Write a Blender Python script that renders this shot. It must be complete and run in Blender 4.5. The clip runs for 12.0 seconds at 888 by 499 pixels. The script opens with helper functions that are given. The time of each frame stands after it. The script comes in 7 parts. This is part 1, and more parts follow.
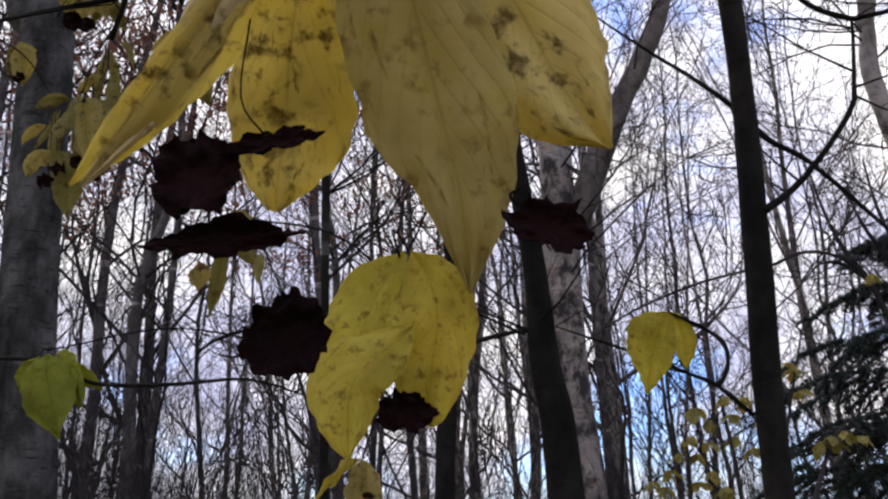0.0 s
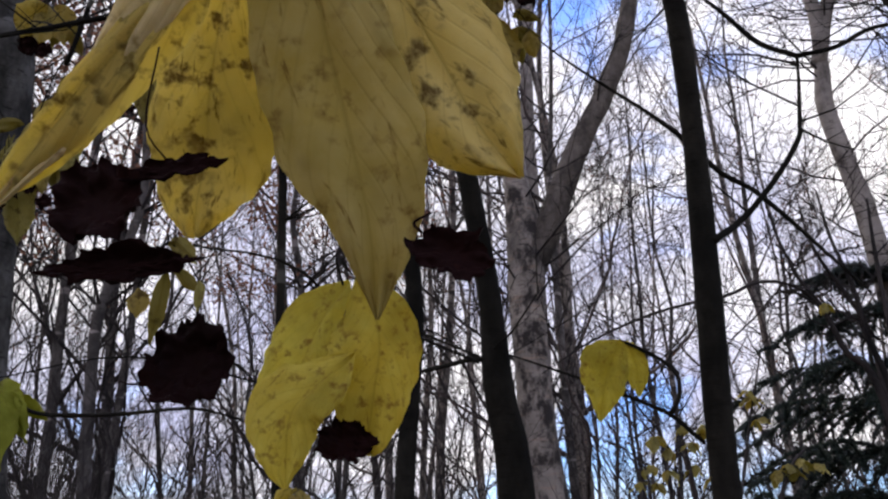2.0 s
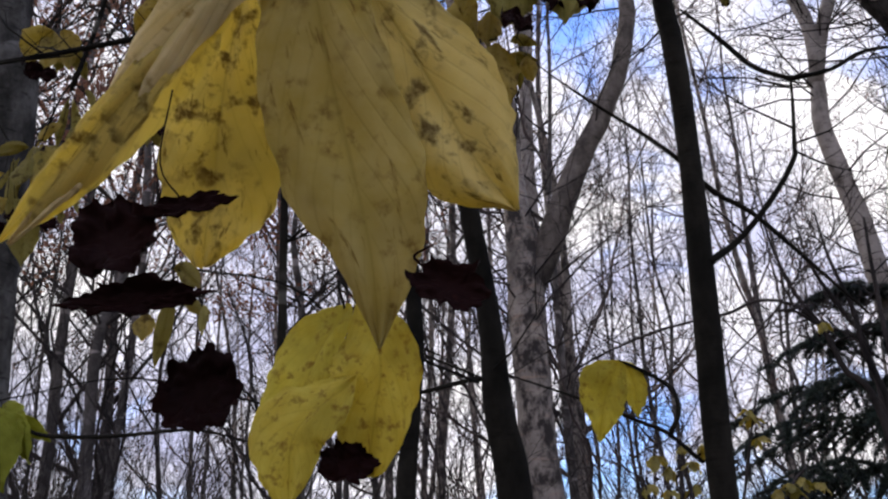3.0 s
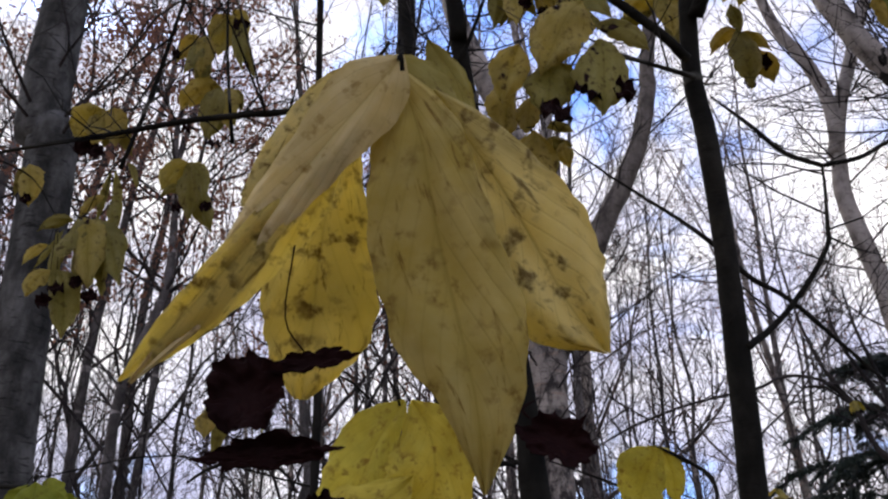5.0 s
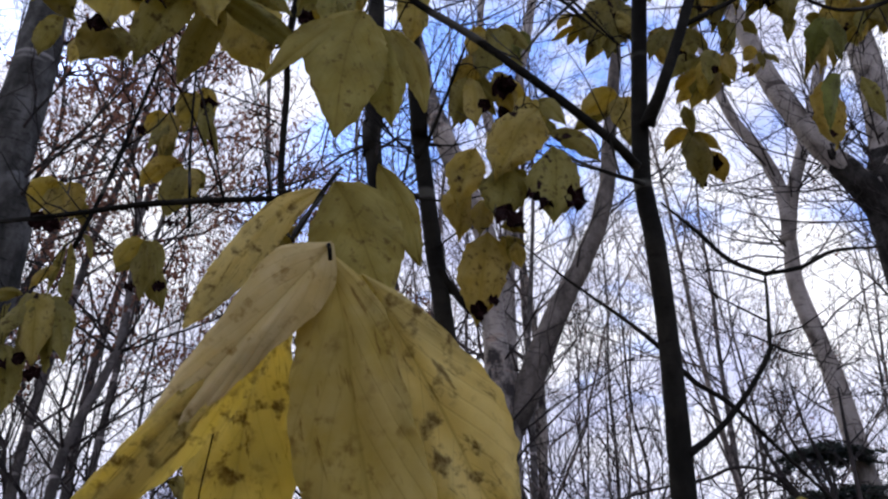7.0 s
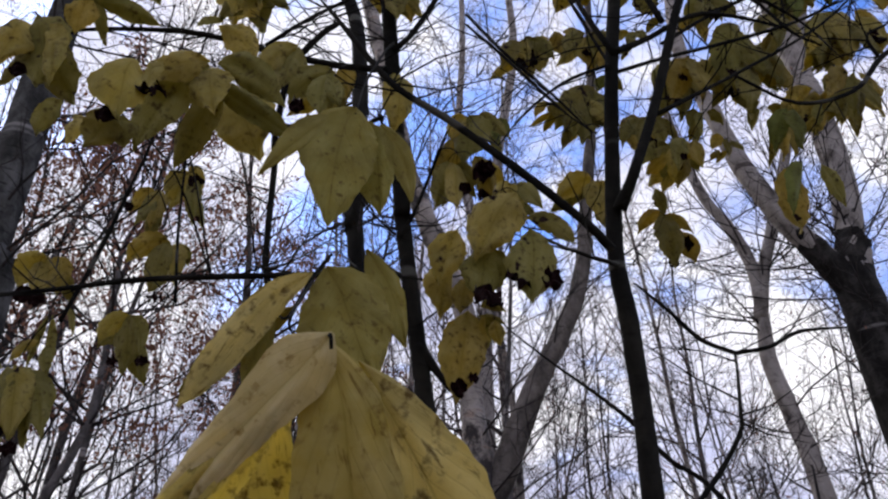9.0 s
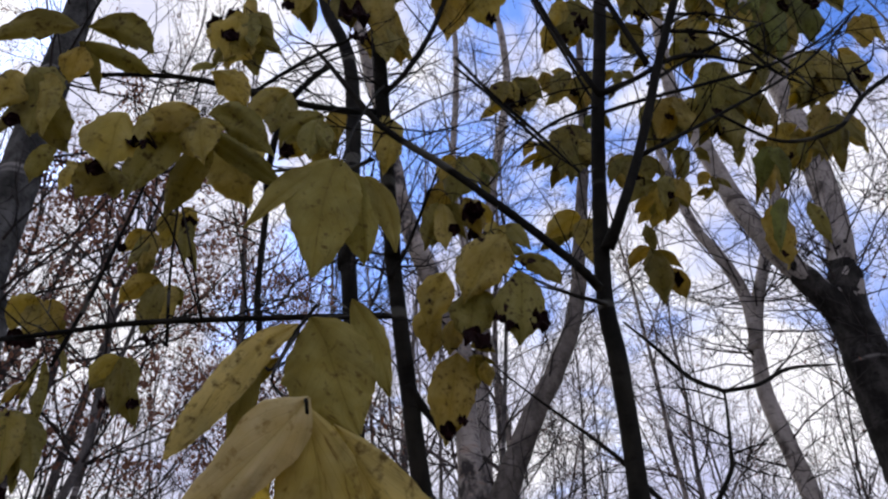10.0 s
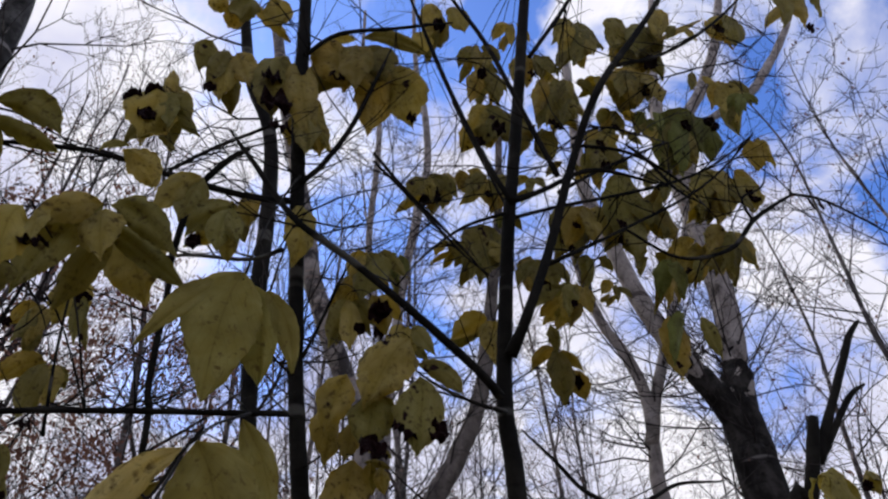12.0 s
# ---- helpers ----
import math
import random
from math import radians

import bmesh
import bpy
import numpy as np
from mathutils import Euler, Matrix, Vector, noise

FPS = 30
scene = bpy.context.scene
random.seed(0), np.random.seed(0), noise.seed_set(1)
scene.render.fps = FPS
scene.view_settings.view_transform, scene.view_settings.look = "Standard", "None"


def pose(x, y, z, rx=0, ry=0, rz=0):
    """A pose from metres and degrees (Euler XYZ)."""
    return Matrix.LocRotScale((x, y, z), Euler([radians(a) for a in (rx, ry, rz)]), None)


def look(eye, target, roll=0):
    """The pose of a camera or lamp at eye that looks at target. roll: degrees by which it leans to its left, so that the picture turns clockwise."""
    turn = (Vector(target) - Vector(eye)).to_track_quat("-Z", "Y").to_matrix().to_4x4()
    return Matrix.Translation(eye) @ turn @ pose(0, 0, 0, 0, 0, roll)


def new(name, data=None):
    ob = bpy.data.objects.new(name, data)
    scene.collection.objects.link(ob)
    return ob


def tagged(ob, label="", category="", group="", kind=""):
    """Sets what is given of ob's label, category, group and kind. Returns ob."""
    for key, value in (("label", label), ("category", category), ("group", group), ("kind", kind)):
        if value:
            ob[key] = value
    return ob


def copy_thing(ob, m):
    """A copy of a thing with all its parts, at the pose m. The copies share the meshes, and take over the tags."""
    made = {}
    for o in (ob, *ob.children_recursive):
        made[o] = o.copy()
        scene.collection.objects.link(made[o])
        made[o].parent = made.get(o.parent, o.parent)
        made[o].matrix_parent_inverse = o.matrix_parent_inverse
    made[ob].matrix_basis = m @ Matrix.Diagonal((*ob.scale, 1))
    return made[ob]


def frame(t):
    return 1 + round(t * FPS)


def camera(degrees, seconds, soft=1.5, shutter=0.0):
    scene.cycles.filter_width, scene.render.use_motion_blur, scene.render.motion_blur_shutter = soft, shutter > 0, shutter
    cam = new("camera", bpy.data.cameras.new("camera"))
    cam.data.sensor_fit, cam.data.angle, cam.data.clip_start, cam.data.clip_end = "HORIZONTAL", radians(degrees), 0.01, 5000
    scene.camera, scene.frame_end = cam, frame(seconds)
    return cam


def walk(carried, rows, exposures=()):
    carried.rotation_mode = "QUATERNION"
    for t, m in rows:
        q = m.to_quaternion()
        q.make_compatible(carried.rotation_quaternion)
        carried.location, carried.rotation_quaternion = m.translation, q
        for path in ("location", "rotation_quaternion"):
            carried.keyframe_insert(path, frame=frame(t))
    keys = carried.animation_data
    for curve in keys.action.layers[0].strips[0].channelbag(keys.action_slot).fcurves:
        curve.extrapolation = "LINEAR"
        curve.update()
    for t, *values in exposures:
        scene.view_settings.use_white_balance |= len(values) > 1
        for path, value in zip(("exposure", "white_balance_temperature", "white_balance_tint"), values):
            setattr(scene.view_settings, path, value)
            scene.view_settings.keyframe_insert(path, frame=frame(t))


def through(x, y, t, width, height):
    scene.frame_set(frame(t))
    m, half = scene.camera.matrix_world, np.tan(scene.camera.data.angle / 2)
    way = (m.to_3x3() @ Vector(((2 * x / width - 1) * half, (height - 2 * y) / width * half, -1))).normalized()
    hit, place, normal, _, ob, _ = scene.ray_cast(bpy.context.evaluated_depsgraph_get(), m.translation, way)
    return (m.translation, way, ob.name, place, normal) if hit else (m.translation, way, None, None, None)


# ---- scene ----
cam = camera(60.0, 12.0, soft=2.3)
PATH = [
    (0, (0.066, 0.003, 1.518), (0.057, 1.889, 2.184), -1.5),
    (0.5, (0.077, 0.002, 1.516), (0.095, 1.876, 2.214), -1.7),
    (1, (0.083, 0.001, 1.519), (0.129, 1.872, 2.224), -1.8),
    (1.5, (0.084, -0.002, 1.518), (0.144, 1.869, 2.223), -1.9),
    (2, (0.1, -0.001, 1.515), (0.171, 1.859, 2.248), -2.1),
    (2.5, (0.105, -0.012, 1.514), (0.186, 1.835, 2.277), -2.5),
    (4.5, (0.056, -0.045, 1.536), (0.082, 1.769, 2.379), -0.9),
    (5, (0.047, -0.068, 1.555), (0.082, 1.711, 2.47), -1.0),
    (5.5, (0.054, -0.099, 1.573), (0.134, 1.656, 2.529), -0.7),
    (6, (0.062, -0.098, 1.602), (0.153, 1.647, 2.576), -0.5),
    (6.5, (0.074, -0.105, 1.6), (0.183, 1.625, 2.597), -0.3),
    (7, (0.074, -0.13, 1.617), (0.199, 1.566, 2.67), -0.2),
    (9, (0.06, -0.19, 1.595), (0.234, 1.395, 2.803), -0.8),
    (9.5, (0.065, -0.208, 1.594), (0.24, 1.354, 2.832), -1.1),
    (10, (0.076, -0.225, 1.604), (0.255, 1.309, 2.875), -1.5),
    (10.5, (0.074, -0.264, 1.629), (0.265, 1.22, 2.956), -1.7),
    (11, (0.082, -0.298, 1.667), (0.339, 1.139, 3.035), -1.9),
    (11.5, (0.08, -0.302, 1.665), (0.369, 1.111, 3.05), -2.3),
    (12, (0.085, -0.286, 1.663), (0.469, 1.088, 3.065), -3.7),
]
EXPOSURES = [(0, 0.55, 6700, 10), (2.5, 0.48, 6700, 10), (4.5, 0.54, 6750, 10), (6.5, 0.5, 6250, 10), (9.0, 0.28, 6500, 10), (10.5, 0.1, 6500, 10), (12.0, -0.03, 6500, 10)]
walk(cam, [(t, look(eye, target, roll)) for t, eye, target, roll in PATH], EXPOSURES)

# ---- sky and sun ----
SUN_UP, SUN_ROUND = 38.0, -35.0
world = bpy.data.worlds.new("autumn_sky")
scene.world = world
world.use_nodes = True
wn, wl = world.node_tree.nodes, world.node_tree.links
wn.clear()
sky = wn.new("ShaderNodeTexSky")
sky.sky_type, sky.sun_disc = "NISHITA", False
sky.sun_elevation, sky.sun_rotation = radians(SUN_UP), radians(SUN_ROUND)
sky.dust_density, sky.ozone_density = 1.5, 3.0
coord = wn.new("ShaderNodeTexCoord")
squash = wn.new("ShaderNodeMapping")
squash.inputs["Scale"].default_value = (1.0, 1.0, 1.5)
squash.inputs["Location"].default_value = (4.1, 0.9, 0.0)
cloud = wn.new("ShaderNodeTexNoise")
cloud.inputs["Scale"].default_value, cloud.inputs["Detail"].default_value = 4.6, 8.0
cloud.inputs["Roughness"].default_value, cloud.inputs["Distortion"].default_value = 0.55, 0.35
cover = wn.new("ShaderNodeValToRGB")
cover.color_ramp.elements[0].position, cover.color_ramp.elements[1].position = 0.40, 0.53
bright = wn.new("ShaderNodeTexNoise")
bright.inputs["Scale"].default_value, bright.inputs["Detail"].default_value = 4.5, 5.0
shade = wn.new("ShaderNodeValToRGB")
shade.color_ramp.elements[0].position, shade.color_ramp.elements[1].position = 0.35, 0.62
shade.color_ramp.elements[0].color, shade.color_ramp.elements[1].color = (0.57, 0.59, 0.84, 1), (1.05, 1.03, 1.09, 1)
level = wn.new("ShaderNodeVectorMath")
level.operation = "SCALE"
level.inputs["Scale"].default_value = 0.15
veil = wn.new("ShaderNodeMix")
veil.data_type = "RGBA"
back = wn.new("ShaderNodeBackground")
out = wn.new("ShaderNodeOutputWorld")
wl.new(coord.outputs["Generated"], squash.inputs["Vector"])
wl.new(squash.outputs["Vector"], cloud.inputs["Vector"])
wl.new(squash.outputs["Vector"], bright.inputs["Vector"])
height = wn.new("ShaderNodeSeparateXYZ")
low = wn.new("ShaderNodeMapRange")
low.inputs["From Min"].default_value, low.inputs["From Max"].default_value = 0.30, 0.72
low.inputs["To Min"].default_value, low.inputs["To Max"].default_value = 0.17, -0.03
more = wn.new("ShaderNodeMath")
wl.new(coord.outputs["Generated"], height.inputs[0])
wl.new(height.outputs["Z"], low.inputs["Value"])
wl.new(cloud.outputs["Fac"], more.inputs[0])
wl.new(low.outputs["Result"], more.inputs[1])
clear = wn.new("ShaderNodeMapRange")
clear.inputs["From Min"].default_value, clear.inputs["From Max"].default_value = 0.06, 0.24
clear.inputs["To Min"].default_value, clear.inputs["To Max"].default_value = -0.20, 0.0
gap = wn.new("ShaderNodeMath")
wl.new(height.outputs["Z"], clear.inputs["Value"])
wl.new(more.outputs[0], gap.inputs[0])
wl.new(clear.outputs["Result"], gap.inputs[1])
side = wn.new("ShaderNodeMapRange")
side.inputs["From Min"].default_value, side.inputs["From Max"].default_value = -0.45, 0.45
side.inputs["To Min"].default_value, side.inputs["To Max"].default_value = 0.06, -0.02
drift = wn.new("ShaderNodeMath")
wl.new(height.outputs["X"], side.inputs["Value"])
wl.new(gap.outputs[0], drift.inputs[0])
wl.new(side.outputs["Result"], drift.inputs[1])
wl.new(drift.outputs[0], cover.inputs["Fac"])
wl.new(bright.outputs["Fac"], shade.inputs["Fac"])
wl.new(sky.outputs["Color"], level.inputs[0])
wl.new(cover.outputs["Color"], veil.inputs["Factor"])
cool = wn.new("ShaderNodeVectorMath")
cool.operation = "MULTIPLY"
cool.inputs[1].default_value = (0.75, 1.05, 1.75)
wl.new(level.outputs["Vector"], cool.inputs[0])
wl.new(cool.outputs["Vector"], veil.inputs["A"])
wl.new(shade.outputs["Color"], veil.inputs["B"])
wl.new(veil.outputs["Result"], back.inputs["Color"])
back.inputs["Strength"].default_value = 1.0
wl.new(back.outputs["Background"], out.inputs["Surface"])

sun = new("sun", bpy.data.lights.new("sun", "SUN"))
sun.data.energy, sun.data.angle, sun.data.color = 2.0, radians(20), (1.0, 0.93, 0.82)
toward = Vector((math.sin(radians(SUN_ROUND)) * math.cos(radians(SUN_UP)), math.cos(radians(SUN_ROUND)) * math.cos(radians(SUN_UP)), math.sin(radians(SUN_UP))))
sun.matrix_world = look(toward * 50, (0, 0, 0))


# ---- materials ----
def material(name, rough=0.8, gloss=0.3):
    m = bpy.data.materials.new(name)
    m.use_nodes = True
    b = m.node_tree.nodes["Principled BSDF"]
    b.inputs["Roughness"].default_value = rough
    b.inputs["Specular IOR Level"].default_value = gloss
    return m, m.node_tree.nodes, m.node_tree.links, b


def noise_at(n, l, vector, scale, detail=5.0, rough=0.6):
    t = n.new("ShaderNodeTexNoise")
    t.inputs["Scale"].default_value, t.inputs["Detail"].default_value, t.inputs["Roughness"].default_value = scale, detail, rough
    if vector:
        l.new(vector, t.inputs["Vector"])
    return t.outputs["Fac"]


def ramp(n, l, value, *stops):
    r = n.new("ShaderNodeValToRGB")
    while len(r.color_ramp.elements) < len(stops):
        r.color_ramp.elements.new(0.5)
    for e, (at, colour) in zip(r.color_ramp.elements, stops):
        e.position, e.color = at, (*colour, 1) if len(colour) == 3 else colour
    l.new(value, r.inputs["Fac"])
    return r.outputs["Color"]


def blend(n, l, fac, a, b, how="MIX"):
    x = n.new("ShaderNodeMix")
    x.data_type, x.blend_type = "RGBA", how
    for value, socket in ((fac, "Factor"), (a, "A"), (b, "B")):
        if isinstance(value, bpy.types.NodeSocket):
            l.new(value, x.inputs[socket])
        else:
            x.inputs[socket].default_value = value if socket == "Factor" else (*value, 1)
    return x.outputs["Result"]


def relief(n, l, b, height, strength, distance):
    bump = n.new("ShaderNodeBump")
    bump.inputs["Strength"].default_value, bump.inputs["Distance"].default_value = strength, distance
    l.new(height, bump.inputs["Height"])
    l.new(bump.outputs["Normal"], b.inputs["Normal"])


def stretched(n, l, scale):
    c, m = n.new("ShaderNodeTexCoord"), n.new("ShaderNodeMapping")
    m.inputs["Scale"].default_value = scale
    l.new(c.outputs["Object"], m.inputs["Vector"])
    return m.outputs["Vector"], c.outputs["Object"]


def bark(name, light, mid, dark, band=0.5, ring=(0.3, 0.28, 0.26), ring_at=0.72):
    """Bark with short level lenticels, blotches and pale rings."""
    m, n, l, b = material(name, 0.9, 0.08)
    flat, plain = stretched(n, l, (9, 9, 48))
    rings, _ = stretched(n, l, (0.6, 0.6, 5.5))
    blotch = noise_at(n, l, stretched(n, l, (1, 1, 0.55))[0], 7.0, 7, 0.65)
    fine = noise_at(n, l, flat, 1.4, 5)
    base = ramp(n, l, blotch, (0.32, dark), (0.48, mid), (0.66, light))
    marks = ramp(n, l, fine, (0.33, (0, 0, 0)), (0.42, (1, 1, 1)))
    base = blend(n, l, marks, blend(n, l, band, base, dark), base)
    hoop = ramp(n, l, noise_at(n, l, rings, 1.0, 2), (ring_at - 0.03, (0, 0, 0)), (ring_at, (1, 1, 1)))
    l.new(blend(n, l, hoop, base, ring), b.inputs["Base Color"])
    relief(n, l, b, fine, 0.6, 0.006)
    return m


def birch(name):
    """Pale papery bark with dark scars, peeling plates and short level marks."""
    m, n, l, b = material(name, 0.75, 0.25)
    flat, plain = stretched(n, l, (7, 7, 42))
    plates, _ = stretched(n, l, (1, 1, 0.6))
    base = ramp(n, l, noise_at(n, l, plates, 3.2, 4), (0.35, (0.10, 0.088, 0.08)), (0.62, (0.33, 0.29, 0.26)))
    scar = ramp(n, l, noise_at(n, l, plates, 6.0, 8, 0.72), (0.42, (1, 1, 1)), (0.53, (0, 0, 0)))
    fine = noise_at(n, l, flat, 1.5, 5)
    marks = ramp(n, l, fine, (0.34, (1, 1, 1)), (0.43, (0, 0, 0)))
    peel = ramp(n, l, noise_at(n, l, flat, 0.55, 3), (0.58, (0, 0, 0)), (0.64, (1, 1, 1)))
    base = blend(n, l, peel, base, (0.30, 0.23, 0.19))
    base = blend(n, l, marks, base, (0.09, 0.07, 0.065))
    base = blend(n, l, scar, base, (0.028, 0.023, 0.022))
    l.new(base, b.inputs["Base Color"])
    relief(n, l, b, noise_at(n, l, plates, 14.0, 6, 0.7), 0.8, 0.012)
    return m


def leaf_skin(name, pale, warm, stain, spots=0.62, through=0.5, grain=1.0, blot=0.0, gloss=0.12, streak=0.0):
    """A leaf: ribs from the UV map, mottling, brown spots, light through the blade."""
    m, n, l, b = material(name, 0.6, gloss)
    uv = n.new("ShaderNodeUVMap")
    sep = n.new("ShaderNodeSeparateXYZ")
    l.new(uv.outputs["UV"], sep.inputs[0])

    def calc(op, x, y=None):
        k = n.new("ShaderNodeMath")
        k.operation = op
        for i, v in enumerate((x, y)):
            if v is None:
                continue
            if isinstance(v, bpy.types.NodeSocket):
                l.new(v, k.inputs[i])
            else:
                k.inputs[i].default_value = v
        return k.outputs[0]

    side = calc("ABSOLUTE", calc("SUBTRACT", sep.outputs["Y"], 0.5))
    rib = calc("SUBTRACT", 1.0, calc("MINIMUM", calc("MULTIPLY", side, 45.0), 1.0))
    wave = calc("ABSOLUTE", calc("SUBTRACT", calc("FRACT", calc("SUBTRACT", calc("MULTIPLY", sep.outputs["X"], 9.0), calc("MULTIPLY", side, 7.0))), 0.5))
    vein = calc("SUBTRACT", 1.0, calc("MINIMUM", calc("MULTIPLY", wave, 9.0), 1.0))
    ribs = calc("MAXIMUM", rib, calc("MULTIPLY", vein, 0.45))
    info = n.new("ShaderNodeObjectInfo")
    where = n.new("ShaderNodeTexCoord")
    drift = n.new("ShaderNodeVectorMath")
    drift.operation = "ADD"
    l.new(where.outputs["Object"], drift.inputs[0])
    l.new(calc("MULTIPLY", info.outputs["Random"], 40.0), drift.inputs[1])
    spot = drift.outputs[0]
    cloudy = noise_at(n, l, spot, 22.0 * grain, 5)
    body = ramp(n, l, cloudy, (0.33, warm), (0.62, pale))
    band = calc("SUBTRACT", 1.0, calc("MINIMUM", calc("MULTIPLY", side, 7.0), 1.0))
    body = blend(n, l, calc("MULTIPLY", band, 0.7), body, warm)
    bruise = ramp(n, l, noise_at(n, l, spot, 9.0 * grain, 4), (0.46, (0, 0, 0)), (0.68, (1, 1, 1)))
    body = blend(n, l, calc("MULTIPLY", bruise, 0.55), body, tuple(0.55 * c for c in warm))
    tone = ramp(n, l, info.outputs["Random"], (0.0, (0.90, 0.86, 0.80)), (0.5, (1, 1, 1)), (1.0, (0.96, 0.98, 0.86)))
    body = blend(n, l, 1.0, body, tone, "MULTIPLY")
    body = blend(n, l, calc("MULTIPLY", ribs, 0.5), body, tuple(0.62 * c for c in warm))
    freck = ramp(n, l, noise_at(n, l, spot, 75.0 * grain, 3), (spots - 0.04, (0, 0, 0)), (spots + 0.10, (1, 1, 1)))
    patch = ramp(n, l, noise_at(n, l, spot, 26.0 * grain, 2), (0.42, (0, 0, 0)), (0.56, (1, 1, 1)))
    speck = calc("MULTIPLY", freck, patch)
    body = blend(n, l, calc("MULTIPLY", speck, 0.8), body, stain)
    if streak:
        along = n.new("ShaderNodeCombineXYZ")
        l.new(calc("ADD", calc("MULTIPLY", sep.outputs["X"], 5.0), calc("MULTIPLY", info.outputs["Random"], 90.0)), along.inputs[0])
        l.new(calc("ADD", calc("MULTIPLY", sep.outputs["Y"], 7.0), calc("MULTIPLY", sep.outputs["X"], -3.0)), along.inputs[1])
        smear = ramp(n, l, noise_at(n, l, along.outputs[0], 1.3, 5, 0.65), (streak, (0, 0, 0)), (streak + 0.09, (1, 1, 1)))
        body = blend(n, l, calc("MULTIPLY", smear, 0.75), body, stain)
    if blot:
        rot = ramp(n, l, noise_at(n, l, spot, 17.0 * grain, 2), (blot, (0, 0, 0)), (blot + 0.03, (1, 1, 1)))
        body = blend(n, l, rot, body, (0.03, 0.014, 0.01))
    l.new(body, b.inputs["Base Color"])
    relief(n, l, b, calc("ADD", calc("MULTIPLY", ribs, -0.6), cloudy), 0.35, 0.003)
    glow = n.new("ShaderNodeBsdfTranslucent")
    l.new(blend(n, l, 1.0, body, (1.0, 0.96, 0.66), "MULTIPLY"), glow.inputs["Color"])
    mix = n.new("ShaderNodeMixShader")
    mix.inputs[0].default_value = through
    l.new(b.outputs[0], mix.inputs[1])
    l.new(glow.outputs[0], mix.inputs[2])
    l.new(mix.outputs[0], n["Material Output"].inputs["Surface"])
    return m


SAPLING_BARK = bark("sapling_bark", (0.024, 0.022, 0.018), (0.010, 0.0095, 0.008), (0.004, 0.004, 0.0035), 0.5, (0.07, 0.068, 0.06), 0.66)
OLD_BARK = bark("grey_bark", (0.11, 0.108, 0.104), (0.04, 0.039, 0.037), (0.009, 0.009, 0.008), 0.85, (0.20, 0.19, 0.185), 0.68)
ROUGH_BARK = bark("rough_dark_bark", (0.05, 0.046, 0.043), (0.016, 0.0145, 0.0135), (0.005, 0.0045, 0.004), 0.85, (0.16, 0.15, 0.145), 0.70)
BIRCH_BARK = birch("birch_bark")
PALE_BARK = bark("pale_smooth_bark", (0.38, 0.345, 0.325), (0.27, 0.243, 0.227), (0.085, 0.073, 0.067), 0.7, (0.10, 0.085, 0.08), 0.76)
LIMB_BARK = bark("birch_limb_bark", (0.17, 0.148, 0.132), (0.09, 0.078, 0.07), (0.03, 0.026, 0.023), 0.75, (0.22, 0.19, 0.17), 0.70)
FAR_BARK = bark("far_bark", (0.16, 0.146, 0.142), (0.08, 0.073, 0.071), (0.036, 0.033, 0.033), 0.6, (0.30, 0.27, 0.265), 0.64)
TWIG = bark("twig_bark", (0.058, 0.050, 0.05), (0.034, 0.030, 0.030), (0.012, 0.012, 0.013), 0.4)
PALE_TWIG = bark("pale_twig_bark", (0.20, 0.165, 0.16), (0.12, 0.10, 0.10), (0.04, 0.033, 0.033), 0.4)
YELLOW = leaf_skin("yellow_leaf", (0.80, 0.70, 0.28), (0.72, 0.61, 0.20), (0.14, 0.078, 0.012), 0.555, 0.70, streak=0.575)
GOLD = leaf_skin("small_yellow_leaf", (0.66, 0.59, 0.26), (0.57, 0.49, 0.16), (0.08, 0.045, 0.015), 0.55, 0.70, 0.14, 0.68)
OLIVE = leaf_skin("olive_yellow_leaf", (0.55, 0.51, 0.22), (0.46, 0.41, 0.14), (0.08, 0.045, 0.015), 0.55, 0.66, 0.14, 0.67)
PALE = leaf_skin("pale_yellow_leaf", (0.76, 0.68, 0.33), (0.70, 0.60, 0.24), (0.12, 0.068, 0.014), 0.555, 0.58, streak=0.57)
LIME = leaf_skin("lime_leaf", (0.37, 0.39, 0.06), (0.28, 0.30, 0.035), (0.16, 0.11, 0.02), 0.60, 0.6, streak=0.640)
FROND_GOLD = leaf_skin("gold_frond_leaf", (0.58, 0.49, 0.18), (0.47, 0.38, 0.09), (0.08, 0.045, 0.015), 0.57, 0.64, 0.8, 0.68, streak=0.610)
FROND_OLIVE = leaf_skin("olive_frond_leaf", (0.37, 0.33, 0.12), (0.29, 0.25, 0.06), (0.07, 0.04, 0.012), 0.57, 0.56, 0.8, 0.68, streak=0.600)
FROND_GREEN = leaf_skin("green_frond_leaf", (0.26, 0.28, 0.08), (0.20, 0.21, 0.05), (0.06, 0.04, 0.015), 0.58, 0.5, 0.8, 0.68, streak=0.600)
# centre leaflet: the shade of the overlapping lobes is put into this darker colour
SHADED_OCHRE = leaf_skin("shaded_ochre_leaf", (0.55, 0.46, 0.17), (0.47, 0.37, 0.08), (0.16, 0.09, 0.012), 0.57, 0.42, streak=0.590)
# left leaflet of the same leaf, its lit side put into a paler colour
LIT_PALE = leaf_skin("lit_pale_leaf", (0.72, 0.62, 0.36), (0.60, 0.48, 0.19), (0.24, 0.14, 0.02), 0.58, 0.42, streak=0.630)
DUSKY = leaf_skin("olive_leaf", (0.38, 0.33, 0.10), (0.31, 0.25, 0.05), (0.11, 0.065, 0.015), 0.60, 0.48, streak=0.600)
LEMON = leaf_skin("lemon_leaf", (0.72, 0.64, 0.12), (0.62, 0.51, 0.06), (0.26, 0.15, 0.02), 0.57, 0.6, streak=0.600)
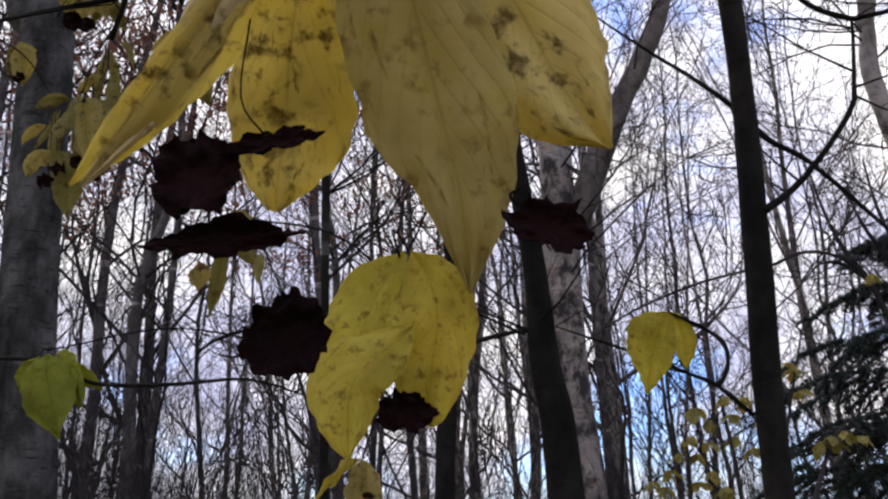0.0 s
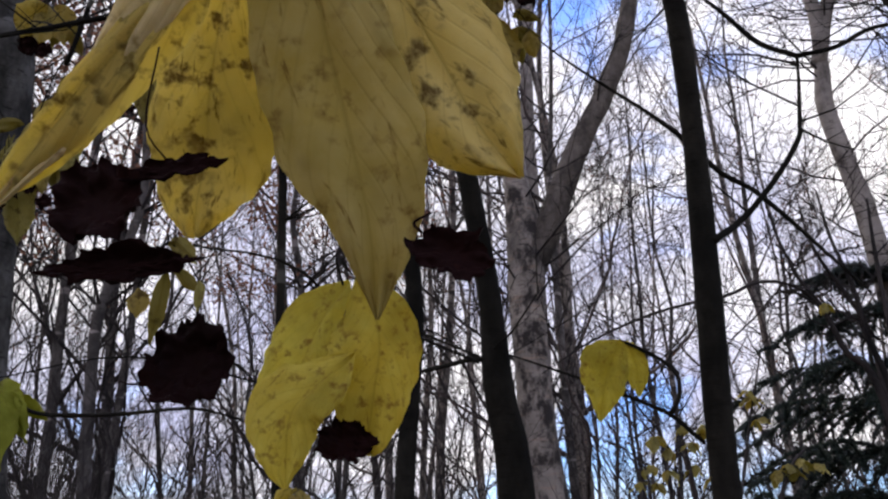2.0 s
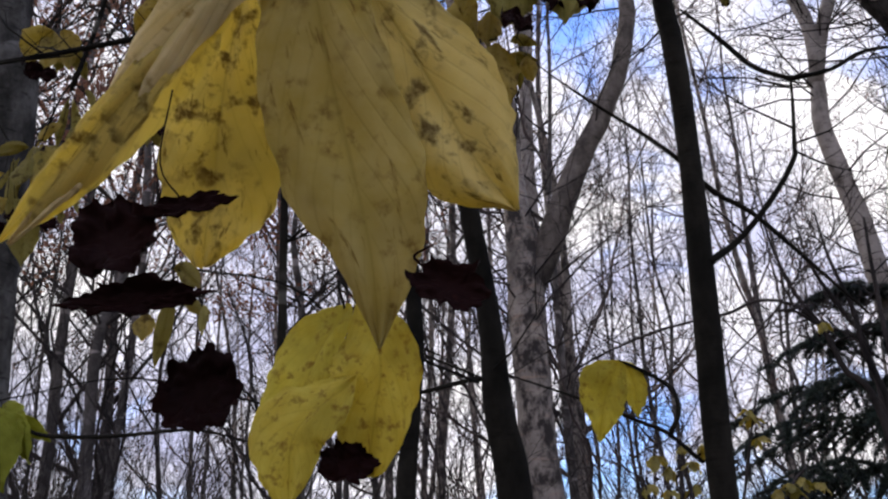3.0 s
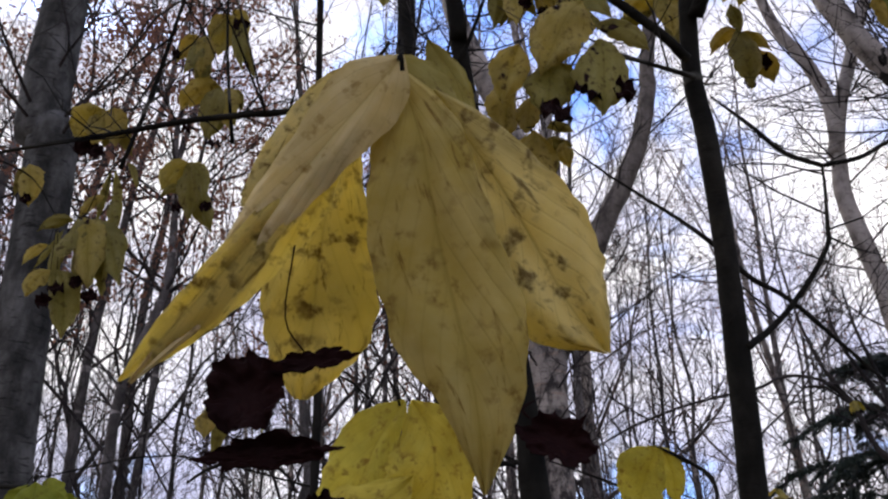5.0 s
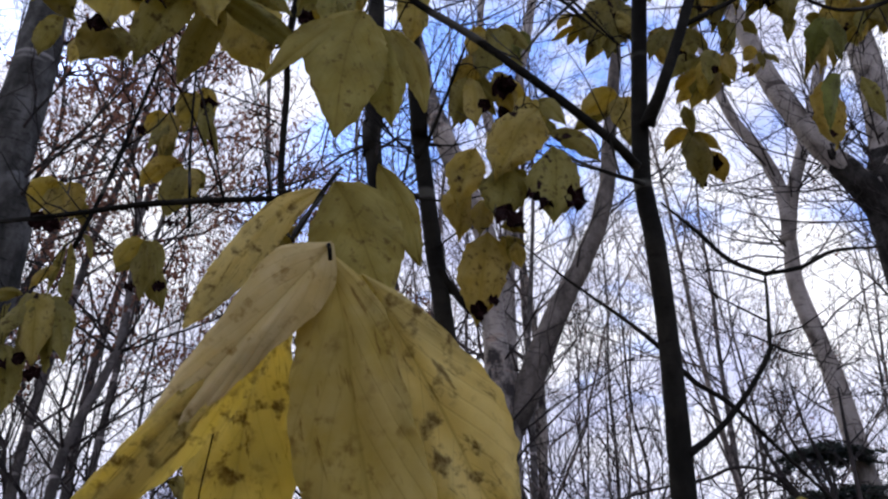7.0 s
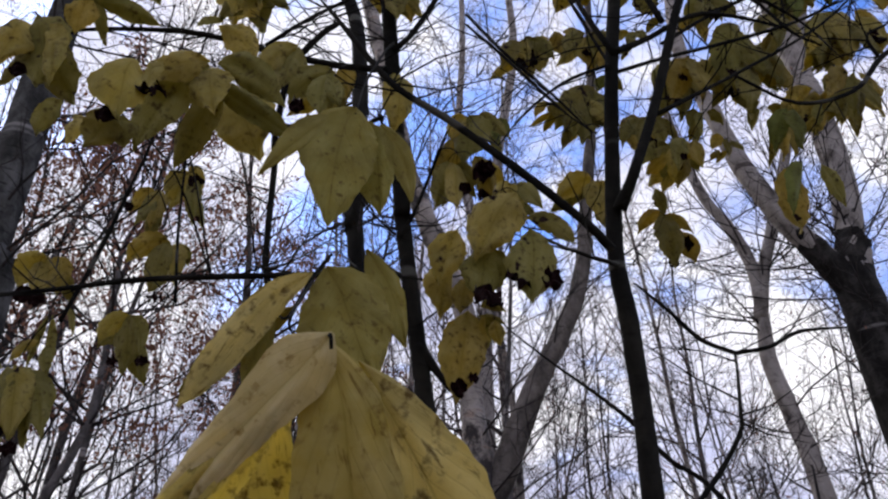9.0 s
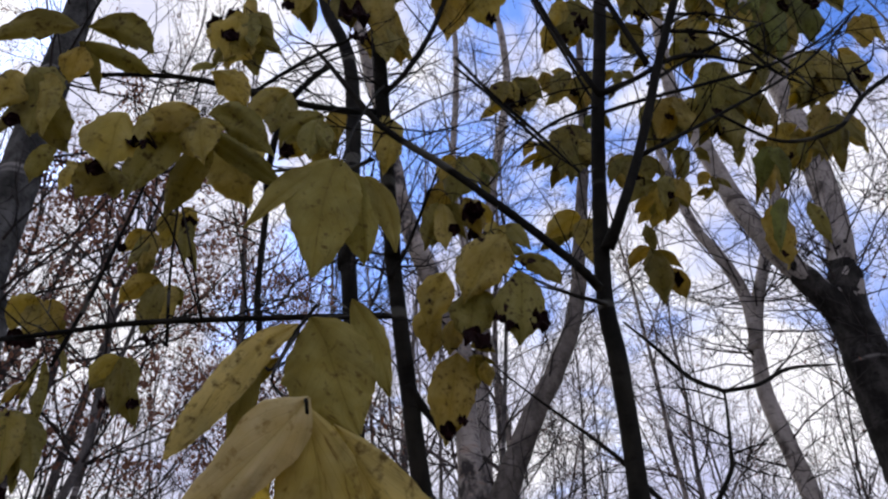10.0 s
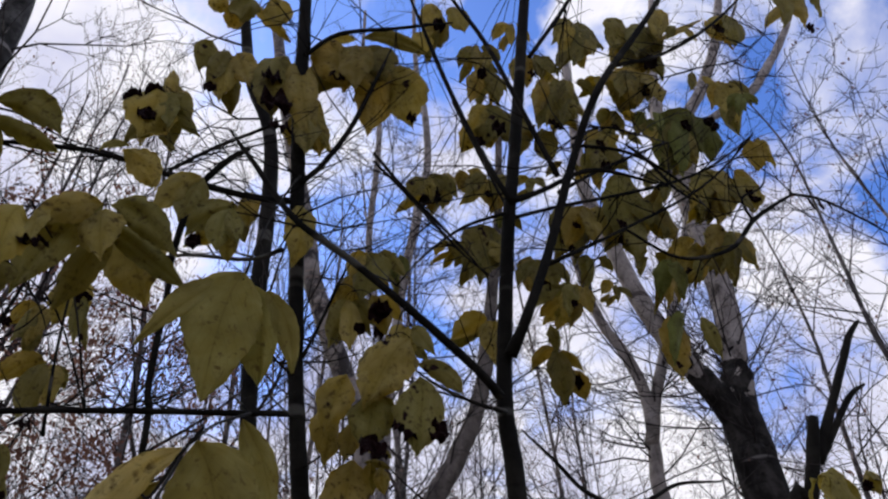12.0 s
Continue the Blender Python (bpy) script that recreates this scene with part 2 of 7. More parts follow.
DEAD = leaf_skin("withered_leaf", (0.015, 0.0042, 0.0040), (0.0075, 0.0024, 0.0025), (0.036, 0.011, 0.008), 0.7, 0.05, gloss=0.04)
RUSSET = leaf_skin("russet_leaf", (0.26, 0.14, 0.125), (0.16, 0.08, 0.072), (0.05, 0.03, 0.025), 0.6, 0.5)
NEEDLE, nn, nl, nb = material("spruce_needles", 0.6, 0.3)
nl.new(ramp(nn, nl, noise_at(nn, nl, stretched(nn, nl, (1, 1, 1))[1], 9.0, 4), (0.35, (0.004, 0.010, 0.006)), (0.65, (0.012, 0.023, 0.013))), nb.inputs["Base Color"])
SOIL, sn, sl, sb = material("leaf_litter", 0.95, 0.1)
spread = stretched(sn, sl, (1, 1, 1))[1]
litter = noise_at(sn, sl, spread, 14.0, 8, 0.7)
sl.new(blend(sn, sl, ramp(sn, sl, noise_at(sn, sl, spread, 0.7, 5), (0.4, (0, 0, 0)), (0.6, (1, 1, 1))), ramp(sn, sl, litter, (0.3, (0.035, 0.022, 0.014)), (0.5, (0.13, 0.08, 0.04)), (0.7, (0.27, 0.18, 0.07))), ramp(sn, sl, litter, (0.35, (0.03, 0.025, 0.012)), (0.7, (0.12, 0.10, 0.05)))), sb.inputs["Base Color"])
relief(sn, sl, sb, litter, 1.0, 0.04)


# ---- builders ----
def thing(name, at, label, category, group="", kind=""):
    ob = new(name)
    ob.empty_display_size = 0.1
    ob.location = at
    return tagged(ob, label, category, group, kind)


def part(name, bm, mat, parent=None, label="", smooth=True):
    me = bpy.data.meshes.new(name)
    if smooth:
        for f in bm.faces:
            f.smooth = True
    bm.to_mesh(me)
    bm.free()
    me.materials.append(mat)
    ob = new(name, me)
    ob.parent = parent
    if label:
        ob["label"] = label
    return ob


def flow(points, per):
    """A smooth line through rows of (x, y, z, radius)."""
    p = [np.array(q, float) for q in points]
    p = [2 * p[0] - p[1]] + p + [2 * p[-1] - p[-2]]
    line = []
    for a, b, c, d in zip(p, p[1:], p[2:], p[3:]):
        for k in range(per):
            s = k / per
            line.append(0.5 * (2 * b + (c - a) * s + (2 * a - 5 * b + 4 * c - d) * s * s + (3 * b - a - 3 * c + d) * s**3))
    return line + [p[-2]]


def tube(bm, line, sides=8, rough=0.06, seed=0.0, cap=True):
    """A limb of round rings along rows of (x, y, z, radius), knobbly by rough."""
    rings, side = [], None
    for i, q in enumerate(line):
        here, r = Vector(q[:3]), max(float(q[3]), 0.0004)
        ahead = Vector(line[min(i + 1, len(line) - 1)][:3]) - Vector(line[max(i - 1, 0)][:3])
        ahead = ahead.normalized() if ahead.length > 1e-9 else Vector((0, 0, 1))
        side = side - ahead * side.dot(ahead) if side else ahead.orthogonal()
        side.normalize()
        over = ahead.cross(side)
        ring = []
        for k in range(sides):
            a = math.tau * k / sides
            way = side * math.cos(a) + over * math.sin(a)
            bulge = 1 + rough * noise.noise(way * 1.3 + here * (0.6 / max(r * 4, 0.02)) + Vector((seed, 0, 0))) if rough else 1
            ring.append(bm.verts.new(here + way * r * bulge))
        rings.append(ring)
    for a, b in zip(rings, rings[1:]):
        for k in range(sides):
            bm.faces.new((a[k], a[(k + 1) % sides], b[(k + 1) % sides], b[k]))
    if cap and sides > 2:
        bm.faces.new(rings[-1])
        bm.faces.new(rings[0][::-1])


HOLDS = []
TREE_LINES = {}


def limb(tree, name, points, mat, sides=10, per=5, rough=0.10, holds=False, label=""):
    """One limb of a tree as a part of its own."""
    base = tree.location
    line = flow([(x - base.x, y - base.y, z - base.z, r) for x, y, z, r in points], per)
    if holds:
        HOLDS.extend((tree, Vector(q[:3]) + base, q[3]) for q in line)
    TREE_LINES.setdefault(tree.name, []).extend(line)
    if name == "branch":
        line = [(*q[:3], q[3] * (1 - 0.55 * (i / len(line)) ** 4)) for i, q in enumerate(line)]
    bm = bmesh.new()
    tube(bm, line, sides, rough, base.x * 3)
    return part(name, bm, mat, tree, label)


def bare_crown(tree, count, seed, size, low=3.0):
    """Fine leafless twigs along the upper limbs of a tree."""
    rnd = random.Random(seed)
    mine = [q for q in TREE_LINES[tree.name] if q[2] > low]
    bm = bmesh.new()
    for k in range(count):
        q = rnd.choice(mine)
        a = rnd.uniform(0, math.tau)
        shoot(bm, q[:3], (math.cos(a), math.sin(a), rnd.uniform(0.1, 1.0)), size * rnd.uniform(0.5, 1.3), min(q[3] * 0.4, 0.011), rnd, 3, 0.4, 0.12, 2, 5, 0.5, None, 0.005)
    return tagged(part("crown", bm, TWIG, tree, "fine bare twigs"), kind="stuff")


def sprays(tree, count, seed, size):
    """Fine side twigs on the branches of a tree."""
    rnd = random.Random(seed)
    mine = [h for h in HOLDS if h[0] is tree and h[1].z > 1.9 and h[2] < 0.012]
    for k in range(count):
        _, at, r = rnd.choice(mine)
        bm = bmesh.new()
        a = rnd.uniform(0, math.tau)
        shoot(bm, at - tree.location, (math.cos(a), 0.5 * math.sin(a), rnd.uniform(-0.1, 0.8)), size * rnd.uniform(0.5, 1.4), min(r * 0.5, 0.0034), rnd, 4, 0.35, 0.1, 1, 3, 0.5)
        part("twig", bm, SAPLING_BARK, tree)


def to_ground(points, lean=0.25):
    """Carries a trunk's lowest point on down to the soil."""
    (x, y, z, r), (x2, y2, z2, _) = points[0], points[1]
    k = lean * z / max(z2 - z, 0.1)
    return [(x - (x2 - x) * k, y - (y2 - y) * k, -0.05, r * 1.7), (x - (x2 - x) * k * 0.8, y - (y2 - y) * k * 0.8, 0.22, r * 1.2)] + list(points)


def blade(length, width, seed=0, arch=0.25, fold=0.25, wavy=0.05, tooth=0.03, steps=18, across=6, full=0.45, thick=0.0006, blunt=0.75, twist=0.0, point=0.16):
    """A leaf blade along +x, face up, with a tip, a folded midrib, a drooping arch and a toothed edge."""
    bm = bmesh.new()
    uv = bm.loops.layers.uv.new("UVMap")
    rnd = random.Random(seed)
    off = Vector((rnd.uniform(0, 50), rnd.uniform(0, 50), 0))
    layers = []
    for face in (1, -1):
        rows = []
        for i in range(steps + 1):
            u = i / steps
            s = min(u / 0.93, 1.0)
            body = math.sin(math.pi * s ** (math.log(0.5) / math.log(full))) ** blunt if 0 < s < 1 else 0.0
            body = max(body, point * (1 - u) / 0.12) if u > 0.88 else body
            half = 0.5 * width * max(body, 0.012) * (1 + tooth * (0.6 * (1 if i % 2 else -1) + rnd.uniform(-1, 1)))
            row = []
            for j in range(-across, across + 1):
                v = j / across
                x, y = u * length, v * half
                z = -arch * length * u * u + fold * (math.sqrt(y * y + (0.10 * width) ** 2) - 0.10 * width) - 0.6 * fold * y * y / max(width, 1e-4)
                z += wavy * width * noise.noise(Vector((u * 3.0, v * 1.6, seed * 1.7)) + off)
                z += wavy * 0.6 * width * abs(v) ** 2 * math.sin(u * 15 + seed + (v > 0) * 2)
                y += wavy * 0.7 * width * v * abs(v) * noise.noise(Vector((u * 7.0, (v > 0) * 9.0, seed * 2.3)) + off) * min(1, body * 2)
                a = twist * u
                y, z = y * math.cos(a) - z * math.sin(a) * 0.6, z + y * math.sin(a)
                row.append((bm.verts.new((x, y, z + face * thick / 2)), u, v * 0.5 + 0.5))
            rows.append(row)
        layers.append(rows)
    for rows, way in zip(layers, (1, -1)):
        for a, b in zip(rows, rows[1:]):
            for j in range(2 * across):
                quad = [a[j], b[j], b[j + 1], a[j + 1]]
                if way > 0:
                    quad.reverse()
                f = bm.faces.new([q[0] for q in quad])
                for loop, q in zip(f.loops, quad):
                    loop[uv].uv = (q[1], q[2])
    return bm


def aim(base, tip, face):
    """A pose at base with +x to tip and +z as near face as may be."""
    ahead = (Vector(tip) - Vector(base)).normalized()
    up = Vector(face) - ahead * ahead.dot(Vector(face))
    up.normalize()
    m = Matrix((ahead, up.cross(ahead), up)).transposed().to_4x4()
    m.translation = base
    return m


def put(ob, m, parent):
    """Stands a part at a pose in the world under its parent."""
    ob.parent = parent
    where = Vector((0, 0, 0))
    p = parent
    while p:
        where += p.location
        p = p.parent
    ob.matrix_basis = Matrix.Translation(-where) @ m
    return ob


# ---- ground ----
def ground():
    bm = bmesh.new()
    edges = [-3000, -800, -200, -60] + [-30 + 1.5 * i for i in range(41)] + [60, 200, 800, 3000]
    grid = [[bm.verts.new((x, y + 8, 0.0 if max(abs(x), abs(y)) > 40 else 0.10 * noise.noise(Vector((x * 0.35, y * 0.35, 0))) - 0.02)) for x in edges] for y in edges]
    for a, b in zip(grid, grid[1:]):
        for k in range(len(edges) - 1):
            bm.faces.new((a[k], a[k + 1], b[k + 1], b[k]))
    return tagged(part("ground", bm, SOIL), "forest floor of brown fallen leaf litter", "ground", kind="structure")


ground()


# ---- the forest behind: bare trees ----
def shoot(bm, start, way, length, radius, rnd, sides=3, bend=0.25, rise=0.2, depth=0, forks=0, fork_len=0.45, leaves=None, thin=0.0):
    """A bending twig that forks into finer ones."""
    steps = max(3, int(2.6 + length * 1.7))
    here, line, spots = Vector(start), [], []
    way = Vector(way).normalized()
    for i in range(steps + 1):
        s = i / steps
        line.append((*here, max(radius, thin) * (1 - 0.75 * s)))
        spots.append((Vector(here), Vector(way), s))
        way = (way + Vector((rnd.gauss(0, bend), rnd.gauss(0, bend), rnd.gauss(0, bend) + rise)) * (1.6 / steps)).normalized()
        here = here + way * (length / steps)
    tube(bm, line, sides, 0, cap=False)
    if depth > 0:
        for k in range(forks):
            s = 0.18 + 0.8 * (k + rnd.random() * 0.8) / forks
            at, ahead, _ = spots[min(steps, int(s * steps + 0.5))]
            turn = Vector((rnd.gauss(0, 1), rnd.gauss(0, 1), rnd.gauss(0, 0.6)))
            turn = (turn - ahead * turn.dot(ahead)).normalized()
            shoot(bm, at, ahead + turn * rnd.uniform(0.45, 0.95), length * fork_len * (1.15 - 0.6 * s) * rnd.uniform(0.7, 1.3), radius * (1 - 0.8 * s) * 0.6, rnd, sides, bend * 1.2, rise, depth - 1, max(2, int(forks * 0.6)), fork_len, leaves, thin * 0.85)
    elif leaves is not None:
        leaves.extend(p for p, _, s in spots if s > 0.2)


def flake(bm, at, size, rnd):
    """One small bent leaf."""
    uv = bm.loops.layers.uv.verify()
    d = Vector([rnd.gauss(0, 1) for _ in range(3)]).normalized()
    e = d.orthogonal().normalized()
    up = d.cross(e) * size * 0.15
    f = bm.faces.new([bm.verts.new(at + w) for w in (d * size, e * size * 0.5 + up, -d * size, -e * size * 0.5 + up)])
    for loop, c in zip(f.loops, ((1, 0.5), (0.5, 1), (0, 0.5), (0.5, 0))):
        loop[uv].uv = c


def bare_tree(name, at, height, radius, seed, mat, twig, label, group, first=0.25, limbs=16, rise=0.28, forks=6, lean=(0, 0), wob=0.045, category="tree", reach=0.26, dry=0, thin=0.0075):
    """A slim leafless tree: a bending trunk and a crown of steep forking branches and fine twigs."""
    rnd = random.Random(seed)
    tree = thing(name, at, label, category, group)
    line, x, y, dx, dy = [], 0.0, 0.0, 0.0, 0.0
    for i in range(15):
        s = i / 14
        dx, dy = 0.7 * dx + rnd.gauss(0, wob), 0.7 * dy + rnd.gauss(0, wob)
        x += lean[0] * height / 14 + dx
        y += lean[1] * height / 14 + dy
        line.append((x, y, s * height - 0.05, radius * (1.25 if i == 0 else 1) * (1 - 0.88 * s**0.9)))
    bm = bmesh.new()
    tube(bm, flow(line, 2), 8, 0.08, seed)
    part("trunk", bm, mat, tree)
    bm, ends = bmesh.new(), []
    for k in range(limbs):
        s = first + (0.97 - first) * (k + rnd.random()) / limbs
        i = min(13, int(s * 14))
        p = Vector(line[i][:3]).lerp(Vector(line[i + 1][:3]), s * 14 - i)
        a = rnd.uniform(0, math.tau)
        r = line[i][3]
        steep = rnd.uniform(0.6, 2.0)
        shoot(bm, p, (math.cos(a), math.sin(a), steep), height * reach * (1.08 - 0.62 * s) * rnd.uniform(0.6, 1.4), r * rnd.uniform(0.25, 0.6), rnd, 3, 0.75, rise, 2, forks, 0.5, ends, thin)
    tagged(part("crown", bm, twig, tree, "fine bare branches and twigs"), kind="stuff")
    if dry:
        bm = bmesh.new()
        for p in rnd.sample(ends, min(dry, len(ends))):
            flake(bm, p + Vector([rnd.gauss(0, 0.04) for _ in range(3)]), rnd.uniform(0.014, 0.03), rnd)
        tagged(part("dry_leaves", bm, RUSSET, tree, "last small withered leaves"), kind="stuff")
    return tree


FOREST = "bare trees of the forest"
KINDS = [
    bare_tree("bare_tree", (-3.4, 9.0, 0), 15.5, 0.085, 11, FAR_BARK, TWIG, "slim leafless grey-brown tree with fine rising twigs", FOREST, 0.12, 20, forks=6, reach=0.3, dry=600),
    bare_tree("bare_tree", (2.4, 10.5, 0), 17.0, 0.09, 12, BIRCH_BARK, PALE_TWIG, "slim leafless pale birch with fine rising twigs", FOREST, 0.14, 20, forks=6, reach=0.3),
    bare_tree("bare_tree", (-1.1, 12.0, 0), 14.0, 0.06, 13, FAR_BARK, TWIG, "thin leafless dark tree with many fine twigs", FOREST, 0.10, 20, forks=6, reach=0.32, dry=600),
    bare_tree("bare_tree", (4.6, 9.6, 0), 15.0, 0.06, 14, BIRCH_BARK, PALE_TWIG, "thin leafless pale-barked tree with upright twigs", FOREST, 0.12, 20, 0.4, 6, reach=0.3, dry=250),
    bare_tree("bare_tree", (0.4, 14.0, 0), 17.5, 0.10, 15, BIRCH_BARK, TWIG, "tall leafless birch with a whitish trunk", FOREST, 0.16, 18, forks=6, reach=0.3),
]
FEATHERY = [
    bare_tree("bare_tree", (3.4, 9.4, 0), 9.5, 0.045, 16, FAR_BARK, TWIG, "slim leafless tree feathery with fine dark twigs", FOREST, 0.07, 26, 0.3, 6, reach=0.24, dry=250, thin=0.006),
    bare_tree("bare_tree", (-0.6, 8.6, 0), 8.5, 0.04, 17, FAR_BARK, TWIG, "slim leafless tree feathery with fine dark twigs", FOREST, 0.07, 26, 0.35, 6, reach=0.26, dry=350, thin=0.006),
]
taken = [Vector(k.location[:2]) for k in FEATHERY] + [Vector(k.location[:2]) for k in KINDS] + [Vector(p) for p in ((1.0, 5.2), (3.6, 5.0), (-1.9, 3.2), (0.0, 3.0), (-1.5, 6.5))]
rnd = random.Random(5)


def plant(count, near, far, spread, gap, kinds, low, high, right=1.0):
    """Copies of the bare trees over a wedge in front of the walk, none closer than gap to another."""
    made = tries = 0
    while made < count and tries < 4000:
        tries += 1
        y = near + (far - near) * rnd.random() ** 0.8
        x = rnd.uniform(-1, right) * (spread * y + 1.5)
        p = Vector((x, y))
        if any((p - q).length < gap for q in taken):
            continue
        taken.append(p)
        k = rnd.choice(kinds)
        s = rnd.uniform(low, high)
        copy_thing(k, Matrix.Translation((x, y, 0)) @ pose(0, 0, 0, rnd.gauss(0, 3.0), rnd.gauss(0, 3.2) + 5.0 * x / y, 0) @ pose(0, 0, 0, 0, 0, rnd.uniform(0, 360)) @ Matrix.Diagonal((s, s, s * rnd.uniform(0.9, 1.15), 1)))
        made += 1


plant(9, 7.5, 12.0, 0.62, 0.9, KINDS[:4], 0.55, 0.8, 0.3)
plant(18, 8.0, 15.0, 0.62, 0.6, FEATHERY, 0.7, 1.15)
plant(30, 12.0, 26.0, 0.62, 0.8, KINDS, 0.65, 1.05)
TALL = bare_tree("bare_tree", (-3.4, 5.9, 0), 11.5, 0.075, 19, FAR_BARK, TWIG, "tall leafless tree with a wide fine crown", FOREST, 0.35, 24, 0.25, reach=0.26, dry=900, thin=0.0048)
# tall crowns at both sides of the gap in the canopy
for x, y, s, turn in ((-4.9, 7.2, 1.05, 20), (-5.9, 9.0, 1.35, 250), (6.2, 7.0, 0.85, 70), (7.8, 8.4, 1.05, 190), (5.6, 10.8, 1.1, 310)):
    copy_thing(TALL, Matrix.Translation((x, y, 0)) @ pose(0, 0, 0, 0, 3.0 * x / y, turn) @ Matrix.Diagonal((s, s, s, 1)))
# fine crowns over the open side of the canopy
for x, y, s, turn in ((5.6, 3.8, 1.05, 30), (6.7, 4.9, 1.2, 160)):
    copy_thing(FEATHERY[0], Matrix.Translation((x, y, 0)) @ pose(0, 0, 0, 0, 0, turn) @ Matrix.Diagonal((s, s, s, 1)))
for x, y, s, turn in ((3.1, 9.3, 1.0, 10), (4.6, 9.8, 1.1, 95), (5.6, 10.8, 1.1, 170)):
    copy_thing(FEATHERY[1], Matrix.Translation((x, y, 0)) @ pose(0, 0, 0, 0, 1.5 * x / y, turn) @ Matrix.Diagonal((s, s, s, 1)))
# slim grey trunks that stand before the rest
for x, y, s, lean, turn in ((-3.36, 7.5, 0.85, 1.0, 15), (-2.90, 7.6, 0.7, 2.0, 100), (-0.78, 7.4, 0.8, -6.0, 300), (1.62, 7.8, 0.7, 1.0, 40)):
    copy_thing(KINDS[0], Matrix.Translation((x, y, 0)) @ pose(0, 0, 0, 0, lean, 0) @ pose(0, 0, 0, 0, 0, turn) @ Matrix.Diagonal((s, s, s, 1)))
# the wood goes on beside and behind the walk: unseen trees, added to block skylight
for k in range(14):
    a = radians(rnd.uniform(110, 430))
    a = a if not radians(50) < a % math.tau < radians(130) else a + radians(150)
    d = rnd.uniform(6.0, 18.0)
    s = rnd.uniform(0.7, 1.1)
    copy_thing(KINDS[k % 5], Matrix.Translation((d * math.cos(a), d * math.sin(a), 0)) @ pose(0, 0, 0, 0, 0, k * 47) @ Matrix.Diagonal((s, s, s, 1)))


def thicket(at, stems, height, seed):
    """A clump of thin upright stems."""
    rnd = random.Random(seed)
    bush = thing("thicket_shrub", at, "clump of thin dark leafless stems", "shrub", "bare shrubs of the undergrowth")
    for k in range(stems):
        bm = bmesh.new()
        a = rnd.uniform(0, math.tau)
        h = height * rnd.uniform(0.6, 1.1)
        shoot(bm, (0.25 * math.cos(a) * rnd.random(), 0.25 * math.sin(a) * rnd.random(), -0.03), (0.22 * math.cos(a), 0.22 * math.sin(a), 1), h, rnd.uniform(0.006, 0.014), rnd, 3, 0.32, 0.10, 2, 7, 0.38)
        part("stem", bm, TWIG, bush)
    return bush


SHRUBS = [thicket((-2.4, 6.4, 0), 7, 4.6, 31), thicket((0.5, 7.4, 0), 6, 4.2, 32), thicket((3.0, 7.8, 0), 6, 5.0, 33)]
for k in range(24):
    x = rnd.uniform(-1, 1)
    y = rnd.uniform(5.8, 12.0)
    s = rnd.uniform(0.7, 1.2)
    x = (x - 0.25) * 0.66 * y if k % 3 else x * 0.62 * y
    copy_thing(SHRUBS[k % 3], Matrix.Translation((x, y, 0)) @ pose(0, 0, 0, 0, 0, k * 61) @ Matrix.Diagonal((s, s, s, 1)))


for k in range(26):
    y = rnd.uniform(5.4, 9.0)
    x = rnd.uniform(-0.68, 0.15) * y if k < 16 else rnd.uniform(0.2, 0.6) * y
    s = rnd.uniform(0.5, 0.72)
    copy_thing(SHRUBS[k % 3], Matrix.Translation((x, y, 0)) @ pose(0, 0, 0, 0, 0, k * 83) @ Matrix.Diagonal((1.1 * s, 1.1 * s, s, 1)))


for k in range(34):
    y = rnd.uniform(4.0, 6.4)
    x = rnd.uniform(-0.66, -0.10) * y
    s = rnd.uniform(0.42, 0.56)
    copy_thing(SHRUBS[k % 3], Matrix.Translation((x, y, 0)) @ pose(0, 0, 0, 0, 0, k * 71) @ Matrix.Diagonal((1.2 * s, 1.2 * s, s, 1)))


for k in range(22):
    y = rnd.uniform(8.0, 14.0)
    x = rnd.uniform(-0.75, -0.08) * y
    s = rnd.uniform(0.6, 0.85)
    copy_thing(SHRUBS[k % 3], Matrix.Translation((x, y, 0)) @ pose(0, 0, 0, 0, 0, k * 57) @ Matrix.Diagonal((1.4 * s, 1.4 * s, s, 1)))


def tangle(at, stems, height, seed):
    """A shrub of thin arching stems whose twigs cross each other."""
    rnd = random.Random(seed)
    bush = thing("tangled_shrub", at, "leafless shrub with thin arching dark twigs that cross", "shrub", "tangled shrubs of the undergrowth")
    for k in range(stems):
        bm = bmesh.new()
        a = rnd.uniform(0, math.tau)
        shoot(bm, (0.3 * math.cos(a) * rnd.random(), 0.3 * math.sin(a) * rnd.random(), -0.03), (0.35 * math.cos(a), 0.35 * math.sin(a), 1), height * rnd.uniform(0.7, 1.15), rnd.uniform(0.007, 0.013), rnd, 3, 0.42, 0.03, 2, 8, 0.5, None, 0.004)
        part("stem", bm, TWIG, bush)
    return bush


TANGLES = [tangle((-2.2, 5.2, 0), 5, 3.6, 61), tangle((-0.9, 6.0, 0), 5, 3.4, 62)]
for k in range(26):
    y = rnd.uniform(4.8, 8.5)
    x = rnd.uniform(-0.64, 0.02) * y if k % 3 else rnd.uniform(0.12, 0.62) * y
    s = rnd.uniform(0.7, 1.05) * y / 7.0
    copy_thing(TANGLES[k % 2], Matrix.Translation((x, y, 0)) @ pose(0, 0, 0, 0, 0, k * 53) @ Matrix.Diagonal((s, s, s, 1)))


for k in range(8):
    y = rnd.uniform(5.0, 7.0)
    x = rnd.uniform(-0.62, -0.16) * y
    s = rnd.uniform(0.5, 0.66) * y / 6.0
    copy_thing(TANGLES[k % 2], Matrix.Translation((x, y, 0)) @ pose(0, 0, 0, 0, 0, k * 77) @ Matrix.Diagonal((1.2 * s, 1.2 * s, s, 1)))


